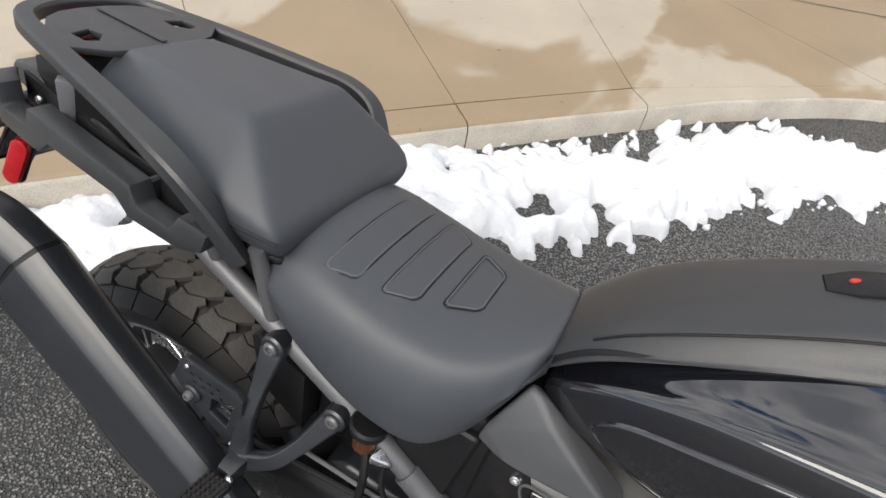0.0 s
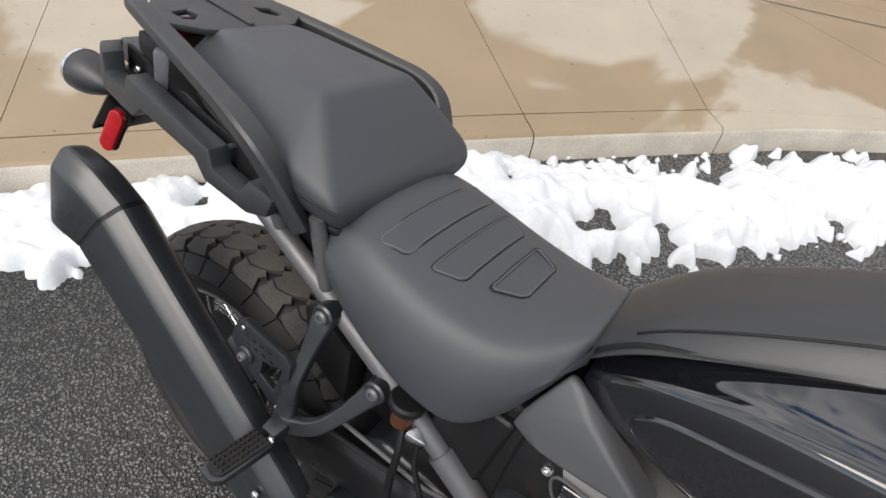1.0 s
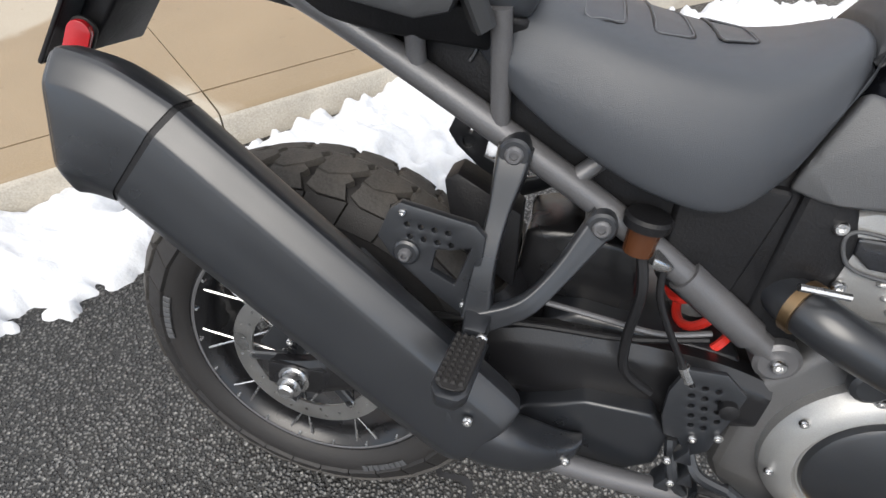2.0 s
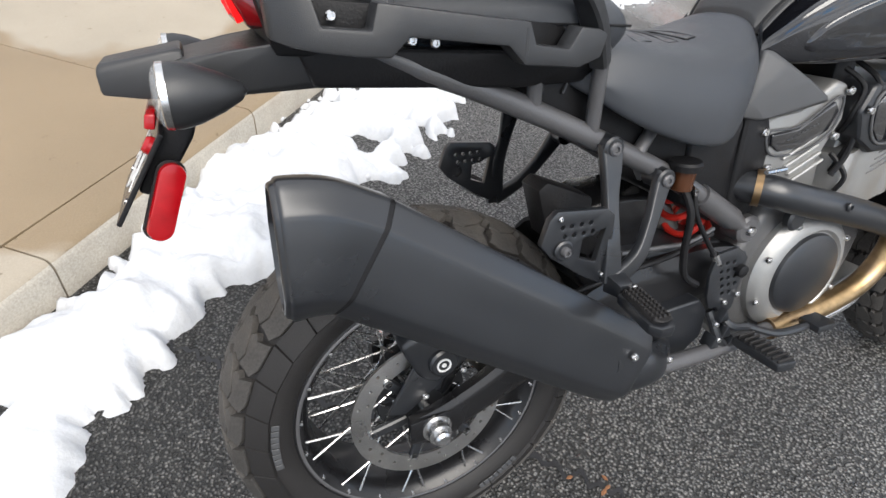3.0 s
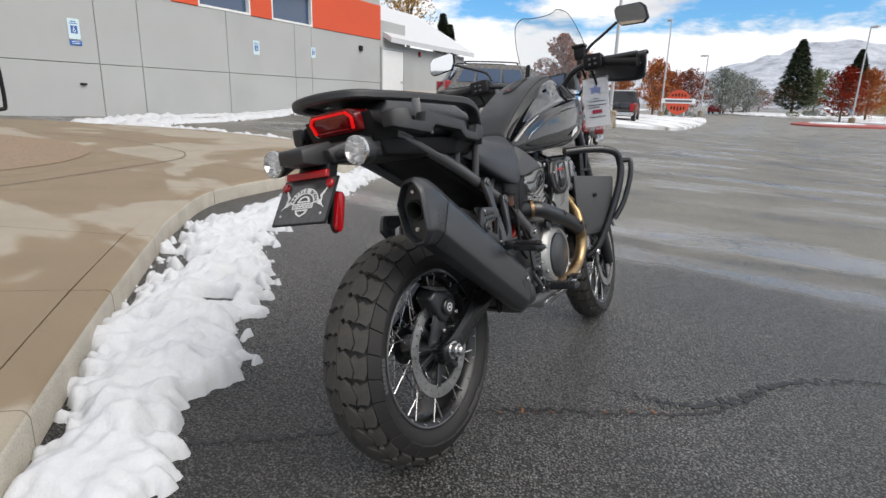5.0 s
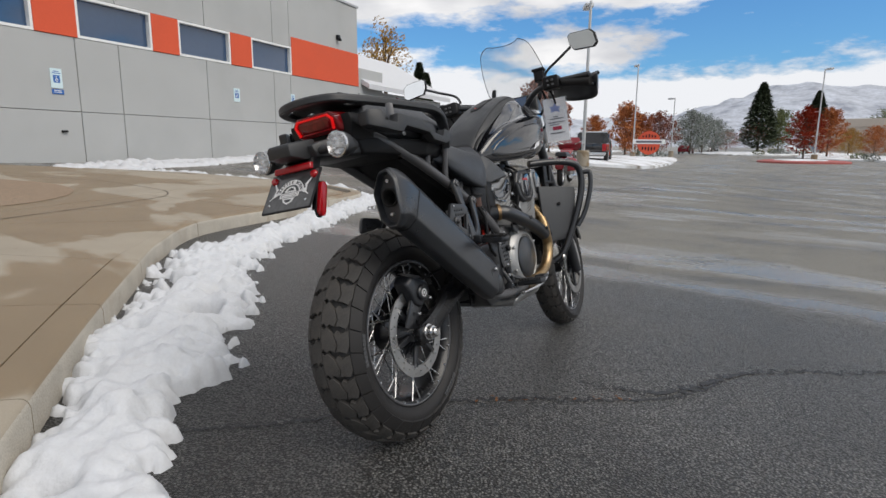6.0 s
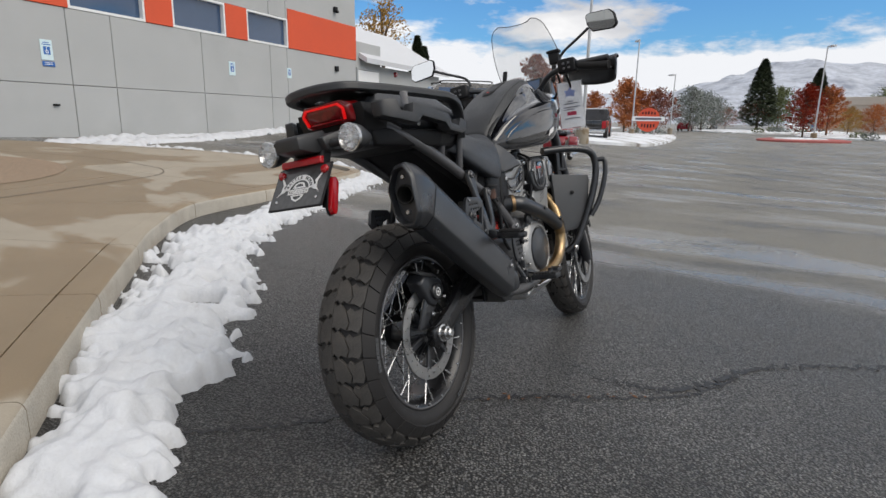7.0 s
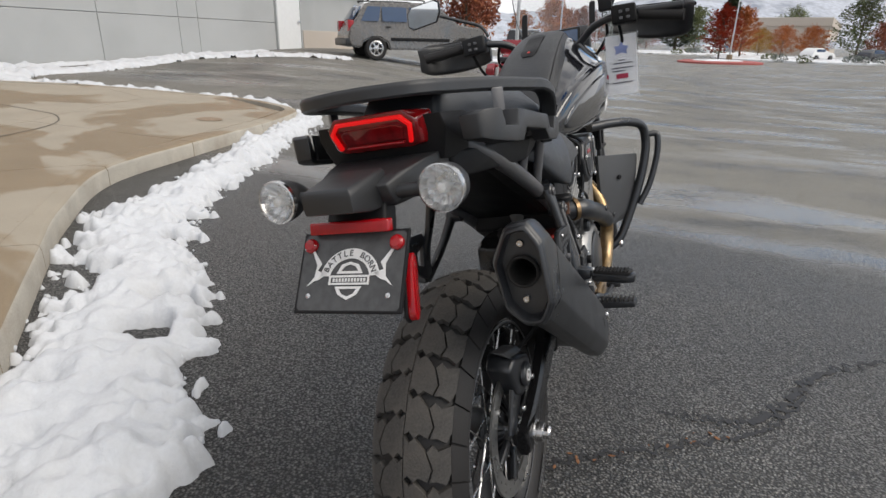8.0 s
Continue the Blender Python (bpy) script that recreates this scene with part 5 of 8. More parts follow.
def tread_block(table, hw, outline, side, pitch, rise):
    """A rubber block on the tyre's crown: chamfered walls and a slightly crowned top."""
    ys = [k[0] for k in table[:6]]
    rs = [k[1] for k in table[:6]]
    bm = bmesh.new()
    cv = sum(p[0] for p in outline) / len(outline)
    ca = sum(p[1] for p in outline) / len(outline)

    def at(v, a, lift):
        r = float(np.interp(v, ys, rs))
        slope = (float(np.interp(min(v + 0.05, 1), ys, rs)) - float(np.interp(max(v - 0.05, 0), ys, rs))) / (0.1 * hw)
        nrm = Vector((0, -slope, 1)).normalized()
        q = r + nrm.z * lift
        return bm.verts.new((-q * math.sin(a * pitch), side * (v * hw + nrm.y * lift), q * math.cos(a * pitch)))

    low = [at(cv + (v - cv) * 1.05, ca + (a - ca) * 1.05, -0.004) for v, a in outline]
    rim_ = [at(cv + (v - cv) * 1.03, ca + (a - ca) * 1.025, rise - 0.0015) for v, a in outline]
    top = [at(cv + (v - cv) * 0.995, ca + (a - ca) * 1.0, rise) for v, a in outline]
    n = len(outline)
    for a, b in ((low, rim_), (rim_, top)):
        for k in range(n):
            bm.faces.new((a[k], a[(k + 1) % n], b[(k + 1) % n], b[k]))
    mid = at(cv, ca, rise + 0.0008)
    for k in range(n):
        bm.faces.new((top[k], top[(k + 1) % n], mid))
    return bm


def wheel(name, R, hw, rim, pitches, disc_r, disc_sides, m, label):
    """Spoked wheel: hub, rim, tyre with its blocks, spokes, nipples and brake discs."""
    table = tyre_table(R, hw, rim)
    hubw = 0.075
    hub = part(name, lathe([(-hubw, 0), (-hubw, 0.030), (-hubw + 0.012, 0.036), (-0.052, 0.052), (-0.044, 0.055), (-0.036, 0.036), (0.036, 0.036), (0.044, 0.055), (0.052, 0.052), (hubw, 0.034), (hubw, 0)], 36), SATIN, bike, label)
    hub.matrix_basis = m
    prof = [(-k[0] * hw, k[1]) for k in table[::-1]] + [(k[0] * hw, k[1]) for k in table[1:]]
    inside = [(table[-1][0] * hw - 0.012, rim - 0.006), (-table[-1][0] * hw + 0.012, rim - 0.006)]
    part("tyre", lathe(prof + inside, 96, closed=True), RUBBER2, hub, "black block-tread tyre with dusty tread", 40)
    w = table[-1][0] * hw
    rimprof = [(-w - 0.002, rim + 0.004), (-w - 0.004, rim - 0.004), (-w + 0.002, rim - 0.012), (-w + 0.012, rim - 0.022), (-w * 0.5, rim - 0.030), (w * 0.5, rim - 0.030), (w - 0.012, rim - 0.022), (w - 0.002, rim - 0.012), (w + 0.004, rim - 0.004), (w + 0.002, rim + 0.004), (w - 0.01, rim - 0.002), (w * 0.5, rim - 0.02), (-w * 0.5, rim - 0.02), (-w + 0.01, rim - 0.002)]
    part("rim", lathe(rimprof, 96, closed=True), ARMBLACK, hub, "gloss black spoked rim", 50)
    # grey ring colours in the bright line reflected along the black rim
    part("rim_glint", lathe([(-w - 0.0035, rim - 0.002), (-w - 0.0048, rim - 0.005), (-w - 0.0035, rim - 0.008), (-w - 0.0025, rim - 0.005)], 96, closed=True), FRAMEGREY, hub)
    pitch = math.tau / pitches
    kinds = []
    for side, off in ((1, 0.0), (-1, 0.5)):
        for outline, rise, rubber in ((CENTRE_BLOCK, 0.0115, RUBBER), (MID_BLOCK, 0.011, RUBBER), (SHOULDER_BLOCK, 0.0065, RUBBER2)):
            kinds.append((finish(tread_block(table, hw, outline, side, pitch, rise), "tread_block", rubber, 28), off))
    for k in range(pitches):
        for me_, off in kinds:
            b = new("tread_block", me_)
            b.parent = hub
            b.matrix_basis = Matrix.Rotation((k + off) * pitch, 4, "Y")
    spokes = []
    for s in (1, -1):
        for sw in (1, -1):
            a = 0.42 * sw
            p0 = (0.052 * math.sin(a + sw * 0.5), s * 0.046, 0.052 * math.cos(a + sw * 0.5))
            p1 = (-(rim - 0.016) * math.sin(0.10 * sw), s * (w - 0.004), (rim - 0.016) * math.cos(0.10 * sw))
            spokes.append(finish(tube([p0, p1], 0.0022, 2, 6), "spoke", STEEL, 40))
    for k in range(10):
        for i, me_ in enumerate(spokes):
            b = new("spoke", me_)
            b.parent = hub
            b.matrix_basis = Matrix.Rotation(math.tau * (k + (0.5 if i > 1 else 0)) / 10 + 0.15, 4, "Y")
    nip = finish(lathe([(-0.004, 0), (-0.003, 0.003), (0.003, 0.0034), (0.003, 0)], 8), "spoke_nipple", STEEL, 50)
    for k in range(20):
        for s in (1, -1):
            b = new("spoke_nipple", nip)
            b.parent = hub
            a = math.tau * (k + 0.5) / 20
            b.matrix_basis = Matrix.Translation((math.sin(a) * (rim - 0.011), s * (w - 0.0), math.cos(a) * (rim - 0.011))) @ pose(0, 0, 0, 0, 0, 0 if s < 0 else 180)
    for s in disc_sides:
        holes = [disc_pts(math.cos(math.tau * (k + 0.3 * (k % 3)) / 36) * (disc_r - 0.010 - 0.007 * (k % 3)), math.sin(math.tau * (k + 0.3 * (k % 3)) / 36) * (disc_r - 0.010 - 0.007 * (k % 3)), 0.0033, 6) for k in range(36)]
        d = part("brake_disc", sheet(disc_pts(0, 0, disc_r, 72), 0.005, [disc_pts(0, 0, disc_r - 0.034, 72)] + holes, 0, "xz", s * 0.083), DISC, hub, "drilled steel brake disc", 30)
        for k in range(6):
            a = math.tau * k / 6
            part("disc_arm", moved(box(-0.009, 0.009, s * 0.083 - 0.006, s * 0.083 + 0.006, 0.04, disc_r - 0.028, 0.003, 1), Matrix.Rotation(a, 4, "Y")), SATIN, d)
            part("disc_button", moved(lathe([(-0.004, 0), (-0.004, 0.008), (0.004, 0.008), (0.004, 0)], 10), Matrix.Translation((math.sin(a) * (disc_r - 0.034), s * 0.083 + 0.002 * s, math.cos(a) * (disc_r - 0.034)))), STEEL, d)
    for k in range(20):
        part("hub_rib", moved(hull([(-0.0022, -0.074, 0.026), (0.0022, -0.074, 0.026), (-0.0022, -0.074, 0.036), (0.0022, -0.074, 0.036), (-0.0022, -0.046, 0.026), (0.0022, -0.046, 0.026), (-0.0022, -0.046, 0.078), (0.0022, -0.046, 0.078)], 0, 1, False), Matrix.Rotation(math.tau * k / 20, 4, "Y")), SATIN, hub)
    part("hub_flange", lathe([(-0.046, 0.05), (-0.048, 0.082), (-0.042, 0.084), (-0.040, 0.05)], 36, closed=True), SATIN, hub)
    return hub


REAR = Matrix.Translation((0.012, 0, 0.340)) @ Matrix.Rotation(0.3, 4, "Y")
rear_wheel = wheel("rear_wheel", 0.340, 0.086, 0.229, 30, 0.140, (-1,), REAR, "spoked rear wheel with block tread")
FRONT = STEER @ Matrix.Translation((1.585, 0, 0.324)) @ Matrix.Rotation(0.1, 4, "Y")
wheel("front_wheel", 0.325, 0.062, 0.254, 32, 0.160, (-1, 1), FRONT, "spoked front wheel with block tread")
# writing on the rear sidewall, moulded
for k, a0 in enumerate((2.1, 4.3)):
    for i in range(8):
        part("sidewall_letter", moved(box(-0.005, 0.005, -0.0895, -0.0865, 0.255, 0.268, 0.0008, 1), Matrix.Rotation(a0 + i * 0.045, 4, "Y")), GREYCOVER, rear_wheel, smooth=0)

# axle, swingarm, caliper
part("axle", moved(lathe([(-0.168, 0), (-0.168, 0.010), (-0.164, 0.014), (-0.154, 0.014), (-0.153, 0.020), (-0.138, 0.0205), (-0.137, 0.026), (-0.131, 0.026), (-0.127, 0.012), (0.14, 0.012), (0.14, 0.02), (0.155, 0.02), (0.155, 0)], 24), Matrix.Translation((0.006, 0, 0.340))), STEEL, bike, "bright steel axle and nut")


def arm(s):
    secs = []
    for x, y, z, hh, w in ((-0.035, 0.118, 0.335, 0.026, 0.012), (0.02, 0.118, 0.342, 0.034, 0.014), (0.10, 0.118, 0.378, 0.036, 0.015), (0.20, 0.116, 0.430, 0.046, 0.017), (0.32, 0.112, 0.480, 0.058, 0.020), (0.45, 0.106, 0.495, 0.060, 0.024), (0.58, 0.10, 0.500, 0.055, 0.026), (0.66, 0.10, 0.500, 0.040, 0.026)):
        secs.append([(x, s * y + dy * w, z + dz * hh) for dy, dz in ((1, 0.6), (0.6, 1), (-0.6, 1), (-1, 0.6), (-1, -0.6), (-0.6, -1), (0.6, -1), (1, -0.6))])
    return skin(secs, 30, 32, straight=True)


swing = part("swingarm", arm(-1), ARMBLACK, bike, "satin black swingarm")
part("left_arm", arm(1), ARMBLACK, swing)
part("cross_member", hull([(0.36, 0.10, 0.54), (0.36, 0.10, 0.46), (0.62, 0.10, 0.555), (0.62, 0.10, 0.45), (0.40, 0.10, 0.57)], 0.012), SATIN, swing)
part("axle_carrier", hull([(-0.04, -0.134, 0.318), (-0.04, -0.134, 0.362), (0.05, -0.134, 0.318), (0.07, -0.134, 0.372), (-0.04, -0.122, 0.318), (-0.04, -0.122, 0.362), (0.05, -0.122, 0.318), (0.07, -0.122, 0.372)], 0.004, 2, False), ARMBLACK, swing)
cal = part("rear_caliper", hull([(-0.045, -0.062, 0.505), (-0.045, -0.112, 0.500), (-0.020, -0.062, 0.528), (-0.018, -0.120, 0.520), (0.062, -0.062, 0.500), (0.060, -0.124, 0.492), (0.078, -0.066, 0.455), (0.074, -0.120, 0.455), (0.020, -0.064, 0.412), (0.018, -0.118, 0.416), (-0.012, -0.064, 0.430), (-0.014, -0.116, 0.435)], 0.008, 3, False), SATIN, bike, "black rear brake caliper")
part("piston_boss", moved(lathe([(0.0, 0.026), (-0.006, 0.025), (-0.009, 0.021), (-0.009, 0.0)], 24), Matrix.Translation((0.024, -0.120, 0.463))), SATIN, cal)
part("logo_ring", moved(lathe([(-0.0005, 0.0095), (-0.0022, 0.0095), (-0.0022, 0.0125), (-0.0005, 0.0125)], 20, closed=True), Matrix.Translation((0.022, -0.1285, 0.462))), CHALK, cal)
part("logo_dot", moved(lathe([(-0.002, 0), (-0.002, 0.004), (0.0, 0.004)], 12), Matrix.Translation((0.022, -0.1285, 0.462))), CHALK, cal)
part("caliper_bridge", hull([(-0.030, -0.112, 0.522), (0.055, -0.112, 0.500), (-0.030, -0.100, 0.534), (0.055, -0.100, 0.512), (-0.030, -0.070, 0.534), (0.055, -0.070, 0.512)], 0.003, 2, False), GREYCAST, cal)
part("brake_hose", tube([(0.055, -0.10, 0.50), (0.16, -0.125, 0.52), (0.34, -0.13, 0.555), (0.46, -0.125, 0.565), (0.56, -0.12, 0.59)], 0.005, 30, 8), PLASTIC_DK, bike)
bolts([(-0.007, -0.118, 0.402), (0.058, -0.123, 0.440)], cal, 0.0065)
part("caliper_bracket", hull([(-0.068, -0.098, 0.37), (-0.038, -0.098, 0.36), (0.052, -0.098, 0.43), (-0.008, -0.098, 0.47), (-0.068, -0.108, 0.37), (-0.038, -0.108, 0.36), (0.052, -0.108, 0.43), (-0.008, -0.108, 0.47)], 0.004, 2, False), SATIN, cal)
part("sensor_wire", tube([(0.03, -0.10, 0.30), (0.0, -0.115, 0.295), (-0.02, -0.11, 0.32), (0.02, -0.115, 0.36), (0.08, -0.12, 0.4)], 0.0035, 24, 6), PLASTIC_DK, bike)

# hugger in front of the rear tyre
loops = []
for a in np.linspace(2, 40, 8):
    ca, sa = math.cos(radians(a)), math.sin(radians(a))
    loops.append([(0.012 + (0.375 + dr) * ca, y, 0.340 + (0.375 + dr) * sa) for y, dr in ((-0.105, -0.03), (-0.10, 0.0), (-0.05, 0.018), (0, 0.022), (0.05, 0.018), (0.10, 0.0), (0.105, -0.03), (0.097, -0.03), (0.09, -0.006), (0.05, 0.008), (0, 0.012), (-0.05, 0.008), (-0.09, -0.006), (-0.097, -0.03))])
part("hugger", skin(loops, 24, 56), PLASTIC_DK, bike, "black plastic hugger over the rear tyre", 40)

# silencer
def octo(c, upv, hh, hw):
    """Eight-sided section with eased corners."""
    u = Vector(upv).normalized()
    q = [Vector(c) + Vector((0, -1, 0)) * hw * a + u * hh * b for a, b in ((-0.40, 0.92), (0.34, 1.0), (0.80, 0.62), (1.0, -0.55), (0.62, -0.97), (-0.05, -1.0), (-0.66, -0.70), (-0.96, 0.25))]
    out = []
    for k, p in enumerate(q):
        a, b = q[k - 1], q[(k + 1) % 8]
        out += [p + (a - p).normalized() * 0.007, p + ((a - p).normalized() + (b - p).normalized()) * 0.0018, p + (b - p).normalized() * 0.007]
    return out


MUF = [((-0.117, -0.2012, 0.7275), (0.557, 0, 0.83), 0.0778, 0.0530), ((0.0, -0.2035, 0.649), (0.557, 0, 0.83), 0.0766, 0.0510), ((0.12, -0.2060, 0.5685), (0.557, 0, 0.83), 0.0755, 0.0490), ((0.25, -0.2088, 0.4812), (0.557, 0, 0.83), 0.0738, 0.0464), ((0.305, -0.2095, 0.4445), (0.557, 0, 0.83), 0.0700, 0.0440), ((0.318, -0.2095, 0.436), (0.557, 0, 0.83), 0.0600, 0.0370), ((0.320, -0.2095, 0.4345), (0.557, 0, 0.83), 0.030, 0.020)]
muf = part("silencer", skin([octo(*k) for k in MUF], 42, 72, straight=True), SATIN, bike, "large satin black exhaust silencer", 24)
CAPR = [((-0.208, -0.213, 0.755), (0.02, 0, 1), 0.0800, 0.0450), ((-0.200, -0.2125, 0.755), (0.05, 0, 1), 0.0840, 0.0485), ((-0.165, -0.2075, 0.750), (0.28, 0, 0.96), 0.0815, 0.0530), ((-0.1225, -0.2015, 0.7312), (0.545, 0, 0.838), 0.0782, 0.0534)]
cap_ = part("end_cap", skin([octo(*k) for k in CAPR], 16, 72, cap=False, straight=True), SATIN, muf, "satin black end cap", 24)
part("seam", skin([octo((-0.1235, -0.2012, 0.7318), (0.548, 0, 0.836), 0.0768, 0.0522), octo((-0.1160, -0.2012, 0.727), (0.557, 0, 0.83), 0.0768, 0.0522)], 2, 72, straight=True), PLASTIC_DK, muf, smooth=40)
part("end_ring", skin([octo((-0.208, -0.213, 0.755), (0.02, 0, 1), 0.0800, 0.0450), octo((-0.213, -0.213, 0.755), (0.02, 0, 1), 0.0775, 0.0425), octo((-0.212, -0.213, 0.755), (0.02, 0, 1), 0.0715, 0.0375), octo((-0.190, -0.213, 0.755), (0.02, 0, 1), 0.0685, 0.035)], 8, 72, cap=False, straight=True), SATIN, cap_, smooth=50)
part("end_plate", sheet([(p.y, p.z) for p in octo((0, -0.213, 0.755), (0.0, 0, 1), 0.070, 0.0365)], 0.005, [disc_pts(-0.213, 0.758, 0.0225, 24)], 0.0, "yz", -0.190), PLASTIC, cap_, smooth=20)
part("outlet", moved(lathe([(0.0, 0.026), (-0.010, 0.026), (-0.012, 0.0235), (-0.010, 0.0215), (0.09, 0.0205), (0.09, 0)], 28, "x"), Matrix.Translation((-0.190, -0.213, 0.758))), OUTLETBLACK, cap_, "round black exhaust outlet")
for z in (0.803, 0.713):
    part("cap_bolt", moved(bolt(0.0065, 0.006), Matrix.Translation((-0.193, -0.213, z)) @ pose(0, 0, 0, 0, 0, -90)), STEEL, cap_)
part("strap_lug", hull([(0.108, -0.160, 0.628), (0.180, -0.160, 0.575), (0.176, -0.158, 0.590), (0.116, -0.158, 0.636), (0.110, -0.182, 0.624), (0.180, -0.182, 0.568)], 0.003, 2, False), SATIN, muf)
shield = part("pipe_shield", skin([[(x, y + min(0.030, hh * 1.1) * a, z + hh * b) for a, b in ((-1, 0.5), (-0.5, 1), (0.5, 1), (1, 0.5), (1, -0.5), (0.5, -1), (-0.5, -1), (-1, -0.5))] for x, y, z, hh in ((0.265, -0.220, 0.462, 0.046), (0.31, -0.216, 0.434, 0.042), (0.35, -0.214, 0.426, 0.035), (0.39, -0.197, 0.408, 0.027), (0.418, -0.183, 0.400, 0.021), (0.438, -0.173, 0.402, 0.015), (0.446, -0.168, 0.410, 0.009))], 20, 32), SATIN, bike, "black heat shield over the pipe", 30)
bolts([(0.292, -0.2515, 0.484), (0.428, -0.200, 0.400)], shield, 0.007)

# exhaust pipes
part("rear_header", tube([(0.615, -0.10, 0.672), (0.65, -0.15, 0.668), (0.72, -0.165, 0.645), (0.82, -0.17, 0.615), (0.93, -0.168, 0.578), (1.015, -0.162, 0.545)], 0.029, 40, 16), SATIN, bike, "black shielded exhaust header")
part("header_pipe", tube([(1.01, -0.162, 0.548), (1.045, -0.16, 0.527), (1.06, -0.157, 0.49), (1.045, -0.154, 0.44), (1.0, -0.152, 0.395), (0.92, -0.152, 0.37), (0.82, -0.153, 0.357), (0.74, -0.155, 0.352)], 0.023, 56, 16), GOLD, bike, "heat-tinted golden header pipe")
part("front_header", tube([(1.085, -0.055, 0.70), (1.10, -0.10, 0.66), (1.09, -0.135, 0.60), (1.07, -0.152, 0.54), (1.055, -0.157, 0.50)], 0.021, 30, 14), GOLD, bike, "heat-tinted golden header pipe")
part("mid_pipe", tube([(0.75, -0.155, 0.352), (0.62, -0.165, 0.355), (0.5, -0.175, 0.362), (0.40, -0.185, 0.378), (0.28, -0.20, 0.405)], 0.016, 30, 14), FRAMEGREY, bike, "grey steel mid pipe")
part("exhaust_collector", hull([(0.345, -0.150, 0.400), (0.360, -0.150, 0.428), (0.435, -0.158, 0.472), (0.525, -0.158, 0.478), (0.556, -0.152, 0.440), (0.556, -0.150, 0.384), (0.500, -0.150, 0.338), (0.425, -0.150, 0.330), (0.350, 0.03, 0.400), (0.435, 0.05, 0.465), (0.525, 0.05, 0.470), (0.556, 0.05, 0.384), (0.430, 0.03, 0.335)], 0.018, 4, False), SATIN, bike, "black exhaust collector box", 40)
clampb = part("pipe_clamp", moved(lathe([(-0.006, 0.029), (-0.006, 0.0335), (0.006, 0.0335), (0.006, 0.029)], 24, "x", True), Matrix.Translation((0.632, -0.132, 0.672)) @ pose(0, 0, 0, 0, 0, -50)), BRASS, bike, "brass-coloured exhaust clamp")
part("clamp_screw", tube([(0.60, -0.165, 0.715), (0.655, -0.158, 0.712)], 0.0045, 2, 8), STEEL, clampb)
for x, z in ((0.80, 0.652), (0.97, 0.592)):
    part("shield_screw", moved(bolt(0.009, 0.006), Matrix.Translation((x, -0.197, z - 0.02))), SATIN, bike)

# engine
eng = part("engine", hull([(0.64, 0.12, 0.36), (0.635, 0.12, 0.54), (0.69, 0.12, 0.62), (0.96, 0.12, 0.60), (1.03, 0.11, 0.50), (1.0, 0.11, 0.36), (0.88, 0.10, 0.30), (0.70, 0.10, 0.30)], 0.02), GREYCAST, bike, "silver and black V-twin engine")
cc = Matrix.Translation((0.808, -0.120, 0.466))
part("clutch_cover", moved(lathe([(0.02, 0.135), (-0.012, 0.132), (-0.024, 0.122), (-0.032, 0.108), (-0.034, 0.098), (-0.028, 0.092), (-0.026, 0.0)], 48), cc), CASTALU, eng, "round silver clutch cover")
part("clutch_plate", moved(lathe([(-0.024, 0.091), (-0.036, 0.087), (-0.040, 0.080), (-0.041, 0.0)], 48), cc), SATIN, eng, "black round cover plate")
bolts([(0.808 + 0.123 * math.cos(a), -0.146, 0.466 + 0.123 * math.sin(a)) for a in (0.5, 1.3, 2.0, 2.7, 3.5, 4.3, 5.0, 5.8)], eng, 0.0065)
part("oil_cap", moved(lathe([(0, 0.024), (-0.012, 0.024), (-0.016, 0.018), (-0.016, 0)], 16), Matrix.Translation((0.735, -0.14, 0.60))), SATIN, eng)
part("oil_filter", moved(lathe([(0, 0.034), (0.06, 0.036), (0.065, 0.03), (0.065, 0)], 20, "x"), Matrix.Translation((1.02, -0.03, 0.40))), SATIN, eng)


def tilted(outline, y0, y1, bevel=0.01):
    return sheet(outline, y1 - y0, (), bevel, "xz", (y0 + y1) / 2, 3)


# rear cylinder
part("rear_cylinder", tilted([(0.70, 0.60), (0.66, 0.66), (0.62, 0.75), (0.80, 0.82), (0.85, 0.74), (0.86, 0.60)], -0.085, 0.085), CASTALU, eng, "silver rear cylinder")
rc = part("rear_cam_cover", tilted([(0.615, 0.735), (0.628, 0.782), (0.66, 0.795), (0.72, 0.80), (0.80, 0.845), (0.832, 0.835), (0.845, 0.77), (0.80, 0.69), (0.765, 0.66), (0.70, 0.655), (0.645, 0.69)], -0.112, 0.10, 0.012), CASTALU, eng, "silver cam cover with a black inset")
part("inset", tilted([(0.655, 0.762), (0.72, 0.765), (0.80, 0.808), (0.815, 0.79), (0.80, 0.755), (0.745, 0.728), (0.68, 0.728), (0.658, 0.742)], -0.118, -0.105, 0.004), GLOSS, rc, "gloss black inset")
part("inset_rim", join(tube([(x, -0.1165, z) for x, z in ((0.648, 0.768), (0.722, 0.771), (0.803, 0.816), (0.822, 0.795), (0.806, 0.750), (0.748, 0.721), (0.678, 0.721), (0.650, 0.738))], 0.0024, 64, 8, True)), GREYCOVER, rc)
for k in range(4):
    part("fin", box(0.0, 0.085, -0.119, -0.10, 0.0, 0.006, 0.002, 1), CASTALU, rc).matrix_basis = Matrix.Translation((0.70 + 0.012 * k, 0, 0.708 - 0.016 * k)) @ pose(0, 0, 0, 0, -24)
for i in range(9):
    part("letter_bar", box(0.694 + i * 0.0085, 0.6995 + i * 0.0085, -0.1192, -0.1175, 0.7470 + i * 0.0028, 0.7488 + i * 0.0028), GREYCOVER, rc, smooth=0)
bolts([(0.632, -0.116, 0.770), (0.662, -0.116, 0.700), (0.828, -0.116, 0.825), (0.822, -0.116, 0.742)], rc, 0.0085)
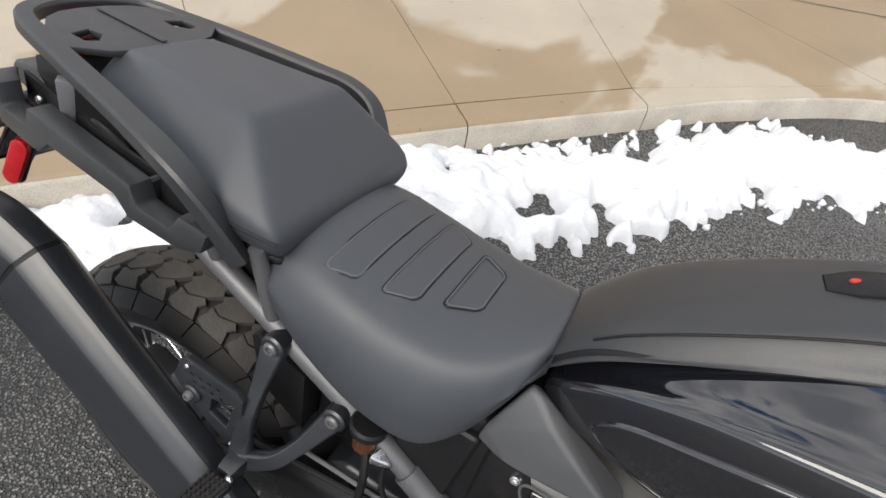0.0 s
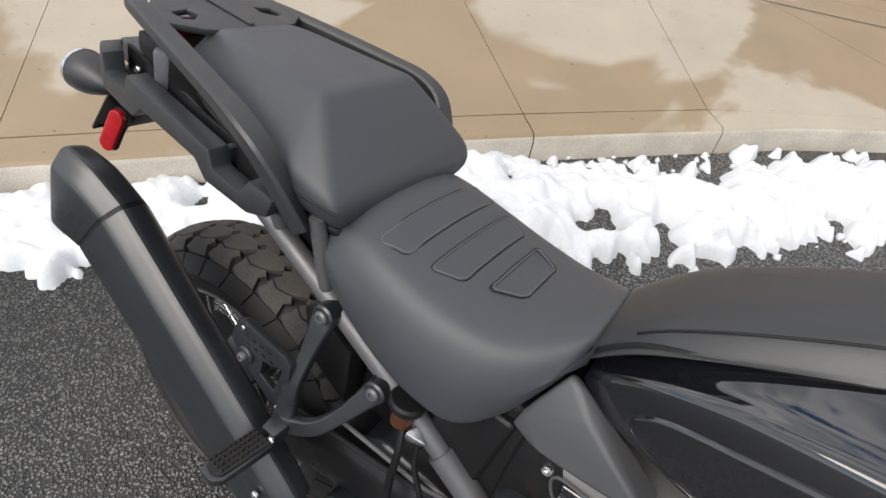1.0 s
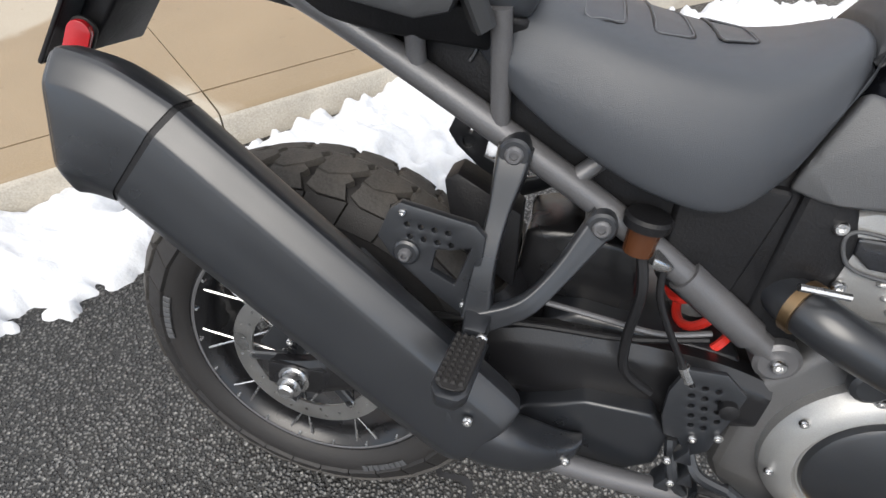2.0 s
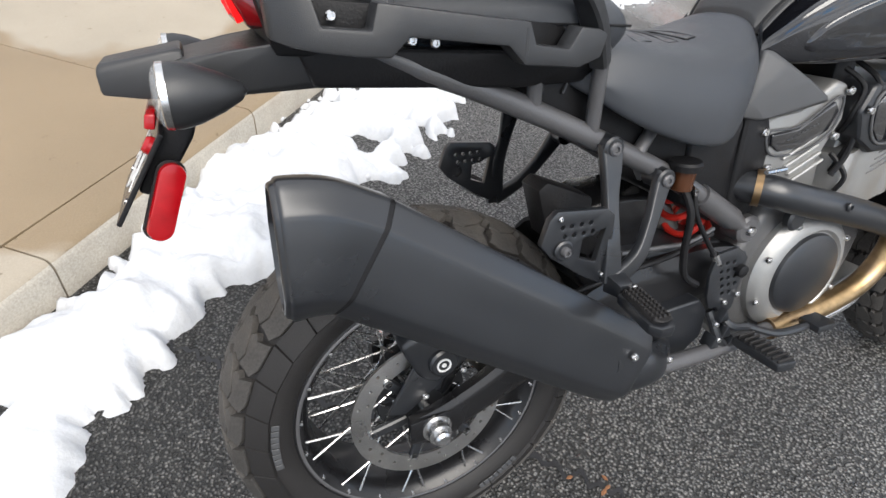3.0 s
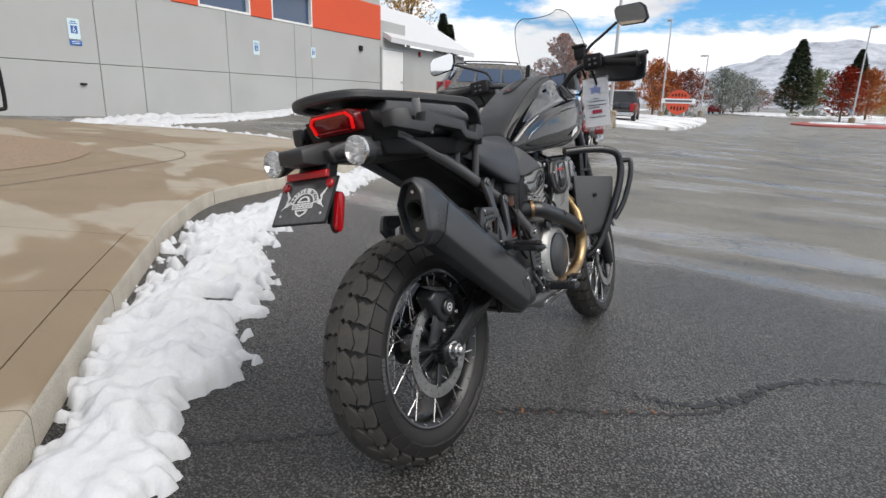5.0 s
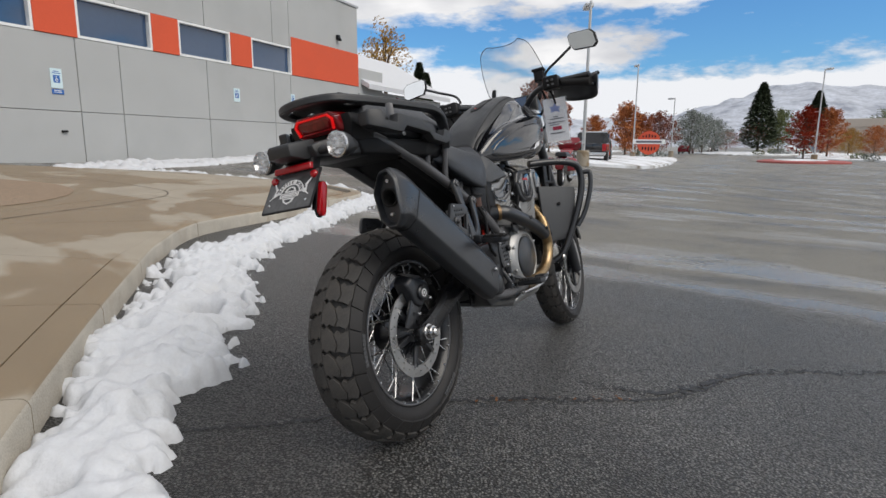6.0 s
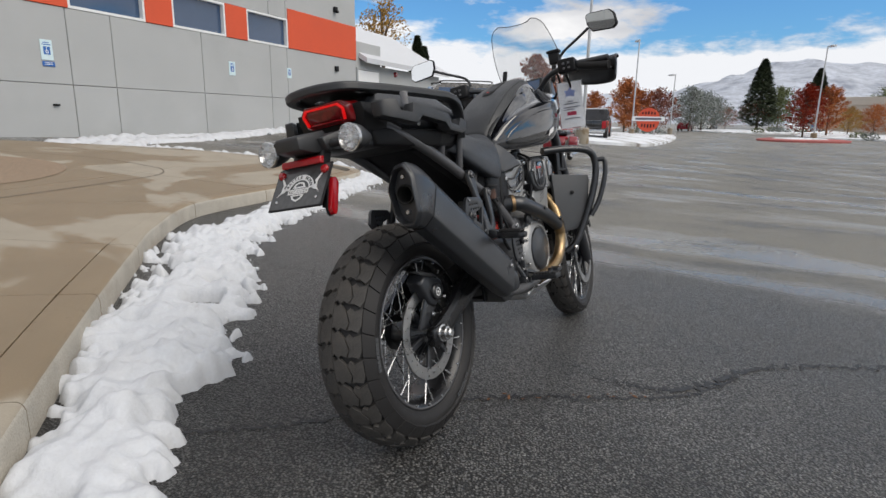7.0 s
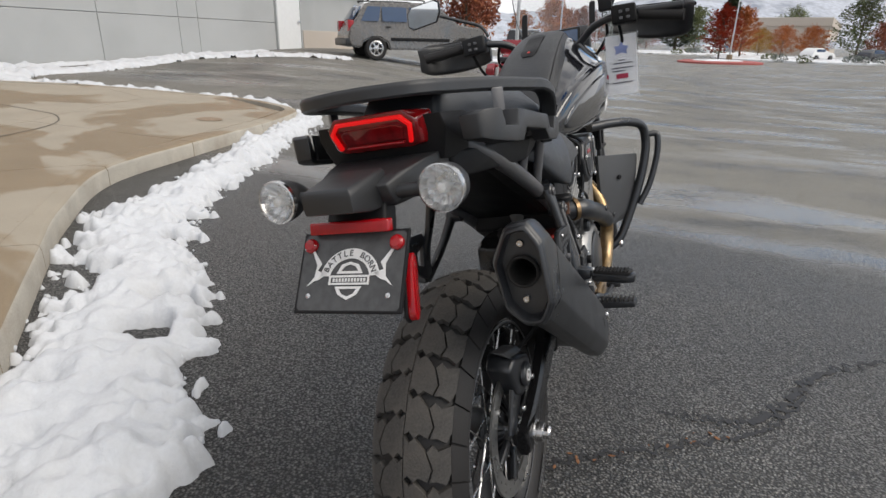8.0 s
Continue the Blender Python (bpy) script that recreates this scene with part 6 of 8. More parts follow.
# front cylinder
part("front_cylinder", tilted([(0.88, 0.58), (0.87, 0.64), (0.90, 0.74), (1.06, 0.77), (1.10, 0.70), (1.04, 0.58)], -0.085, 0.085), CASTALU, eng, "silver front cylinder")
fc = part("front_cam_cover", tilted([(0.850, 0.785), (0.871, 0.835), (0.969, 0.845), (1.025, 0.83), (1.032, 0.73), (0.997, 0.70), (0.920, 0.70), (0.871, 0.73)], -0.135, 0.10, 0.012), SATIN, eng, "black front cam cover")
part("cover_ring", tube([(x, -0.137, z) for x, z in ((0.882, 0.80), (0.906, 0.825), (0.983, 0.828), (1.000, 0.81), (0.994, 0.74), (0.962, 0.72), (0.920, 0.722), (0.892, 0.75))], 0.003, 60, 8, True), GREYCAST, fc)
part("cover_inset", tilted([(0.888, 0.798), (0.909, 0.822), (0.980, 0.825), (0.994, 0.808), (0.989, 0.742), (0.959, 0.724), (0.923, 0.726), (0.896, 0.752)], -0.138, -0.13, 0.002), GLOSS, fc, "gloss black inset")
part("red_mark", box(0.913, 0.965, -0.1400, -0.1375, 0.795, 0.806, 0.001, 1), REDPLASTIC, fc, smooth=0)
part("front_cover", tilted([(1.032, 0.80), (1.046, 0.845), (1.095, 0.85), (1.158, 0.80), (1.165, 0.74), (1.109, 0.70), (1.053, 0.71)], -0.13, 0.10, 0.014), CASTALU, eng, "silver cylinder head cover")
part("front_inset", tilted([(1.060, 0.80), (1.070, 0.83), (1.092, 0.832), (1.137, 0.79), (1.140, 0.75), (1.102, 0.725), (1.070, 0.735)], -0.136, -0.124, 0.005), GLOSS, eng, "gloss black inset")
part("cylinder_jacket", skin([[(cx + w * a, -0.118 * k + 0.0, cz + w * 0.35 * a) if b < 0 else (cx + w * a, 0.10, cz + w * 0.35 * a) for a, b, k in ((-1, -1, 0.86), (-0.5, -1, 1.0), (0.5, -1, 1.0), (1, -1, 0.86), (1, 1, 1), (-1, 1, 1))] for cx, cz, w in ((0.985, 0.735, 0.112), (0.977, 0.70, 0.108), (0.965, 0.65, 0.102), (0.955, 0.60, 0.100), (0.95, 0.57, 0.100))], 20, 30), CASTALU, eng, "silver cylinder jacket", 40)
for k in range(4):
    part("cylinder_fin", box(-0.03, 0.03, -0.1215, -0.11, 0, 0.004, 0.0015, 1), GREYCAST, eng).matrix_basis = Matrix.Translation((1.000 - 0.006 * k, 0, 0.700 - 0.014 * k)) @ pose(0, 0, 0, 0, -19)
bolts([(0.868, -0.138, 0.79), (1.017, -0.138, 0.835), (1.01, -0.138, 0.715)], fc, 0.008)
part("spark_lead", tube([(0.86, -0.11, 0.80), (0.875, -0.12, 0.76), (0.87, -0.12, 0.70), (0.85, -0.115, 0.66)], 0.006, 20, 8), PLASTIC_DK, bike)
part("wiring_block", hull([(0.845, 0.07, 0.88), (0.845, 0.07, 0.82), (0.90, 0.07, 0.88), (0.90, 0.07, 0.80)], 0.006), PLASTIC_DK, bike)
for k, pts in enumerate(([(0.84, -0.09, 0.86), (0.86, -0.12, 0.83), (0.85, -0.12, 0.78), (0.86, -0.10, 0.74)], [(0.88, -0.08, 0.87), (0.89, -0.13, 0.83), (0.88, -0.12, 0.75), (0.87, -0.10, 0.66)], [(0.855, -0.10, 0.70), (0.87, -0.13, 0.66), (0.86, -0.12, 0.62)])):
    part("cable", tube(pts, 0.005, 20, 8), PLASTIC_DK, bike)

# frame
RAIL = [(-0.085, -0.098, 0.955), (-0.05, -0.108, 0.938), (0.0, -0.118, 0.917), (0.07, -0.122, 0.890), (0.17, -0.125, 0.846), (0.27, -0.126, 0.799), (0.387, -0.126, 0.741), (0.48, -0.124, 0.688), (0.575, -0.120, 0.628), (0.635, -0.116, 0.590)]
fr = part("frame_rail", tube(RAIL, 0.0165, 50, 16), FRAMEGREY, bike, "dark grey tubular rear frame")
part("left_rail", flip(tube(RAIL, 0.0165, 50, 16)), FRAMEGREY, fr)
part("rail_joint", tube([(0.50, -0.1235, 0.676), (0.60, -0.1185, 0.612)], 0.0215, 4, 16), FRAMEGREY, fr)
part("pivot_boss", moved(lathe([(0.02, 0), (0.02, 0.028), (-0.02, 0.028), (-0.024, 0.022), (-0.024, 0.0)], 20), Matrix.Translation((0.641, -0.108, 0.586))), FRAMEGREY, fr)
for s in (-1, 1):
    for a, b in (((0.157, -0.125, 0.852), (0.145, -0.150, 0.955)), ((0.257, -0.127, 0.806), (0.240, -0.155, 0.935)), ((0.347, -0.127, 0.766), (0.40, -0.11, 0.82))):
        part("frame_strut", tube([(a[0], -s * a[1], a[2]), (b[0], -s * b[1], b[2])], 0.011, 3, 12), FRAMEGREY, fr)
bolts([(0.641, -0.132, 0.586)], fr, 0.010)
part("side_tray", hull([(0.0, 0.10, 0.950), (0.02, 0.095, 0.915), (0.10, 0.108, 0.885), (0.30, 0.112, 0.795), (0.45, 0.112, 0.72), (0.60, 0.11, 0.635), (0.64, 0.10, 0.80), (0.50, 0.116, 0.83), (0.30, 0.116, 0.90), (0.10, 0.112, 0.955)], 0.01), PLASTIC_DK, bike, "dark inner tail tray")
for k in range(3):
    part("tray_slot", tube([(0.10 + 0.085 * k, -0.1135, 0.93 - 0.03 * k), (0.13 + 0.085 * k, -0.1135, 0.918 - 0.03 * k), (0.125 + 0.085 * k, -0.1135, 0.90 - 0.03 * k)], 0.0028, 12, 6), PLASTIC, bike)
part("undertray_edge", hull([(0.06, -0.125, 0.897), (0.06, -0.085, 0.897), (0.05, -0.125, 0.886), (0.05, -0.085, 0.886), (0.41, -0.126, 0.734), (0.41, -0.09, 0.734), (0.40, -0.126, 0.722), (0.40, -0.09, 0.722)], 0.004, 2, False), PLASTIC_DK, bike)
for k in range(6):
    part("tray_rib", box(-0.002, 0.002, -0.129, -0.105, -0.012, 0.008, 0.001, 1), PLASTIC, bike).matrix_basis = Matrix.Translation((0.09 + 0.055 * k, 0, 0.880 - 0.0238 * k)) @ pose(0, 0, 0, 0, 24)
# flat guard between the tyre and the engine
shg = part("swingarm_guard", hull([(0.31, 0.06, 0.655), (0.31, 0.06, 0.560), (0.36, 0.065, 0.668), (0.46, 0.065, 0.665), (0.48, 0.065, 0.56)], 0.012), ARMBLACK, bike, "black moulded guard over the swingarm")
part("guard_flange", hull([(0.196, -0.095, 0.718), (0.212, -0.095, 0.730), (0.30, -0.095, 0.692), (0.31, -0.095, 0.58), (0.22, -0.095, 0.63), (0.196, -0.04, 0.718), (0.212, -0.04, 0.730), (0.30, -0.04, 0.692), (0.31, -0.04, 0.58), (0.22, -0.04, 0.63)], 0.004, 2, False), PLASTIC_DK, shg)
part("battery_cover", hull([(0.46, 0.122, 0.80), (0.47, 0.120, 0.66), (0.555, 0.12, 0.61), (0.575, 0.124, 0.80)], 0.01), PLASTIC_DK, bike, "matt black side panel")
part("frame_cover", hull([(0.585, 0.118, 0.82), (0.585, 0.118, 0.60), (0.66, 0.112, 0.60), (0.665, 0.115, 0.75), (0.63, 0.118, 0.82)], 0.012), PLASTIC_DK, bike)

# shock, brake reservoir, hoses
shock = part("shock_spring", tube([(0.50 + 0.0022 * i + 0.042 * 0.45 * math.cos(i * 0.62), 0.042 * math.sin(i * 0.62) - 0.045, 0.70 - 0.0038 * i + 0.042 * math.cos(i * 0.62) * 0.9) for i in range(50)], 0.0065, 220, 8), SHOCKRED, bike, "red coil spring of the rear shock")
part("shock_body", tube([(0.458, -0.009, 0.732), (0.608, -0.009, 0.472)], 0.022, 4, 14), CASTALU, shock)
res = part("brake_reservoir", moved(lathe([(0, 0), (0, 0.017), (0.035, 0.019), (0.036, 0)], 20, "z"), Matrix.Translation((0.436, -0.144, 0.704))), FLUID, bike, "brake fluid reservoir with a black cap")
part("reservoir_cap", moved(lathe([(0.034, 0), (0.034, 0.026), (0.044, 0.027), (0.048, 0.024), (0.048, 0)], 24, "z"), Matrix.Translation((0.436, -0.144, 0.704))), PLASTIC_DK, res)
part("reservoir_clip", hull([(0.453, -0.159, 0.707), (0.483, -0.144, 0.692), (0.453, -0.159, 0.692), (0.478, -0.144, 0.682), (0.458, -0.134, 0.712), (0.483, -0.134, 0.692)], 0.003, 2, False), STEEL, res)
part("fluid_hose", tube([(0.44, -0.144, 0.707), (0.453, -0.159, 0.662), (0.456, -0.159, 0.592), (0.468, -0.159, 0.542), (0.508, -0.154, 0.512)], 0.0065, 34, 8), PLASTIC_DK, bike, "black brake hose")
part("brake_line", tube([(0.47, -0.142, 0.692), (0.478, -0.149, 0.652), (0.508, -0.154, 0.602), (0.548, -0.159, 0.547), (0.573, -0.159, 0.522)], 0.0045, 34, 8), PLASTIC_DK, bike)
part("line_fitting", tube([(0.531, -0.158, 0.57), (0.544, -0.159, 0.55)], 0.0075, 3, 10), STEEL, bike)
part("banjo_bolt", moved(lathe([(0, 0.012), (-0.014, 0.012), (-0.016, 0.008), (-0.016, 0)], 12), Matrix.Translation((0.598, -0.160, 0.528))), PLASTIC_DK, bike)
part("chain_cable", tube([(0.34, -0.135, 0.60), (0.42, -0.13, 0.592), (0.50, -0.125, 0.585), (0.56, -0.12, 0.60)], 0.004, 20, 8), FRAMEGREY, bike)


# passenger footrest hangers, both sides
HANG = Matrix.Translation((-0.028, 0.006, -0.007))


def hanger(s):
    fl = (lambda b: moved(b, HANG)) if s < 0 else (lambda b: flip(moved(b, HANG)))
    lab = "black footrest hanger with drilled plate"
    holes = [disc_pts(0.206 + 0.016 * i + 0.005 * j, 0.707 - 0.015 * j, 0.0035, 8) for i in range(4) for j in range(2)] + [disc_pts(0.209, 0.672, 0.010, 14)]
    plate = part("footrest_hanger", fl(sheet([(0.184, 0.722), (0.196, 0.733), (0.282, 0.724), (0.296, 0.712), (0.300, 0.610), (0.284, 0.600), (0.245, 0.622), (0.190, 0.662), (0.172, 0.684)], 0.012, holes + [[(0.243, 0.682), (0.282, 0.694), (0.270, 0.640), (0.240, 0.652)]], 0.0025, "xz", -0.192)), SATIN, bike, lab, 30)
    part("hanger_brace", fl(skin([[(x + a * ux, y + 0.007 * b, z + a * uz) for a, b in ((-w, -1), (-w * 0.5, -1.25), (w * 0.5, -1.25), (w, -1), (w, 1), (-w, 1))] for x, y, z, w, ux, uz in ((0.307, -0.152, 0.806, 0.017, 1, 0), (0.306, -0.160, 0.780, 0.016, 1, 0), (0.303, -0.172, 0.73, 0.011, 1, 0), (0.300, -0.190, 0.67, 0.012, 1, 0), (0.302, -0.200, 0.604, 0.017, 1, 0))], 24, 24)), SATIN, plate, smooth=45)
    part("hanger_brace", fl(skin([[(x + a * ux, y + 0.007 * b, z + a * uz) for a, b in ((-w, -1), (-w * 0.5, -1.25), (w * 0.5, -1.25), (w, -1), (w, 1), (-w, 1))] for x, y, z, w, ux, uz in ((0.420, -0.152, 0.742, 0.017, 0.8, -0.6), (0.410, -0.158, 0.722, 0.015, 0.8, -0.6), (0.385, -0.175, 0.672, 0.011, 0.8, -0.6), (0.355, -0.192, 0.630, 0.012, 0.7, -0.7), (0.305, -0.202, 0.600, 0.016, 0.3, -0.95))], 24, 24)), SATIN, plate, smooth=45)
    for bx, bz in ((0.307, 0.800), (0.417, 0.736)):
        part("hanger_boss", fl(moved(lathe([(0.03, 0.018), (-0.006, 0.018), (-0.009, 0.015), (-0.009, 0)], 20), Matrix.Translation((bx, -0.156, bz)))), SATIN, plate)
        part("plate_bolt", fl(moved(bolt(0.0105, 0.007), Matrix.Translation((bx, -0.163, bz)))), FRAMEGREY, plate)
    part("plate_washer", fl(moved(lathe([(0.004, 0), (0.004, 0.016), (-0.003, 0.016), (-0.005, 0.013), (-0.005, 0.0)], 20), Matrix.Translation((0.209, -0.199, 0.672)))), SATIN, plate)
    part("plate_bolt", fl(moved(bolt(0.008, 0.009), Matrix.Translation((0.209, -0.203, 0.672)))), FRAMEGREY, plate)
    for x, z in ((0.200, 0.722), (0.284, 0.616)):
        part("plate_bolt", fl(moved(bolt(0.0042, 0.004), Matrix.Translation((x, -0.199, z)))), STEEL, plate)
    part("peg_joint", fl(hull([(0.288, -0.20, 0.618), (0.322, -0.20, 0.618), (0.288, -0.20, 0.585), (0.322, -0.20, 0.585), (0.292, -0.236, 0.612), (0.318, -0.236, 0.612), (0.292, -0.236, 0.59), (0.318, -0.236, 0.59)], 0.004, 2, False)), SATIN, plate)
    part("peg_bolt", fl(moved(bolt(0.007, 0.006), Matrix.Translation((0.316, -0.236, 0.604)))), STEEL, plate)
    peg = part("footrest", fl(hull([(0.284, -0.238, 0.604), (0.326, -0.238, 0.604), (0.276, -0.318, 0.600), (0.318, -0.322, 0.600), (0.284, -0.334, 0.600), (0.308, -0.335, 0.600), (0.286, -0.238, 0.586), (0.324, -0.238, 0.586), (0.278, -0.318, 0.582), (0.316, -0.322, 0.582), (0.286, -0.332, 0.582), (0.306, -0.333, 0.582)], 0.004, 2, False)), SATIN, bike, "ribbed rubber passenger footrest")
    pad = part("rubber_pad", fl(hull([(0.288, -0.243, 0.611), (0.322, -0.243, 0.611), (0.281, -0.317, 0.608), (0.313, -0.320, 0.608), (0.288, -0.330, 0.608), (0.304, -0.330, 0.608), (0.288, -0.243, 0.602), (0.322, -0.243, 0.602), (0.281, -0.317, 0.599), (0.313, -0.320, 0.599)], 0.002, 1, False)), RUBBER2, peg)
    kn = finish(hull([(-0.0028, -0.0028, 0), (0.0028, -0.0028, 0), (0.0028, 0.0028, 0), (-0.0028, 0.0028, 0), (-0.0016, -0.0016, 0.004), (0.0016, -0.0016, 0.004), (0.0016, 0.0016, 0.004), (-0.0016, 0.0016, 0.004)], 0, 1, False), "pad_stud", RUBBER2, 0)
    for i in range(4):
        for j in range(10):
            k = new("pad_stud", kn)
            k.parent = peg
            k.matrix_basis = Matrix.Translation((0.262 + 0.008 * i - 0.0007 * j, s * (0.242 + 0.0078 * j), 0.6035 - 0.0003 * j))


hanger(-1)
hanger(1)

# brake pedal, front footrest, linkage
bp_ = part("heel_plate", sheet([(0.545, 0.545), (0.555, 0.585), (0.60, 0.590), (0.632, 0.565), (0.630, 0.53), (0.622, 0.46), (0.60, 0.44), (0.58, 0.47), (0.562, 0.47), (0.55, 0.50)], 0.008, [disc_pts(0.567 + 0.016 * i + 0.005 * j, 0.562 - 0.016 * j, 0.0042, 8) for i in range(3) for j in range(5) if not (i == 2 and j > 3)], 0.002, "xz", -0.165), SATIN, bike, "drilled black heel guard", 30)
bolts([(0.618, -0.170, 0.535), (0.596, -0.170, 0.478), (0.624, -0.170, 0.49)], bp_, 0.006)
part("pedal_link", join(tube([(0.585, -0.16, 0.43), (0.60, -0.175, 0.41), (0.64, -0.18, 0.40)], 0.008, 12, 8), tube([(0.56, -0.15, 0.44), (0.575, -0.17, 0.39), (0.60, -0.17, 0.36)], 0.009, 12, 8)), SATIN, bike, "black brake linkage")
for x, z in ((0.575, 0.44), (0.59, 0.40), (0.61, 0.37), (0.565, 0.38)):
    part("linkage_bracket", hull([(x - 0.012, -0.15, z - 0.012), (x + 0.012, -0.15, z - 0.012), (x, -0.15, z + 0.016), (x - 0.012, -0.18, z - 0.012), (x + 0.012, -0.18, z - 0.012), (x, -0.18, z + 0.016)], 0.003, 2, False), SATIN, bike)
bolts([(0.575, -0.181, 0.44), (0.61, -0.181, 0.37), (0.592, -0.181, 0.40)], bp_, 0.006)
fp = part("front_footrest", hull([(0.60, -0.185, 0.392), (0.645, -0.185, 0.392), (0.60, -0.285, 0.396), (0.642, -0.29, 0.396), (0.60, -0.185, 0.372), (0.645, -0.185, 0.372), (0.602, -0.285, 0.376), (0.64, -0.29, 0.376)], 0.004, 2, False), SATIN, bike, "serrated black rider footrest")
for j in range(8):
    part("serration", box(0.602, 0.642, -0.282 + 0.012 * j, -0.278 + 0.012 * j, 0.392, 0.401, 0.001, 1), RUBBER2, fp, smooth=0)
bp_.location = (-0.019, 0.005, -0.014)
part("brake_pedal", join(tube([(0.64, -0.175, 0.40), (0.72, -0.19, 0.37), (0.80, -0.20, 0.375)], 0.008, 20, 8), box(0.79, 0.84, -0.225, -0.18, 0.37, 0.385, 0.004)), SATIN, bike, "black brake pedal")
part("left_footrest", flip(hull([(0.60, -0.185, 0.392), (0.645, -0.185, 0.392), (0.60, -0.285, 0.396), (0.642, -0.29, 0.396), (0.60, -0.185, 0.372), (0.645, -0.185, 0.372), (0.602, -0.285, 0.376), (0.64, -0.29, 0.376)], 0.004, 2, False)), SATIN, bike)
part("side_stand", join(tube([(0.66, 0.13, 0.34), (0.60, 0.20, 0.17), (0.57, 0.245, 0.066)], 0.012, 10, 10), hull([(0.535, 0.225, 0.058), (0.60, 0.225, 0.054), (0.60, 0.275, 0.064), (0.535, 0.275, 0.066), (0.54, 0.23, 0.07), (0.60, 0.27, 0.078)], 0.003, 2, False)), SATIN, bike, "black side stand on the asphalt")

# rider seat
SEAT = [(0.213, 0.112, 0.952, 0.885), (0.25, 0.146, 0.955, 0.862), (0.30, 0.160, 0.953, 0.832), (0.37, 0.168, 0.940, 0.800), (0.44, 0.169, 0.929, 0.778), (0.505, 0.160, 0.927, 0.774), (0.55, 0.140, 0.936, 0.812), (0.578, 0.118, 0.947, 0.862), (0.597, 0.098, 0.955, 0.905), (0.607, 0.082, 0.954, 0.932)]


def seat_loop(x, w, zt, zb):
    half = [(0, zt), (0.42 * w, zt - 0.003), (0.72 * w, zt - 0.013), (0.90 * w, zt - 0.034), (1.0 * w, zt - 0.35 * (zt - zb) - 0.032), (1.0 * w, zb + 0.018), (0.95 * w, zb + 0.001), (0.80 * w, zb + 0.006), (0.35 * w, zb + 0.02)]
    right = [(x, -y, z) for y, z in half]
    left = [(x, y, z) for y, z in half[:0:-1]]
    return right + [(x, 0, zb + 0.02)] + left


seat = part("rider_seat", skin([seat_loop(*k) for k in SEAT], 44, 72), VINYL, bike, "black grained vinyl rider seat with stitched panels", 50)


def on_seat(x, y, lift=0.0015):
    w = float(np.interp(x, [k[0] for k in SEAT], [k[1] for k in SEAT]))
    zt = float(np.interp(x, [k[0] for k in SEAT], [k[2] for k in SEAT]))
    v = abs(y) / w
    return (x, y, zt - float(np.interp(v, [0, 0.42, 0.72, 0.90], [0, 0.003, 0.013, 0.034])) + lift)


def panel_loop(x0, x1, ya, yb, inset=0.0):
    c = [(x0 + inset, -ya + inset * 1.5), (x1 - inset, -yb + inset * 1.3), (x1 - inset, yb - inset * 1.3), (x0 + inset, ya - inset * 1.5)]
    out = []
    for i in range(4):
        a, b = np.array(c[i]), np.array(c[(i + 1) % 4])
        L = np.linalg.norm(b - a)
        r = min(0.007 / L, 0.4)
        for t in np.linspace(r, 1 - r, 9):
            out.append(on_seat(*(a + (b - a) * t)))
    return out


for x0, x1, ya, yb in ((0.315, 0.359, 0.127, 0.114), (0.388, 0.432, 0.109, 0.089), (0.459, 0.504, 0.075, 0.050)):
    part("seam_groove", tube([(p[0], p[1], p[2] - 0.0012) for p in panel_loop(x0, x1, ya, yb)], 0.0013, 160, 6, True), PLASTIC_DK, seat)
    part("stitching", tube([(p[0], p[1], p[2] - 0.0006) for p in panel_loop(x0, x1, ya, yb, 0.0022)], 0.0013, 160, 6, True), STITCH, seat)

# passenger seat
pil = part("passenger_seat", hull([(0.168, 0.098, 1.064), (-0.050, 0.073, 1.062), (-0.088, 0.066, 1.049), (-0.130, 0.082, 0.990), (-0.126, 0.084, 0.958), (0.0, 0.128, 0.990), (0.02, 0.132, 0.955), (0.19, 0.170, 0.990), (0.20, 0.170, 0.948), (0.268, 0.166, 0.974), (0.276, 0.158, 0.948), (0.262, 0.138, 0.918)], 0.012, 4), VINYL, bike, "faceted black vinyl passenger seat", 40)
part("seat_seam", tube([(-0.129, -0.085, 0.968), (-0.06, -0.109, 0.971), (0.02, -0.1335, 0.972), (0.12, -0.155, 0.968), (0.195, -0.1705, 0.965), (0.273, -0.163, 0.960)], 0.0016, 60, 6), PLASTIC_DK, pil)
part("seat_base", hull([(-0.150, 0.10, 0.948), (0.12, 0.166, 0.938), (0.268, 0.146, 0.925), (-0.13, 0.10, 0.90), (0.12, 0.15, 0.89), (0.27, 0.12, 0.885)], 0.006), PLASTIC_DK, bike, "dark seat base", 40)

# luggage rack with its rim, brackets and pannier mounts
half_rim = [(0.228, -0.168, 0.916, 0.012), (0.200, -0.184, 0.968, 0.016), (0.168, -0.194, 1.010, 0.017), (0.125, -0.191, 1.029, 0.017), (0.07, -0.178, 1.035, 0.016), (0.0, -0.161, 1.040, 0.016), (-0.09, -0.139, 1.045, 0.015), (-0.175, -0.117, 1.048, 0.014), (-0.208, -0.106, 1.050, 0.013), (-0.232, -0.088, 1.051, 0.013), (-0.248, -0.056, 1.052, 0.013), (-0.254, -0.02, 1.053, 0.013)]
rim_path = half_rim + [(x, -y, z, w) for x, y, z, w in half_rim[::-1]]
rim_loops = []
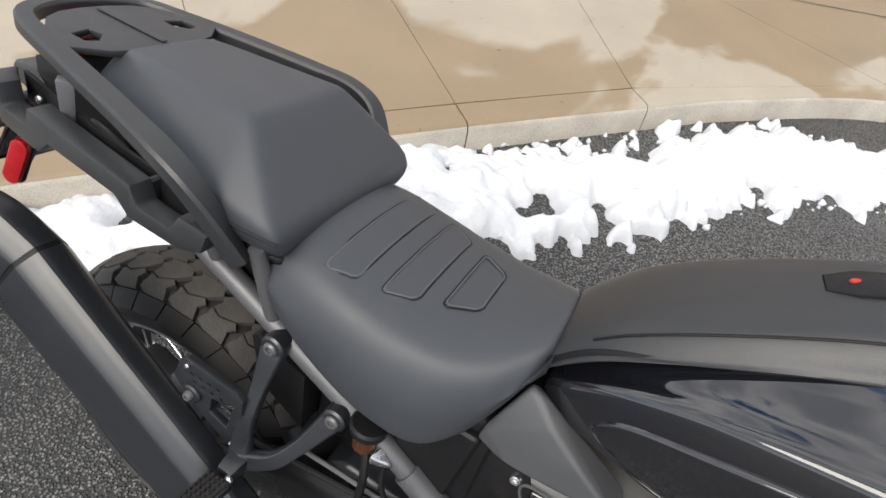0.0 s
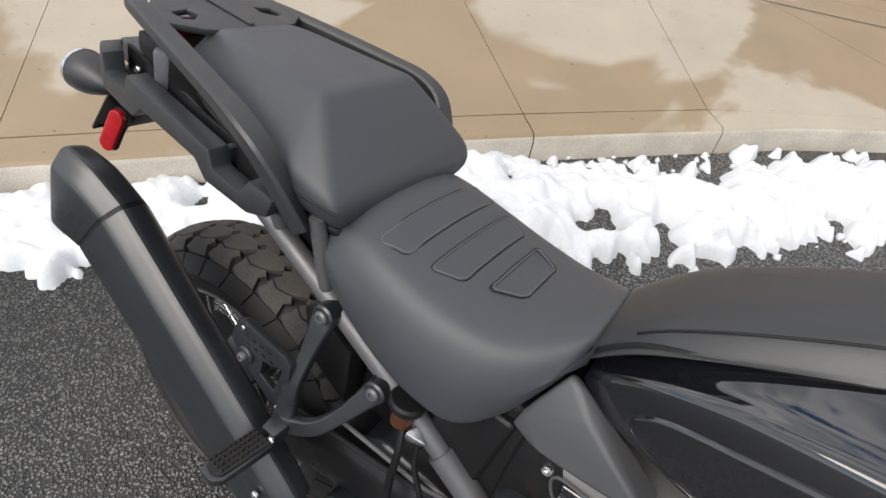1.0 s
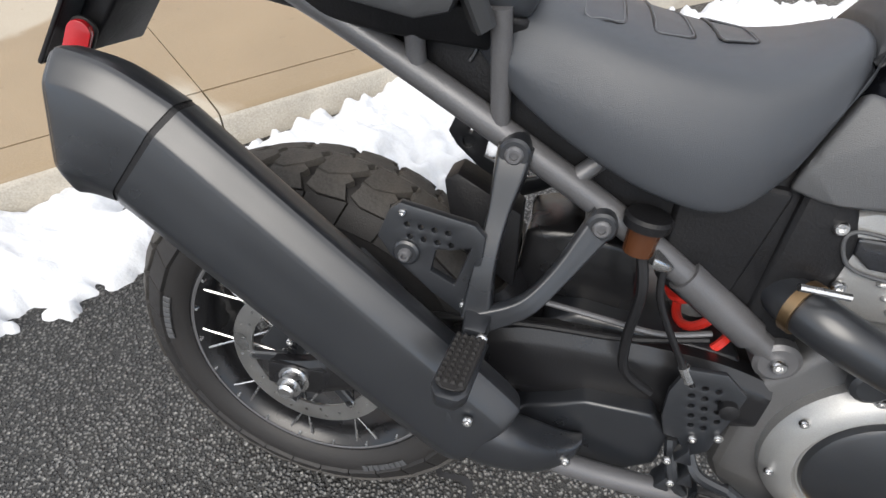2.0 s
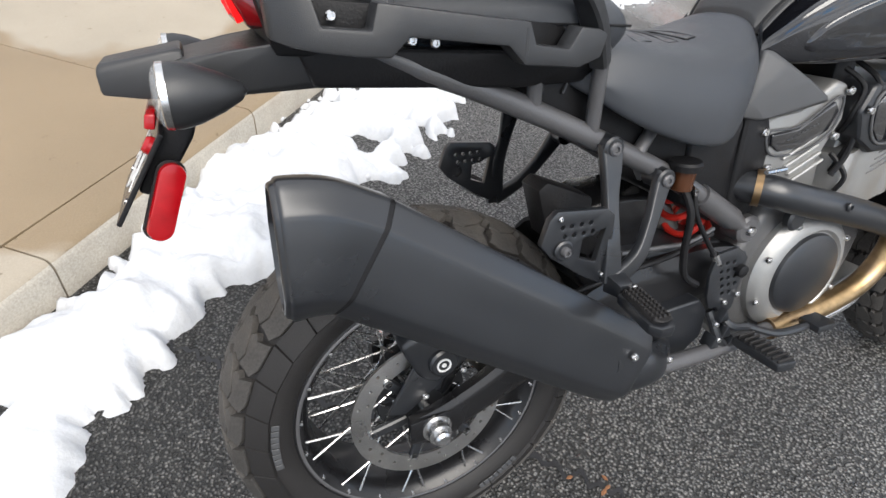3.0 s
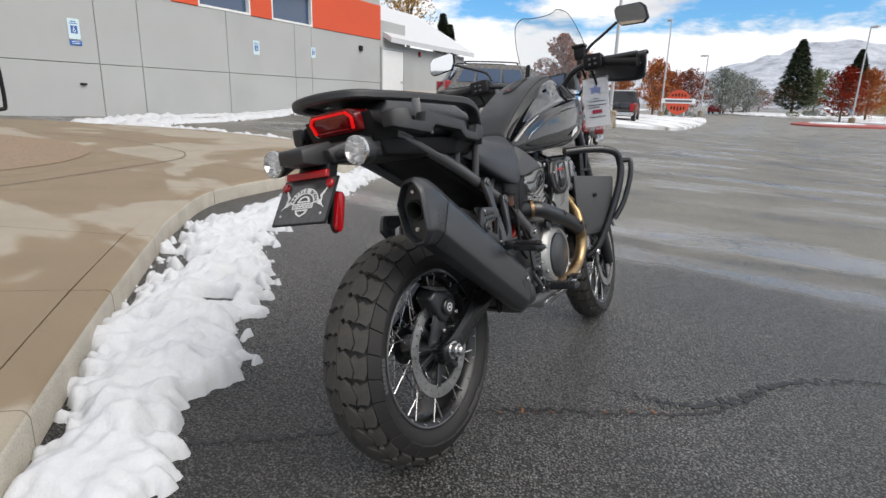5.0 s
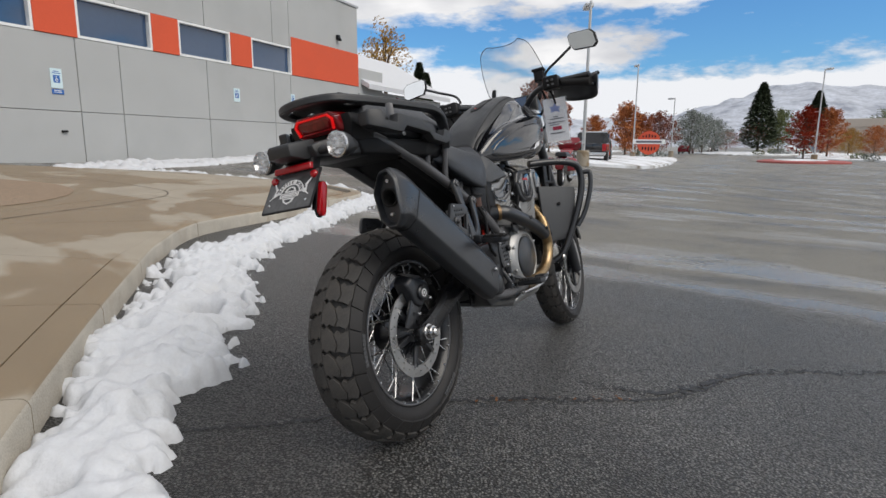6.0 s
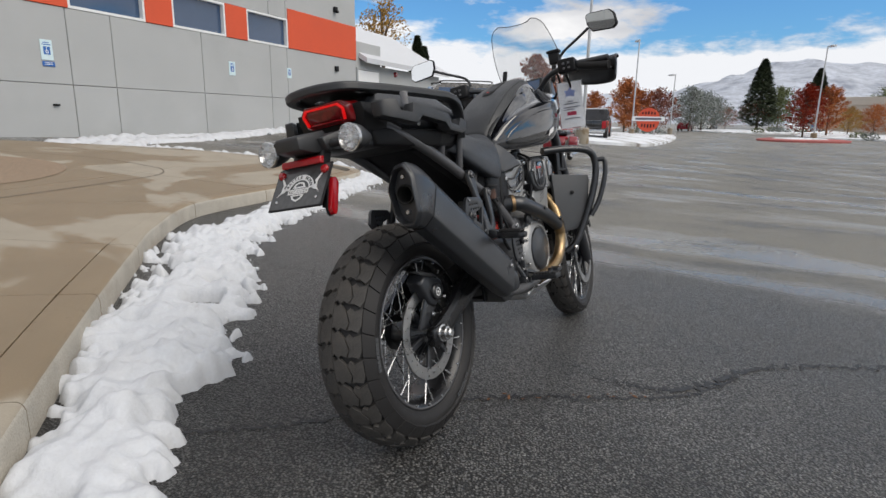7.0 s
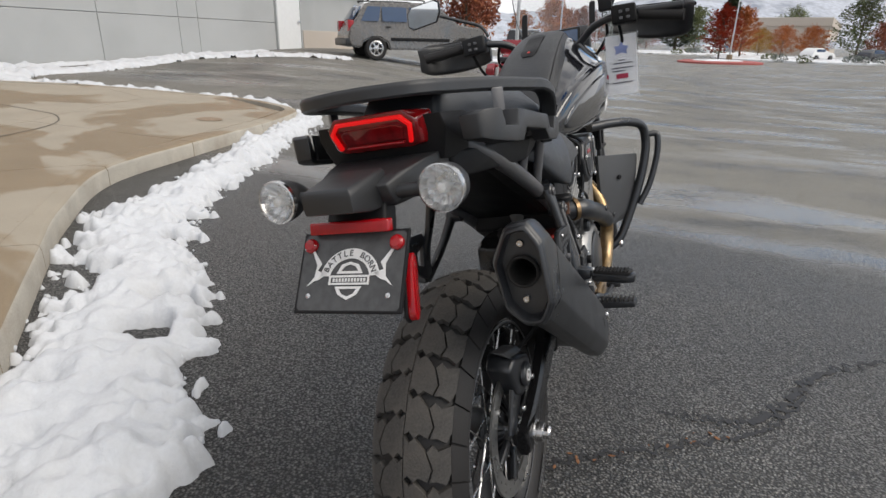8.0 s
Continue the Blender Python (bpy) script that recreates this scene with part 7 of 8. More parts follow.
for k, (x, y, z, w) in enumerate(rim_path):
    p, q = rim_path[max(0, k - 1)], rim_path[min(len(rim_path) - 1, k + 1)]
    across = Vector((q[1] - p[1], p[0] - q[0], 0)).normalized()
    up = Vector((q[0] - p[0], q[1] - p[1], q[2] - p[2])).cross(across).normalized()
    up = up if up.z > 0 else -up
    rim_loops.append([tuple(Vector((x, y, z)) + across * w * a + up * 0.0105 * b) for a, b in ((-1, -0.7), (-1, 0.6), (-0.78, 1), (0.78, 1), (1, 0.6), (1, -0.7), (0.78, -1), (-0.78, -1))])
rack = part("luggage_rack", skin(rim_loops, 110, 32, straight=True), PLASTIC, bike, "black moulded luggage rack with cut-outs", 40)
plan = [(-0.252, 0.020), (-0.246, 0.058), (-0.230, 0.088), (-0.206, 0.106), (-0.17, 0.118), (-0.135, 0.126), (-0.128, 0.114), (-0.108, 0.088), (-0.100, 0.060), (-0.098, 0.02)]
hole = lambda s: [(-0.180, s * 0.062), (-0.158, s * 0.060), (-0.142, s * 0.078), (-0.147, s * 0.094), (-0.172, s * 0.094)]
part("rack_plate", moved(sheet([(x, -y) for x, y in plan] + [(x, y) for x, y in plan[::-1]], 0.010, [hole(-1), hole(1)], 0.003, "xy", 1.040, 2), pose(0, 0, 0.0075, 0, 1.9)), PLASTIC, rack, smooth=35)
part("rack_rib", moved(box(-0.240, -0.108, -0.005, 0.005, 1.0452, 1.0485, 0.0015, 1), pose(0, 0, 0.0075, 0, 1.9)), PLASTIC, rack)
mount_side = [(-0.186, 1.002), (-0.176, 1.006), (-0.160, 1.006), (-0.143, 1.004), (-0.136, 0.977), (-0.086, 0.972), (-0.079, 0.999), (-0.050, 0.995), (0.02, 0.985), (0.097, 0.975), (0.106, 0.950), (0.152, 0.943), (0.168, 0.967), (0.195, 0.963), (0.208, 0.957), (0.200, 0.930), (0.168, 0.920), (0.092, 0.928), (0.070, 0.950), (0.02, 0.956), (-0.045, 0.964), (-0.066, 0.944), (-0.10, 0.947), (-0.140, 0.953), (-0.165, 0.958), (-0.184, 0.965)]
back_side = [(-0.165, 1.004), (0.0, 0.988), (0.19, 0.962), (0.19, 0.935), (0.165, 0.926), (0.096, 0.934), (0.072, 0.956), (-0.04, 0.970), (-0.07, 0.950), (-0.165, 0.962)]


def bowed(bm):
    """Swings a straight side part in towards the tail."""
    for v in bm.verts:
        v.co.y += float(np.interp(v.co.x, (-0.19, -0.17, -0.14, -0.06, 0.09, 0.21), (-0.150, -0.168, -0.181, -0.188, -0.193, -0.188)))
    return bm


for s in (-1, 1):
    fl = (lambda b: b) if s < 0 else flip
    part("rack_stay", hull([(-0.078, s * 0.158, 1.036), (-0.046, s * 0.160, 1.036), (-0.060, s * 0.176, 1.036), (-0.070, s * 0.160, 0.965), (-0.048, s * 0.162, 0.965), (-0.058, s * 0.174, 0.965)], 0.003, 2, False), FRAMEGREY, rack)
    pann = part("pannier_mount", fl(bowed(sheet(mount_side, 0.032, (), 0.004, "xz", 0.0))), PLASTIC, rack, "moulded pannier mount with open pockets", 35)
    part("mount_back", fl(bowed(sheet(back_side, 0.006, (), 0.001, "xz", 0.028))), PLASTIC_DK, pann)
    part("mount_strut", fl(bowed(box(0.088, 0.098, -0.016, 0.034, 0.936, 0.972, 0.003, 1))), PLASTIC, pann)
    for x, z in ((-0.118, 0.985), (0.0, 0.952), (-0.028, 0.956)):
        part("mount_screw", fl(moved(bolt(0.006, 0.005), Matrix.Translation((x, -0.158, z)))), STEEL, pann)

# tail
part("tail_housing", hull([(-0.190, 0.112, 1.012), (-0.185, 0.116, 0.990), (-0.175, 0.100, 0.950), (-0.10, 0.112, 1.010), (-0.05, 0.112, 0.935), (-0.17, 0.10, 0.940), (0.0, 0.112, 0.99), (0.0, 0.105, 0.925)], 0.01), PLASTIC_DK, bike, "black tail housing", 35)
lens = part("tail_light", hull([(-0.216, 0.062, 1.024), (-0.212, 0.080, 1.006), (-0.196, 0.076, 0.972), (-0.192, 0.060, 0.966), (-0.165, 0.088, 1.020), (-0.16, 0.088, 0.968)], 0.005), TAILLENS, bike, "lit red tail light under the rack", 35)
arch = [(-0.066, -0.026), (-0.073, 0.004), (-0.058, 0.020), (0.058, 0.020), (0.073, 0.004), (0.066, -0.026), (0.060, -0.025), (0.066, 0.003), (0.054, 0.0145), (-0.054, 0.0145), (-0.066, 0.003), (-0.060, -0.025)]
LENSM = pose(-0.2105, 0, 0.998, 0, -21)
part("light_bar", moved(sheet(arch, 0.008, (), 0.002, "yz", 0.0), LENSM), TAILGLOW, lens, "glowing red light bar", 35)
part("lower_led_row", moved(box(-0.004, 0.004, -0.052, 0.052, -0.026, -0.022, 0.001, 1), LENSM), REDPLASTIC, lens)
part("lens_inset", moved(sheet([(-0.052, -0.018), (-0.056, 0.0), (-0.046, 0.006), (0.046, 0.006), (0.056, 0.0), (0.052, -0.018)], 0.005, (), 0.0015, "yz", 0.001), LENSM), TAILLENS, lens, smooth=0)
fen = part("rear_fender", hull([(0.04, 0.102, 0.940), (0.03, 0.096, 0.902), (-0.06, 0.104, 0.958), (-0.16, 0.098, 0.955), (-0.22, 0.084, 0.947), (-0.27, 0.066, 0.938), (-0.300, 0.062, 0.926), (-0.285, 0.066, 0.892), (-0.20, 0.082, 0.905), (-0.10, 0.096, 0.908)], 0.007, 3), PLASTIC, bike, "black rear fender", 40)
part("fender_block", hull([(-0.360, 0.036, 0.934), (-0.363, 0.041, 0.926), (-0.362, 0.041, 0.900), (-0.27, 0.046, 0.948), (-0.26, 0.046, 0.892), (-0.315, 0.044, 0.892)], 0.004, 2), PLASTIC, fen)
part("plate_arm", hull([(-0.29, 0.050, 0.90), (-0.255, 0.050, 0.90), (-0.305, 0.052, 0.860), (-0.275, 0.052, 0.845), (-0.350, 0.056, 0.785), (-0.325, 0.056, 0.775)], 0.006), PLASTIC_DK, fen)
part("side_reflector_arm", hull([(-0.311, -0.055, 0.802), (-0.338, -0.055, 0.752), (-0.309, -0.082, 0.802), (-0.331, -0.082, 0.752), (-0.303, -0.055, 0.802), (-0.318, -0.082, 0.752)], 0.003, 2, False), PLASTIC_DK, fen)
PLT = pose(-0.342, -0.003, 0.812, 0, 33, 0)
plate = part("licence_plate", moved(sheet([(-0.087, -0.052), (-0.081, -0.058), (0.081, -0.058), (0.087, -0.052), (0.087, 0.052), (0.081, 0.058), (-0.081, 0.058), (-0.087, 0.052)], 0.003, (), 0.0008, "yz", 0.0), PLT), PLATE, bike, "black dealer plate with a silver emblem", 0)
part("plate_frame", moved(sheet([(-0.090, -0.061), (0.090, -0.061), (0.090, 0.061), (-0.090, 0.061)], 0.006, [[(-0.084, -0.055), (0.084, -0.055), (0.084, 0.055), (-0.084, 0.055)]], 0.002, "yz", 0.0015), PLT), PLASTIC_DK, plate, smooth=0)


def onplate(bm):
    return moved(bm, PLT @ Matrix.Translation((-0.0026, 0, 0)))


# silver emblem: ribbon arch, shield and bar shapes, with the readable arch words
arc_o = [(0.050 * math.cos(a), -0.012 + 0.046 * math.sin(a)) for a in np.linspace(0.12, math.pi - 0.12, 17)]
arc_i = [(0.034 * math.cos(a), -0.012 + 0.031 * math.sin(a)) for a in np.linspace(math.pi - 0.16, 0.16, 17)]
part("emblem_ribbon", onplate(sheet(arc_o + arc_i, 0.0012, (), 0, "yz")), CHALK, plate, smooth=0)
for s in (-1, 1):
    part("emblem_tail", onplate(sheet([(s * 0.040, -0.004), (s * 0.056, 0.002), (s * 0.050, 0.012), (s * 0.066, 0.032), (s * 0.072, 0.036), (s * 0.058, 0.010), (s * 0.060, -0.008), (s * 0.072, -0.022), (s * 0.060, -0.014), (s * 0.052, -0.012)], 0.0012, (), 0, "yz")), CHALK, plate, smooth=0)
part("emblem_bar", onplate(sheet([(-0.034, -0.020), (0.034, -0.020), (0.034, -0.006), (-0.034, -0.006)], 0.0012, [[(-0.031, -0.017), (0.031, -0.017), (0.031, -0.009), (-0.031, -0.009)]], 0, "yz")), CHALK, plate, smooth=0)
part("emblem_shield", onplate(sheet([(-0.022, -0.0225), (0.022, -0.0225), (0.016, -0.034), (0.0, -0.042), (-0.016, -0.034)], 0.0012, [[(-0.015, -0.026), (0.015, -0.026), (0.010, -0.033), (0.0, -0.037), (-0.010, -0.033)]], 0, "yz")), CHALK, plate, smooth=0)
part("emblem_shield", onplate(sheet([(-0.022, -0.0035), (0.022, -0.0035), (0.014, 0.010), (0.0, 0.014), (-0.014, 0.010)], 0.0012, [[(-0.015, 0.0), (0.015, 0.0), (0.009, 0.007), (0.0, 0.010), (-0.009, 0.007)]], 0, "yz")), CHALK, plate, smooth=0)
for i in range(11):
    part("letter_bar", onplate(sheet([(-0.028 + 0.0052 * i, -0.0155), (-0.025 + 0.0052 * i, -0.0155), (-0.025 + 0.0052 * i, -0.0105), (-0.028 + 0.0052 * i, -0.0105)], 0.0012, (), 0, "yz")), CHALK, plate, smooth=0)


def letters(text, m, size, material, parent, name="lettering"):
    """Raised letters as a mesh, facing local -x."""
    cu = bpy.data.curves.new(name, "FONT")
    cu.body, cu.size, cu.extrude, cu.align_x, cu.align_y = text, size, 0.0006, "CENTER", "CENTER"
    tmp = bpy.data.objects.new("tmp", cu)
    me_ = bpy.data.meshes.new_from_object(tmp)
    bpy.data.objects.remove(tmp)
    me_.transform(m)
    me_.materials.append(material)
    o = new(name, me_)
    o.parent = parent
    return o


for i, ch in enumerate("BATTLE BORN"):
    if ch != " ":
        a = radians(158 - 13.6 * i)
        letters(ch, PLT @ Matrix.Translation((-0.0036, -0.042 * math.cos(a), -0.012 + 0.0385 * math.sin(a))) @ Matrix.Rotation(a - math.pi / 2, 4, (-1, 0, 0)) @ Matrix(((0, 0, -1, 0), (-1, 0, 0, 0), (0, 1, 0, 0), (0, 0, 0, 1))), 0.013, PLATE, plate, "ribbon_letter")
for y in (-0.073, 0.073):
    part("red_button", moved(lathe([(0.0, 0.011), (-0.006, 0.011), (-0.010, 0.008), (-0.011, 0)], 18, "x"), PLT @ Matrix.Translation((0, y, 0.040))), REDPLASTIC, plate, "red reflector button")
    part("plate_screw", moved(lathe([(0.0, 0.004), (-0.003, 0.004), (-0.004, 0)], 10, "x"), PLT @ Matrix.Translation((0, y * 0.92, -0.036))), STEEL, plate)
part("rear_reflector", hull([(-0.322, 0.067, 0.881), (-0.326, 0.067, 0.864), (-0.310, 0.069, 0.881), (-0.314, 0.069, 0.862)], 0.003), REDPLASTIC, bike, "red reflector strip over the plate", 35)
side = [(0.0155 * math.cos(a), 0.033 * (1 if math.sin(a) > 0 else -1) + 0.0155 * math.sin(a)) for a in np.linspace(0, math.tau, 28, endpoint=False)]
part("side_reflector", moved(sheet(side, 0.012, (), 0.003, "xz", 0.0), pose(-0.319, -0.086, 0.780, 0, 23, 14)), REDPLASTIC, bike, "oval red side reflector", 40)
part("reflector_backing", moved(sheet([(x * 1.14, z * 1.06) for x, z in side], 0.006, (), 0.002, "xz", 0.008), pose(-0.319, -0.086, 0.780, 0, 23, 14)), PLASTIC_DK, bike)

# turn signals
for s in (-1, 1):
    sg = part("turn_signal", moved(lathe([(0.0, 0.0335), (0.012, 0.0345), (0.03, 0.031), (0.055, 0.021), (0.075, 0.010), (0.082, 0.0)], 28, "x"), Matrix.Translation((-0.292, s * 0.142, 0.913))), PLASTIC, bike, "bullet turn signal with a clear lens")
    sm = Matrix.Translation((-0.292, s * 0.142, 0.913))
    part("signal_rim", moved(lathe([(0.004, 0.0325), (0.004, 0.0348), (-0.003, 0.0345), (-0.004, 0.0325)], 28, "x", True), sm), STEEL, sg)
    bowl = lathe([(-0.002, 0.0325), (0.010, 0.026), (0.018, 0.016), (0.020, 0.008), (0.020, 0)], 36, "x")
    for v in bowl.verts:
        v.co.x += 0.0022 * math.cos(12 * math.atan2(v.co.z, v.co.y)) * (1 if 0.005 < v.co.yz.length < 0.031 else 0)
    part("signal_reflector", moved(bowl, sm), STEEL, sg, "bright faceted reflector", 20)
    part("signal_bulb", moved(lathe([(0.020, 0.009), (0.004, 0.0095), (-0.002, 0.007), (-0.004, 0)], 16, "x"), sm), CLEARLENS, sg)
    lns = part("signal_lens", moved(lathe([(0.0, 0.0325), (-0.006, 0.031), (-0.010, 0.024), (-0.012, 0.012), (-0.0125, 0)], 32, "x"), sm), SCREEN, sg, "clear lens", 60)
    lns.visible_shadow = False
    part("signal_stem", tube([(-0.274, s * 0.05, 0.910), (-0.270, s * 0.114, 0.912)], 0.011, 3, 12), PLASTIC, sg)

# tank, console and front covers
def tank_loop(x, w, zt, zc, zb):
    """Half section: crown under the console, hollow band, crease at the widest point, tucked-in flank."""
    half = [(0, zt), (0.42 * w, zt - 0.004), (0.60 * w, zt - 0.45 * (zt - zc)), (0.80 * w, zc + 0.20 * (zt - zc)), (0.96 * w, zc + 0.006), (1.0 * w, zc - 0.006), (1.0 * w, zc - 0.32 * (zc - zb)), (0.955 * w, zb + 0.26 * (zc - zb)), (0.84 * w, zb), (0.3 * w, zb)]
    return [(x, -y, z) for y, z in half] + [(x, 0, zb)] + [(x, y, z) for y, z in half[:0:-1]]


TANK = [(0.612, 0.086, 0.940, 0.905, 0.884), (0.635, 0.104, 0.962, 0.930, 0.881), (0.68, 0.128, 1.010, 0.970, 0.880), (0.75, 0.153, 1.058, 1.010, 0.882), (0.83, 0.174, 1.102, 1.038, 0.887), (0.92, 0.192, 1.142, 1.060, 0.894), (1.02, 0.202, 1.172, 1.072, 0.906), (1.10, 0.196, 1.180, 1.072, 0.930), (1.17, 0.168, 1.165, 1.072, 0.965), (1.23, 0.118, 1.14, 1.075, 1.02)]
tank = part("fuel_tank", skin([tank_loop(*k) for k in TANK], 48, 72), GLOSS, bike, "gloss black fuel tank reflecting sky", 60)
part("tank_edge", tube([(0.63, -0.082, 0.886), (0.74, -0.125, 0.884), (0.84, -0.145, 0.890), (0.94, -0.158, 0.897), (1.04, -0.163, 0.912), (1.12, -0.154, 0.940)], 0.0055, 40, 8), GLOSS, tank)
# broad raised panel on each side, following the tank
tank_tree = BVHTree.FromPolygons([v.co.copy() for v in tank.data.vertices], [tuple(p.vertices) for p in tank.data.polygons])
rimp = [(0.672, 0.905), (0.695, 0.948), (0.77, 0.985), (0.87, 1.020), (0.97, 1.038), (1.055, 1.036), (1.092, 1.012), (1.085, 0.972), (1.045, 0.940), (0.97, 0.921), (0.85, 0.907), (0.74, 0.899)]
rim_line = spline(rimp, 72, True)
for s in (-1, 1):
    bm = bmesh.new()
    rings_ = []
    for sc, out in ((1.0, -0.002), (0.99, 0.003), (0.97, 0.0048), (0.94, 0.0052), (0.85, 0.005), (0.7, 0.005), (0.5, 0.005), (0.28, 0.005), (0.08, 0.005)):
        ring = []
        for q in rim_line:
            px, pz = 0.90 + (q[0] - 0.90) * sc, 0.965 + (q[1] - 0.965) * sc
            hit = tank_tree.ray_cast(Vector((px, s * 0.5, pz)), Vector((0, -s, 0)))[0]
            ring.append(bm.verts.new((px, hit.y + s * out, pz)))
        rings_.append(ring)
    for a, b in zip(rings_, rings_[1:]):
        for k in range(72):
            bm.faces.new((a[k], a[(k + 1) % 72], b[(k + 1) % 72], b[k]) if s < 0 else (a[(k + 1) % 72], a[k], b[k], b[(k + 1) % 72]))
    bm.faces.new(rings_[-1] if s < 0 else rings_[-1][::-1])
    bmesh.ops.recalc_face_normals(bm, faces=bm.faces)
    part("tank_side_panel", bm, GLOSS, tank, "gloss black shaped side panel", 60)
mk = tank_tree.ray_cast(Vector((0.985, -0.5, 0.95)), Vector((0, 1, 0)))[0]
part("tank_mark", moved(sheet([(0.945, 0.922), (1.010, 0.944), (1.022, 0.966), (0.970, 0.948)], 0.002, (), 0, "xz", 0.0), Matrix.Translation((0, mk.y - 0.0075, 0))), CHALK, tank, "pale maker's mark", 0)
CONS = [(0.604, 0.070, 0.962, 0.930), (0.635, 0.078, 1.000, 0.970), (0.67, 0.084, 1.034, 0.998), (0.74, 0.087, 1.082, 1.038), (0.84, 0.085, 1.137, 1.084), (0.95, 0.080, 1.180, 1.120), (1.05, 0.074, 1.206, 1.146), (1.13, 0.066, 1.206, 1.155), (1.17, 0.055, 1.195, 1.15)]


def cons_loop(x, w, zt, zb):
    return [(x, 0, zt), (x, -0.55 * w, zt - 0.002), (x, -0.92 * w, zt - 0.012), (x, -1.15 * w, zt - 0.040), (x, -1.1 * w, zb), (x, 0, zb), (x, 1.1 * w, zb), (x, 1.15 * w, zt - 0.040), (x, 0.92 * w, zt - 0.012), (x, 0.55 * w, zt - 0.002)]


cons = part("tank_console", skin([cons_loop(*k) for k in CONS], 40, 60), PLASTIC, bike, "matt black tank console", 45)
part("console_seam", tube([(x, -0.98 * w, zt - 0.0155) for x, w, zt, zb in CONS[1:-1]], 0.0016, 40, 6), PLASTIC_DK, cons)
crown = lambda x: float(np.interp(x, [k[0] for k in CONS], [k[2] for k in CONS]))
bm = bmesh.new()
pad_rows = []
for k in range(25):
    x = 0.808 + 0.18 * k / 24
    w = 0.026 * min(1.0, 0.62 + 0.38 * min(k, 24 - k) / 3)
    pad_rows.append([bm.verts.new((x, y, crown(x) + dz)) for y, dz in ((-w, -0.004), (-w, 0.003), (-0.9 * w, 0.0045), (0.9 * w, 0.0045), (w, 0.003), (w, -0.004))])
for a, b in zip(pad_rows, pad_rows[1:]):
    for k in range(5):
        bm.faces.new((a[k], b[k], b[k + 1], a[k + 1]))
bm.faces.new(pad_rows[0])
bm.faces.new(pad_rows[-1][::-1])
bmesh.ops.recalc_face_normals(bm, faces=bm.faces)
pad = part("console_pad", bm, PLASTIC_DK, cons, "black inset pad", 35)
bm = sheet(disc_pts(0.829, 0, 0.0040, 12), 0.002, (), 0.0, "xy", 0.0)
for v in bm.verts:
    v.co.z += crown(v.co.x) + 0.0052
part("console_badge", bm, BADGERED, pad, "small red badge")
# dark tubes added to paint the shaded gap below the console edge
for s in (-1, 1):
    part("console_gap_shade", tube([(x, s * 1.08 * w, zb - 0.002) for x, w, zt, zb in CONS[:-1]], 0.0055, 50, 8), PLASTIC_DK, cons, "dark strip standing in for the shaded gap under the console")

for s in (-1, 1):
    fl = (lambda b: b) if s < 0 else flip
    part("side_cover", fl(hull([(0.566, -0.118, 0.800), (0.570, -0.122, 0.832), (0.600, -0.108, 0.908), (0.622, -0.108, 0.904), (0.640, -0.128, 0.882), (0.690, -0.138, 0.855), (0.748, -0.142, 0.822), (0.752, -0.130, 0.812), (0.610, -0.128, 0.792), (0.60, -0.085, 0.90), (0.575, -0.085, 0.80), (0.75, -0.095, 0.825)], 0.006, 3, False)), GREYCOVER, bike, "grey moulded side cover", 35)
    part("front_cowl", fl(hull([(1.13, -0.10, 1.16), (1.12, -0.168, 1.10), (1.10, -0.176, 1.03), (1.13, -0.165, 0.97), (1.20, -0.155, 0.985), (1.28, -0.145, 1.05), (1.27, -0.14, 1.13), (1.22, -0.10, 1.17), (1.20, -0.08, 1.0)], 0.014, 3, False)), GLOSS, bike, "gloss black front cowl", 40)

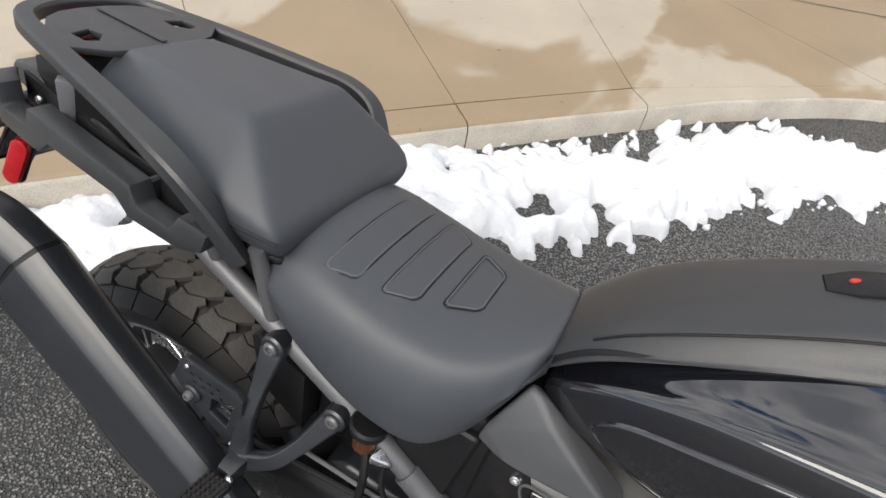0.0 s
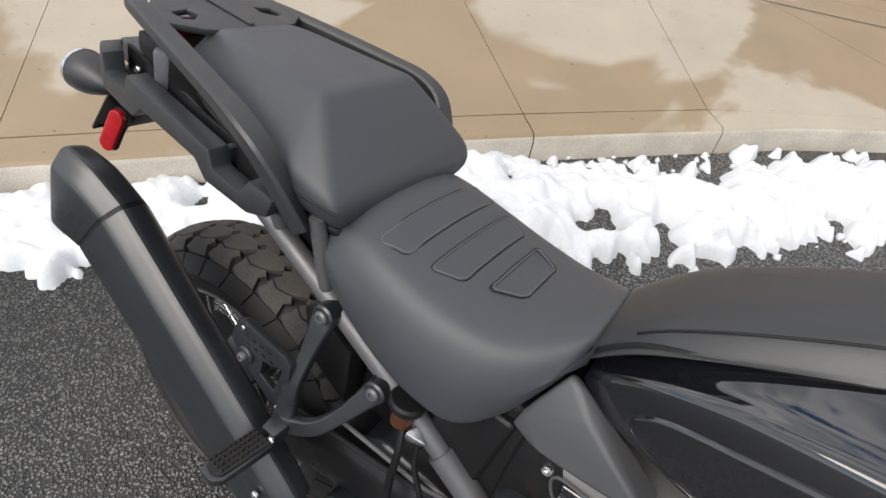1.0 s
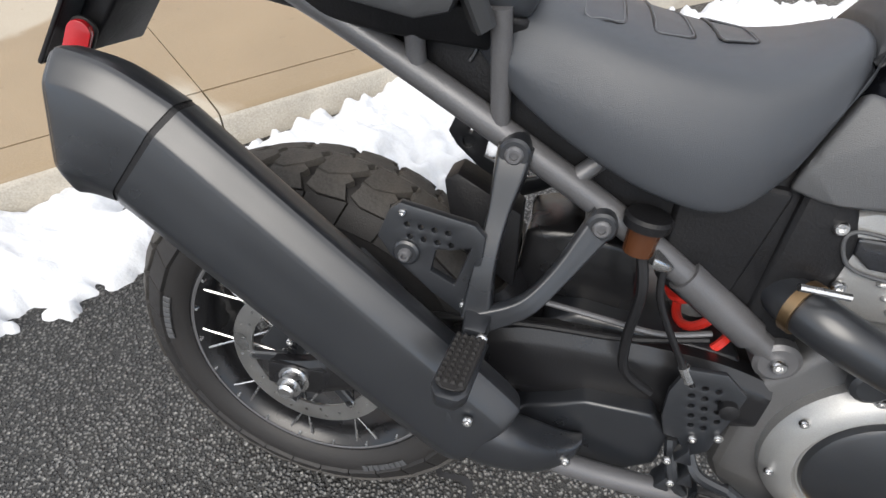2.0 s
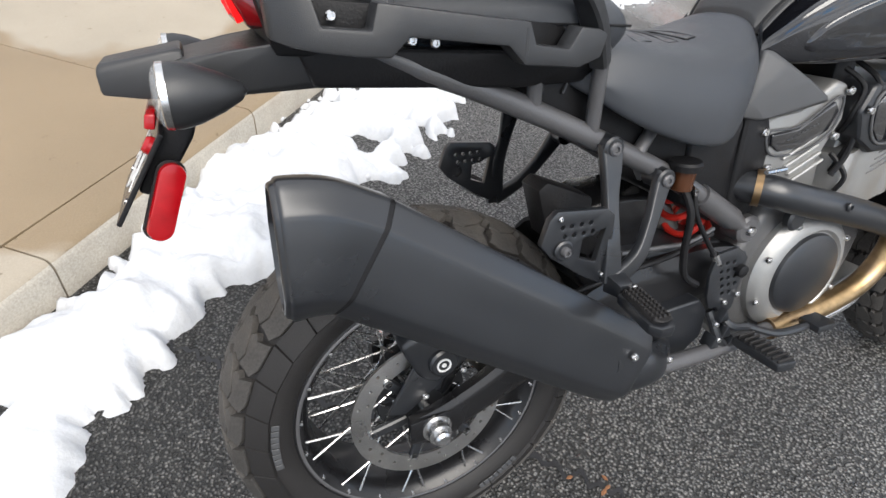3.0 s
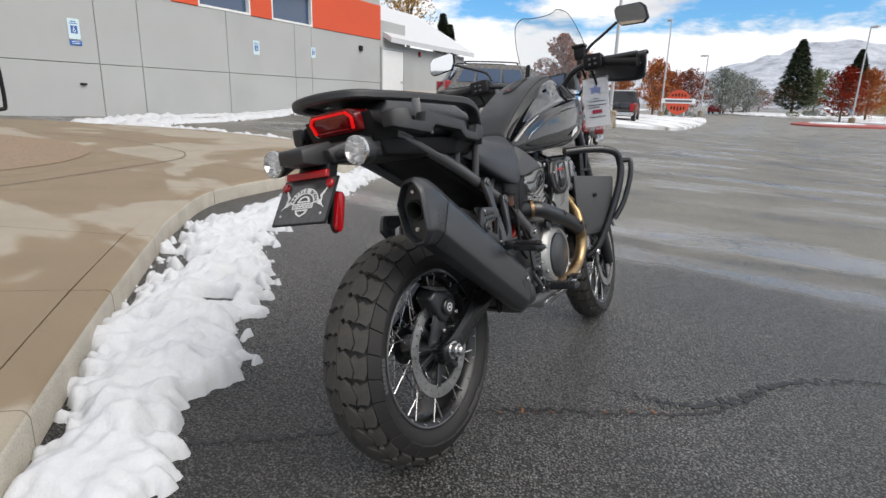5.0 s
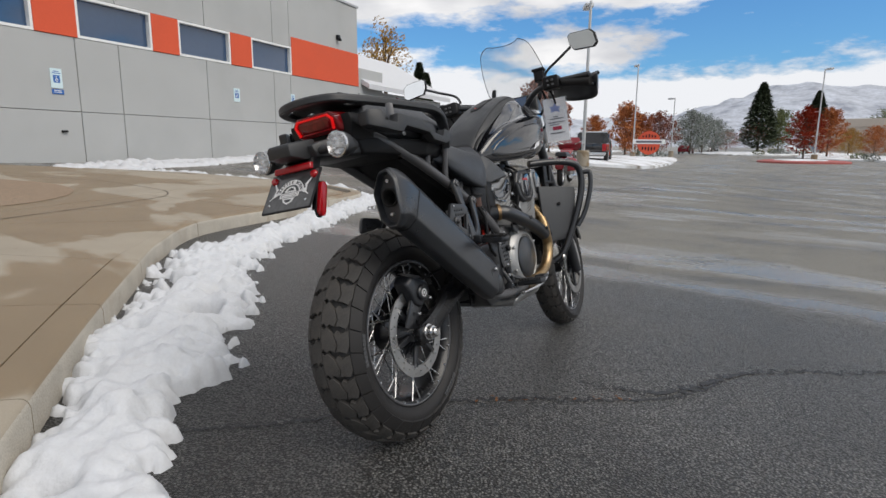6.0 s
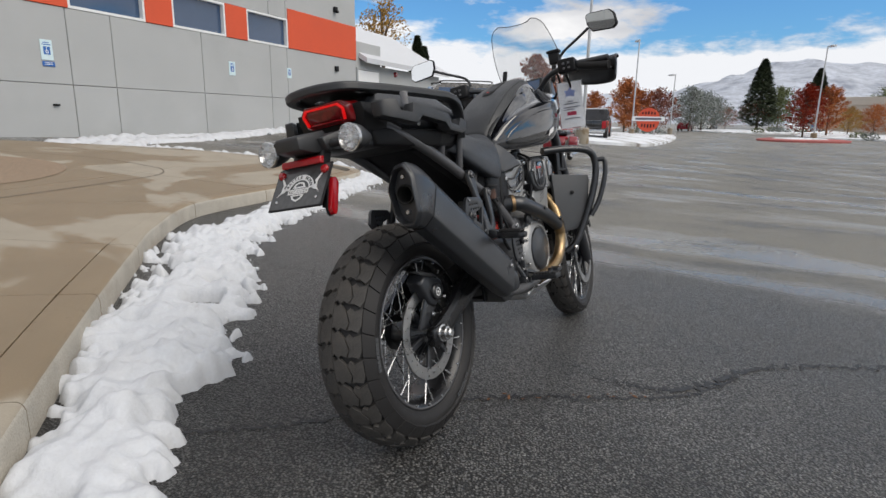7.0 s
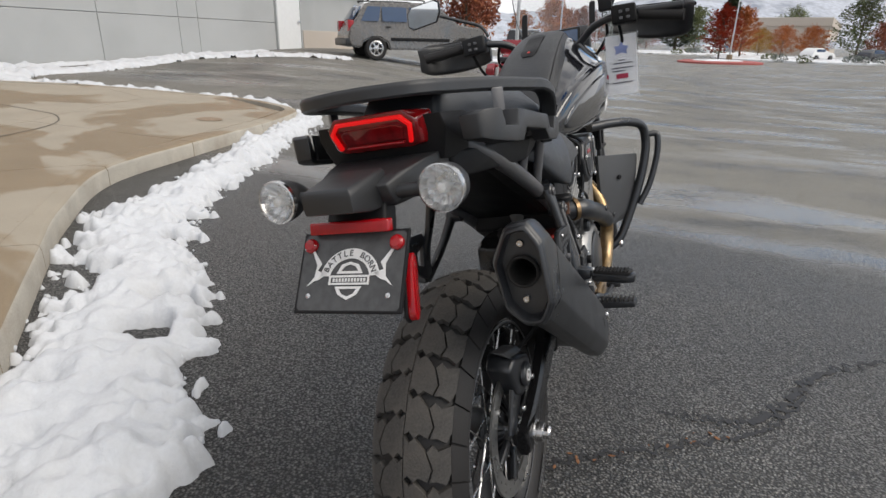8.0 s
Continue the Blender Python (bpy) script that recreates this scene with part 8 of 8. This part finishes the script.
# radiator, side panels and engine guard
part("radiator", box(1.18, 1.235, -0.14, 0.14, 0.48, 0.86, 0.01), PLASTIC_DK, bike, "black radiator")
for s in (-1, 1):
    fl = (lambda b: b) if s < 0 else flip
    rp = part("radiator_panel", fl(hull([(1.075, -0.145, 0.762), (1.238, -0.263, 0.738), (1.244, -0.260, 0.700), (1.225, -0.238, 0.545), (1.20, -0.21, 0.50), (1.09, -0.142, 0.490), (1.085, -0.130, 0.762), (1.246, -0.248, 0.738), (1.232, -0.224, 0.545), (1.205, -0.196, 0.50), (1.10, -0.128, 0.490)], 0.004, 2, False)), GREYCOVER, bike, "grey radiator side panel", 35)
    part("panel_screw", fl(moved(bolt(0.009, 0.004), Matrix.Translation((1.155, -0.2035, 0.668)) @ pose(0, 0, 0, 0, 0, -36))), PLASTIC_DK, rp)
    part("panel_slot", fl(hull([(1.10, -0.147, 0.548), (1.165, -0.180, 0.556), (1.10, -0.155, 0.548), (1.165, -0.189, 0.556), (1.10, -0.147, 0.526), (1.165, -0.180, 0.532), (1.10, -0.155, 0.526), (1.165, -0.189, 0.532)], 0.003, 2, False)), PLASTIC_DK, rp)
    part("panel_top", fl(sheet([(1.16, 0.775), (1.17, 0.862), (1.19, 0.868), (1.19, 0.785), (1.235, 0.788), (1.25, 0.862), (1.27, 0.86), (1.255, 0.782), (1.30, 0.785), (1.30, 0.772)], 0.012, (), 0.003, "xz", -0.14)), PLASTIC_DK, rp)
    part("engine_guard", fl(tube([(1.03, -0.13, 0.868), (1.11, -0.19, 0.868), (1.185, -0.245, 0.860), (1.238, -0.283, 0.838), (1.258, -0.294, 0.79), (1.254, -0.288, 0.72), (1.232, -0.262, 0.62), (1.20, -0.222, 0.51), (1.17, -0.185, 0.43), (1.15, -0.145, 0.40)], 0.0160, 90, 14)), SATIN, bike, "black tubular engine guard")
    part("guard_tip", fl(tube([(1.255, -0.294, 0.80), (1.270, -0.326, 0.80), (1.270, -0.336, 0.785), (1.262, -0.330, 0.72), (1.240, -0.300, 0.62), (1.212, -0.262, 0.55)], 0.0115, 50, 12)), SATIN, bike)
    part("lower_fairing", fl(hull([(1.12, -0.13, 0.50), (1.19, -0.14, 0.50), (1.14, -0.13, 0.38), (1.10, -0.12, 0.39), (1.12, -0.09, 0.50), (1.19, -0.09, 0.50), (1.14, -0.09, 0.38)], 0.008, 3, False)), PLASTIC_DK, bike)
    part("guard_bolt", fl(moved(bolt(0.016, 0.012), Matrix.Translation((1.162, -0.186, 0.413)))), STEEL, bike)
    part("marker_lamp", fl(hull([(1.305, -0.205, 0.585), (1.315, -0.225, 0.585), (1.29, -0.225, 0.545), (1.28, -0.205, 0.545), (1.30, -0.215, 0.60)], 0.003, 2, False)), AMBER, bike, "amber side lamp")
part("skid_bar", tube([(0.74, -0.14, 0.325), (0.90, -0.145, 0.325), (1.02, -0.14, 0.345), (1.09, -0.125, 0.40)], 0.011, 40, 10), STEEL, bike, "bright skid plate rail")
part("skid_plate", hull([(0.72, 0.12, 0.30), (0.72, 0.10, 0.27), (1.0, 0.12, 0.31), (1.0, 0.10, 0.28), (1.10, 0.10, 0.38), (1.09, 0.11, 0.40)], 0.008), CASTALU, bike, "silver skid plate")

# fork, handlebar and controls, turned slightly to the left
for s in (-1, 1):
    part("fork_leg", moved(join(tube([(1.585 - 0.02, s * 0.105, 0.29), (1.475, s * 0.105, 0.52)], 0.027, 4, 16), tube([(1.475, s * 0.105, 0.52), (1.20, s * 0.105, 1.12)], 0.0225, 4, 16)), STEER), SATIN, bike, "black fork leg")
    part("front_caliper", moved(hull([(1.50, s * 0.07, 0.40), (1.56, s * 0.07, 0.46), (1.45, s * 0.07, 0.47), (1.50, s * 0.07, 0.52), (1.50, s * 0.115, 0.40), (1.56, s * 0.115, 0.46), (1.45, s * 0.115, 0.47), (1.50, s * 0.115, 0.52)], 0.008, 3, False), STEER), SATIN, bike)
loops = []
for a in np.linspace(20, 150, 11):
    ca, sa = math.cos(radians(a)), math.sin(radians(a))
    loops.append([(1.585 + (0.345 + dr) * ca, y, 0.324 + (0.345 + dr) * sa) for y, dr in ((-0.075, -0.03), (-0.07, 0), (0, 0.016), (0.07, 0), (0.075, -0.03), (0.068, -0.03), (0.06, -0.006), (0, 0.009), (-0.06, -0.006), (-0.068, -0.03))])
part("front_fender", moved(skin(loops, 24, 40), STEER), GLOSS, bike, "black front fender")
part("triple_clamp", moved(hull([(1.15, 0.13, 1.10), (1.25, 0.13, 1.10), (1.15, 0.13, 1.06), (1.25, 0.13, 1.06)], 0.01), STEER), SATIN, bike)
BARS = Matrix.Translation((0, 0, -0.025)) @ Matrix.Translation((1.1, 0, 1.2)) @ pose(0, 0, 0, 0.5) @ Matrix.Translation((-1.1, 0, -1.2)) @ STEER
bar = part("handlebar", moved(tube([(1.055, -0.44, 1.225), (1.075, -0.36, 1.232), (1.105, -0.26, 1.240), (1.15, -0.16, 1.225), (1.18, -0.09, 1.175), (1.18, 0, 1.160), (1.18, 0.09, 1.175), (1.15, 0.16, 1.225), (1.105, 0.26, 1.240), (1.075, 0.36, 1.232), (1.055, 0.44, 1.225)], 0.0125, 90, 14), BARS), SATIN, bike, "black handlebar with guards and controls")
part("bar_riser", moved(join(box(1.16, 1.20, -0.06, -0.03, 1.09, 1.18, 0.006), box(1.16, 1.20, 0.03, 0.06, 1.09, 1.18, 0.006)), BARS), SATIN, bar)
for s in (-1, 1):
    droop = Matrix.Translation((1.1, -0.25, 1.235)) @ pose(0, 0, 0, 9) @ Matrix.Translation((-1.1, 0.25, -1.235)) if s < 0 else Matrix.Identity(4)
    part("grip", moved(tube([(1.055, s * 0.445, 1.225), (1.075, s * 0.36, 1.232), (1.09, s * 0.31, 1.237)], 0.0175, 14, 16), BARS @ droop), RUBBER2, bar, "black rubber grip")
    part("switch_housing", moved(hull([(1.06, s * 0.30, 1.265), (1.12, s * 0.30, 1.262), (1.06, s * 0.30, 1.205), (1.12, s * 0.30, 1.205), (1.08, s * 0.22, 1.272), (1.135, s * 0.22, 1.265), (1.08, s * 0.22, 1.21), (1.135, s * 0.22, 1.21)], 0.008, 3, False), BARS), PLASTIC_DK, bar, "black switch housing")
    for i in range(2):
        for j in range(2):
            part("switch_button", moved(hull([(1.060 + 0.001 * j, s * (0.245 + 0.022 * i), 1.250 - 0.02 * j), (1.060, s * (0.257 + 0.022 * i), 1.250 - 0.02 * j), (1.060, s * (0.245 + 0.022 * i), 1.240 - 0.02 * j), (1.060, s * (0.257 + 0.022 * i), 1.240 - 0.02 * j), (1.08, s * (0.251 + 0.022 * i), 1.245 - 0.02 * j)], 0.0015, 1, False), BARS), FRAMEGREY, bar)
    part("lever", moved(tube([(1.14, s * 0.24, 1.245), (1.165, s * 0.30, 1.238), (1.150, s * 0.40, 1.225), (1.135, s * 0.445, 1.222)], [0.009, 0.0075, 0.007, 0.008], 24, 10), BARS @ droop), SATIN, bar, "black hand lever")
    gd = part("hand_guard", moved(skin([[(x + 0.012 * a, s * y, z + hh * b) for a, b in ((-1, 0.8), (0, 1), (1, 0.8), (1.6, 0), (1.2, -0.9), (0, -1), (-1, -0.8), (-0.4, 0))] for x, y, z, hh in ((1.17, 0.225, 1.222, 0.040), (1.195, 0.27, 1.222, 0.050), (1.205, 0.34, 1.220, 0.054), (1.185, 0.41, 1.220, 0.054), (1.13, 0.455, 1.222, 0.052), (1.07, 0.472, 1.224, 0.042))], 28, 40), BARS @ droop), PLASTIC, bar, "black plastic hand guard", 40)
    part("guard_edge", moved(tube([(1.17, s * 0.22, 1.25), (1.205, s * 0.27, 1.267), (1.215, s * 0.34, 1.273), (1.195, s * 0.41, 1.275), (1.135, s * 0.457, 1.273), (1.075, s * 0.474, 1.257)], 0.006, 30, 8), BARS @ droop), PLASTIC_DK, gd)
    part("mirror_stalk", moved(tube([(1.125, s * 0.215, 1.265), (1.13, s * 0.24, 1.305), (1.105, s * 0.31, 1.338), (1.080, s * 0.372, 1.366)], 0.006, 26, 10), BARS), SATIN, bar)
    mo = [(-0.064, -0.030), (-0.058, 0.016), (-0.040, 0.036), (0.052, 0.046), (0.066, 0.036), (0.064, 0.0), (0.046, -0.032), (-0.046, -0.044)]
    mm = BARS @ pose(1.065, s * 0.430, 1.378, 0, -6, s * 10)
    mir = part("mirror", moved(sheet([(s * -1 * y, z) for y, z in mo], 0.024, (), 0.008, "yz", 0.012), mm), PLASTIC_DK, bike, "angular rear-view mirror", 40)
    part("mirror_glass", moved(sheet([(s * -1 * y * 0.92, z * 0.9) for y, z in mo], 0.002, (), 0, "yz", -0.0015), mm), MIRROR, mir, "reflecting mirror glass", 0)
part("brake_reservoir", moved(join(box(1.10, 1.14, -0.225, -0.18, 1.262, 1.312, 0.008), box(1.095, 1.145, -0.23, -0.175, 1.31, 1.322, 0.004)), BARS), PLASTIC_DK, bar, "handlebar brake reservoir")
part("dash", hull([(1.205, 0.100, 1.150), (1.232, 0.100, 1.218), (1.25, 0.095, 1.222), (1.245, 0.095, 1.150)], 0.006), PLASTIC_DK, bike, "black instrument display")
part("dash_screen", hull([(1.2035, 0.088, 1.158), (1.2295, 0.088, 1.212), (1.205, 0.088, 1.158), (1.231, 0.088, 1.212)], 0), DARKGLASS, bike)
for k, pts in enumerate(([(1.13, -0.20, 1.23), (1.20, -0.19, 1.18), (1.25, -0.12, 1.10), (1.27, -0.06, 1.02)], [(1.12, -0.24, 1.22), (1.18, -0.24, 1.14), (1.22, -0.17, 1.08), (1.24, -0.1, 1.0)], [(1.14, 0.18, 1.23), (1.19, 0.20, 1.16), (1.24, 0.14, 1.08), (1.26, 0.06, 1.0)], [(1.10, 0.28, 1.22), (1.16, 0.25, 1.13), (1.22, 0.16, 1.06)])):
    part("control_cable", moved(tube(pts, 0.0055, 26, 8), BARS), PLASTIC_DK, bar)
part("headlight_cowl", hull([(1.26, 0.13, 1.20), (1.40, 0.10, 1.18), (1.46, 0.09, 1.08), (1.40, 0.10, 0.98), (1.26, 0.13, 1.0), (1.29, 0.12, 1.23)], 0.02), PLASTIC, bike, "black headlight cowl")
ws = []
for z, x, w in ((1.20, 1.40, 0.150), (1.28, 1.355, 0.165), (1.36, 1.305, 0.160), (1.44, 1.255, 0.140), (1.475, 1.235, 0.120), (1.492, 1.225, 0.085)):
    row = [(x + 0.05 * (1 - (y / w) ** 2), y, z) for y in np.linspace(-w, w, 13)]
    ws.append(row + [(p[0] + 0.004, p[1], p[2]) for p in row[::-1]])
scr = part("windscreen", skin(ws, 24, 52, straight=True), SCREEN, bike, "clear plastic windscreen", 60)
scr.visible_shadow = False
edge_ = [p for p in (ws[0][0], ws[1][0], ws[2][0], ws[3][0], ws[4][0], ws[5][0])] + ws[5][2:11:2] + [r[12] for r in ws[::-1]]
part("screen_edge", tube([tuple(p) for p in edge_], 0.0018, 80, 6), FRAMEGREY, scr)
for y in (-0.13, 0.13):
    part("screen_bracket", hull([(1.30, y - 0.012, 1.20), (1.30, y + 0.012, 1.20), (1.345, y - 0.012, 1.31), (1.345, y + 0.012, 1.31), (1.36, y - 0.008, 1.30), (1.32, y + 0.008, 1.19)], 0.004, 2, False), PLASTIC_DK, bike)

# price card hanging from the handlebar
TAG = pose(1.185, -0.237, 1.060, 1, -4, 16)
tag = thing("price_card", "white printed price card in a clear sleeve hanging from the handlebar", "card", BIKE @ TAG)
part("card", sheet([(-0.052, -0.10), (0.052, -0.10), (0.052, 0.10), (-0.052, 0.10)], 0.0015, (), 0, "yz", 0.0), CARD, tag, smooth=0)
part("sleeve", sheet([(-0.058, -0.116), (0.058, -0.116), (0.058, 0.106), (-0.058, 0.106)], 0.0008, (), 0, "yz", -0.002), SCREEN, tag, smooth=0).visible_shadow = False
part("blue_badge", sheet([(-0.025, 0.060), (-0.008, 0.064), (0.0, 0.078), (0.008, 0.064), (0.026, 0.064), (0.018, 0.050), (0.022, 0.036), (0.0, 0.042), (-0.020, 0.034), (-0.016, 0.048)], 0.0012, (), 0, "yz", -0.0032), PRINTBLUE, tag, smooth=0)
part("red_block", sheet([(-0.020, -0.046), (0.020, -0.046), (0.020, -0.030), (-0.020, -0.030)], 0.0012, (), 0, "yz", -0.0032), PRINTRED, tag, smooth=0)
for z, a, b in ((0.016, -0.01, 0.012), (0.006, -0.036, 0.03), (-0.010, -0.038, 0.036), (-0.020, -0.012, 0.034), (-0.060, -0.034, 0.034)):
    part("letter_bar", sheet([(a, z - 0.0018), (b, z - 0.0018), (b, z + 0.0018), (a, z + 0.0018)], 0.0012, (), 0, "yz", -0.0032), PRINT, tag, smooth=0)
part("tie", tube([(0.0, 0.0, 0.10), (0.0, 0.0, 0.17)], 0.0012, 3, 6), CARD, tag)

# ---- dark red touring motorcycle farther along the lot ----
RB = pose(12.1, -1.3, float(lie(12.1, -1.3)), 0, -0.5, -15)
rb = thing("touring_motorcycle", "dark red touring motorcycle with saddlebags and chrome exhausts", "motorcycle", RB)
for x, r_ in ((0.0, 0.31), (1.62, 0.33)):
    rw = part("wheel", moved(lathe([(-0.06, 0.2), (-0.065, 0.25), (-0.05, 0.9 * r_), (0, r_), (0.05, 0.9 * r_), (0.065, 0.25), (0.06, 0.2)], 40), Matrix.Translation((x, 0, r_))), RUBBER2, rb, "black tyre")
    part("rim", moved(lathe([(-0.05, 0), (-0.05, 0.05), (-0.02, 0.08), (-0.03, 0.18), (-0.055, 0.205), (0.055, 0.205), (0.03, 0.18), (0.02, 0.08), (0.05, 0.05), (0.05, 0)], 32), Matrix.Translation((x, 0, r_))), STEEL, rw)
part("rear_fender", hull([(-0.36, 0.10, 0.42), (-0.38, 0.10, 0.56), (-0.22, 0.12, 0.70), (0.10, 0.12, 0.74), (0.25, 0.12, 0.66), (0.0, 0.12, 0.62)], 0.03), CARRED, rb, "dark red rear fender")
for s in (-1, 1):
    bag = part("saddlebag", hull([(-0.42, s * 0.20, 0.40), (-0.44, s * 0.20, 0.60), (-0.30, s * 0.20, 0.72), (0.12, s * 0.20, 0.70), (0.16, s * 0.20, 0.52), (0.0, s * 0.20, 0.40), (-0.40, s * 0.40, 0.42), (-0.41, s * 0.40, 0.60), (-0.28, s * 0.38, 0.70), (0.10, s * 0.38, 0.68), (0.14, s * 0.38, 0.54), (0.0, s * 0.38, 0.42)], 0.03, 3, False), CARRED, rb, "dark red saddlebag")
    part("bag_seam", tube([(-0.43, s * 0.39, 0.60), (-0.2, s * 0.405, 0.615), (0.14, s * 0.385, 0.60)], 0.005, 12, 6), STEEL, bag)
    part("exhaust", tube([(0.9, s * 0.2, 0.30), (0.4, s * 0.30, 0.27), (-0.2, s * 0.31, 0.28), (-0.52, s * 0.31, 0.29)], [0.03, 0.045, 0.05, 0.05], 20, 16), STEEL, rb, "chrome exhaust with a round tip")
    part("tail_lamp", moved(lathe([(0.0, 0.035), (-0.03, 0.035), (-0.04, 0.02), (-0.042, 0)], 16, "x"), Matrix.Translation((-0.37, s * 0.15, 0.66))), REDPLASTIC, rb)
part("engine", hull([(0.5, 0.16, 0.26), (1.05, 0.16, 0.26), (0.45, 0.14, 0.62), (1.05, 0.12, 0.66)], 0.03), CASTALU, rb)
part("seat", hull([(-0.20, 0.14, 0.74), (-0.22, 0.12, 0.84), (0.05, 0.14, 0.84), (0.15, 0.17, 0.74), (0.55, 0.16, 0.72), (0.62, 0.10, 0.76)], 0.03), VINYL, rb, "black touring seat")
part("tank", hull([(0.55, 0.10, 0.78), (0.62, 0.15, 0.86), (0.95, 0.16, 0.92), (1.15, 0.08, 0.88), (1.1, 0.12, 0.74), (0.6, 0.13, 0.72)], 0.04), CARRED, rb, "dark red fuel tank")
part("handlebar", tube([(0.85, -0.42, 1.02), (1.05, -0.3, 1.08), (1.2, -0.1, 1.0), (1.2, 0.1, 1.0), (1.05, 0.3, 1.08), (0.85, 0.42, 1.02)], 0.015, 40, 10), STEEL, rb)
part("fairing", hull([(1.2, 0.26, 0.86), (1.15, 0.34, 1.05), (1.25, 0.24, 1.22), (1.45, 0.18, 1.0), (1.4, 0.16, 0.82)], 0.04), CARRED, rb, "dark red fairing")
part("fork", join(tube([(1.62, -0.11, 0.33), (1.30, -0.11, 1.0)], 0.03, 3, 12), tube([(1.62, 0.11, 0.33), (1.30, 0.11, 1.0)], 0.03, 3, 12)), STEEL, rb)
part("front_fender", hull([(1.30, 0.08, 0.50), (1.42, 0.09, 0.66), (1.65, 0.09, 0.71), (1.9, 0.08, 0.60), (1.94, 0.07, 0.48), (1.6, 0.09, 0.60)], 0.03), CARRED, rb)
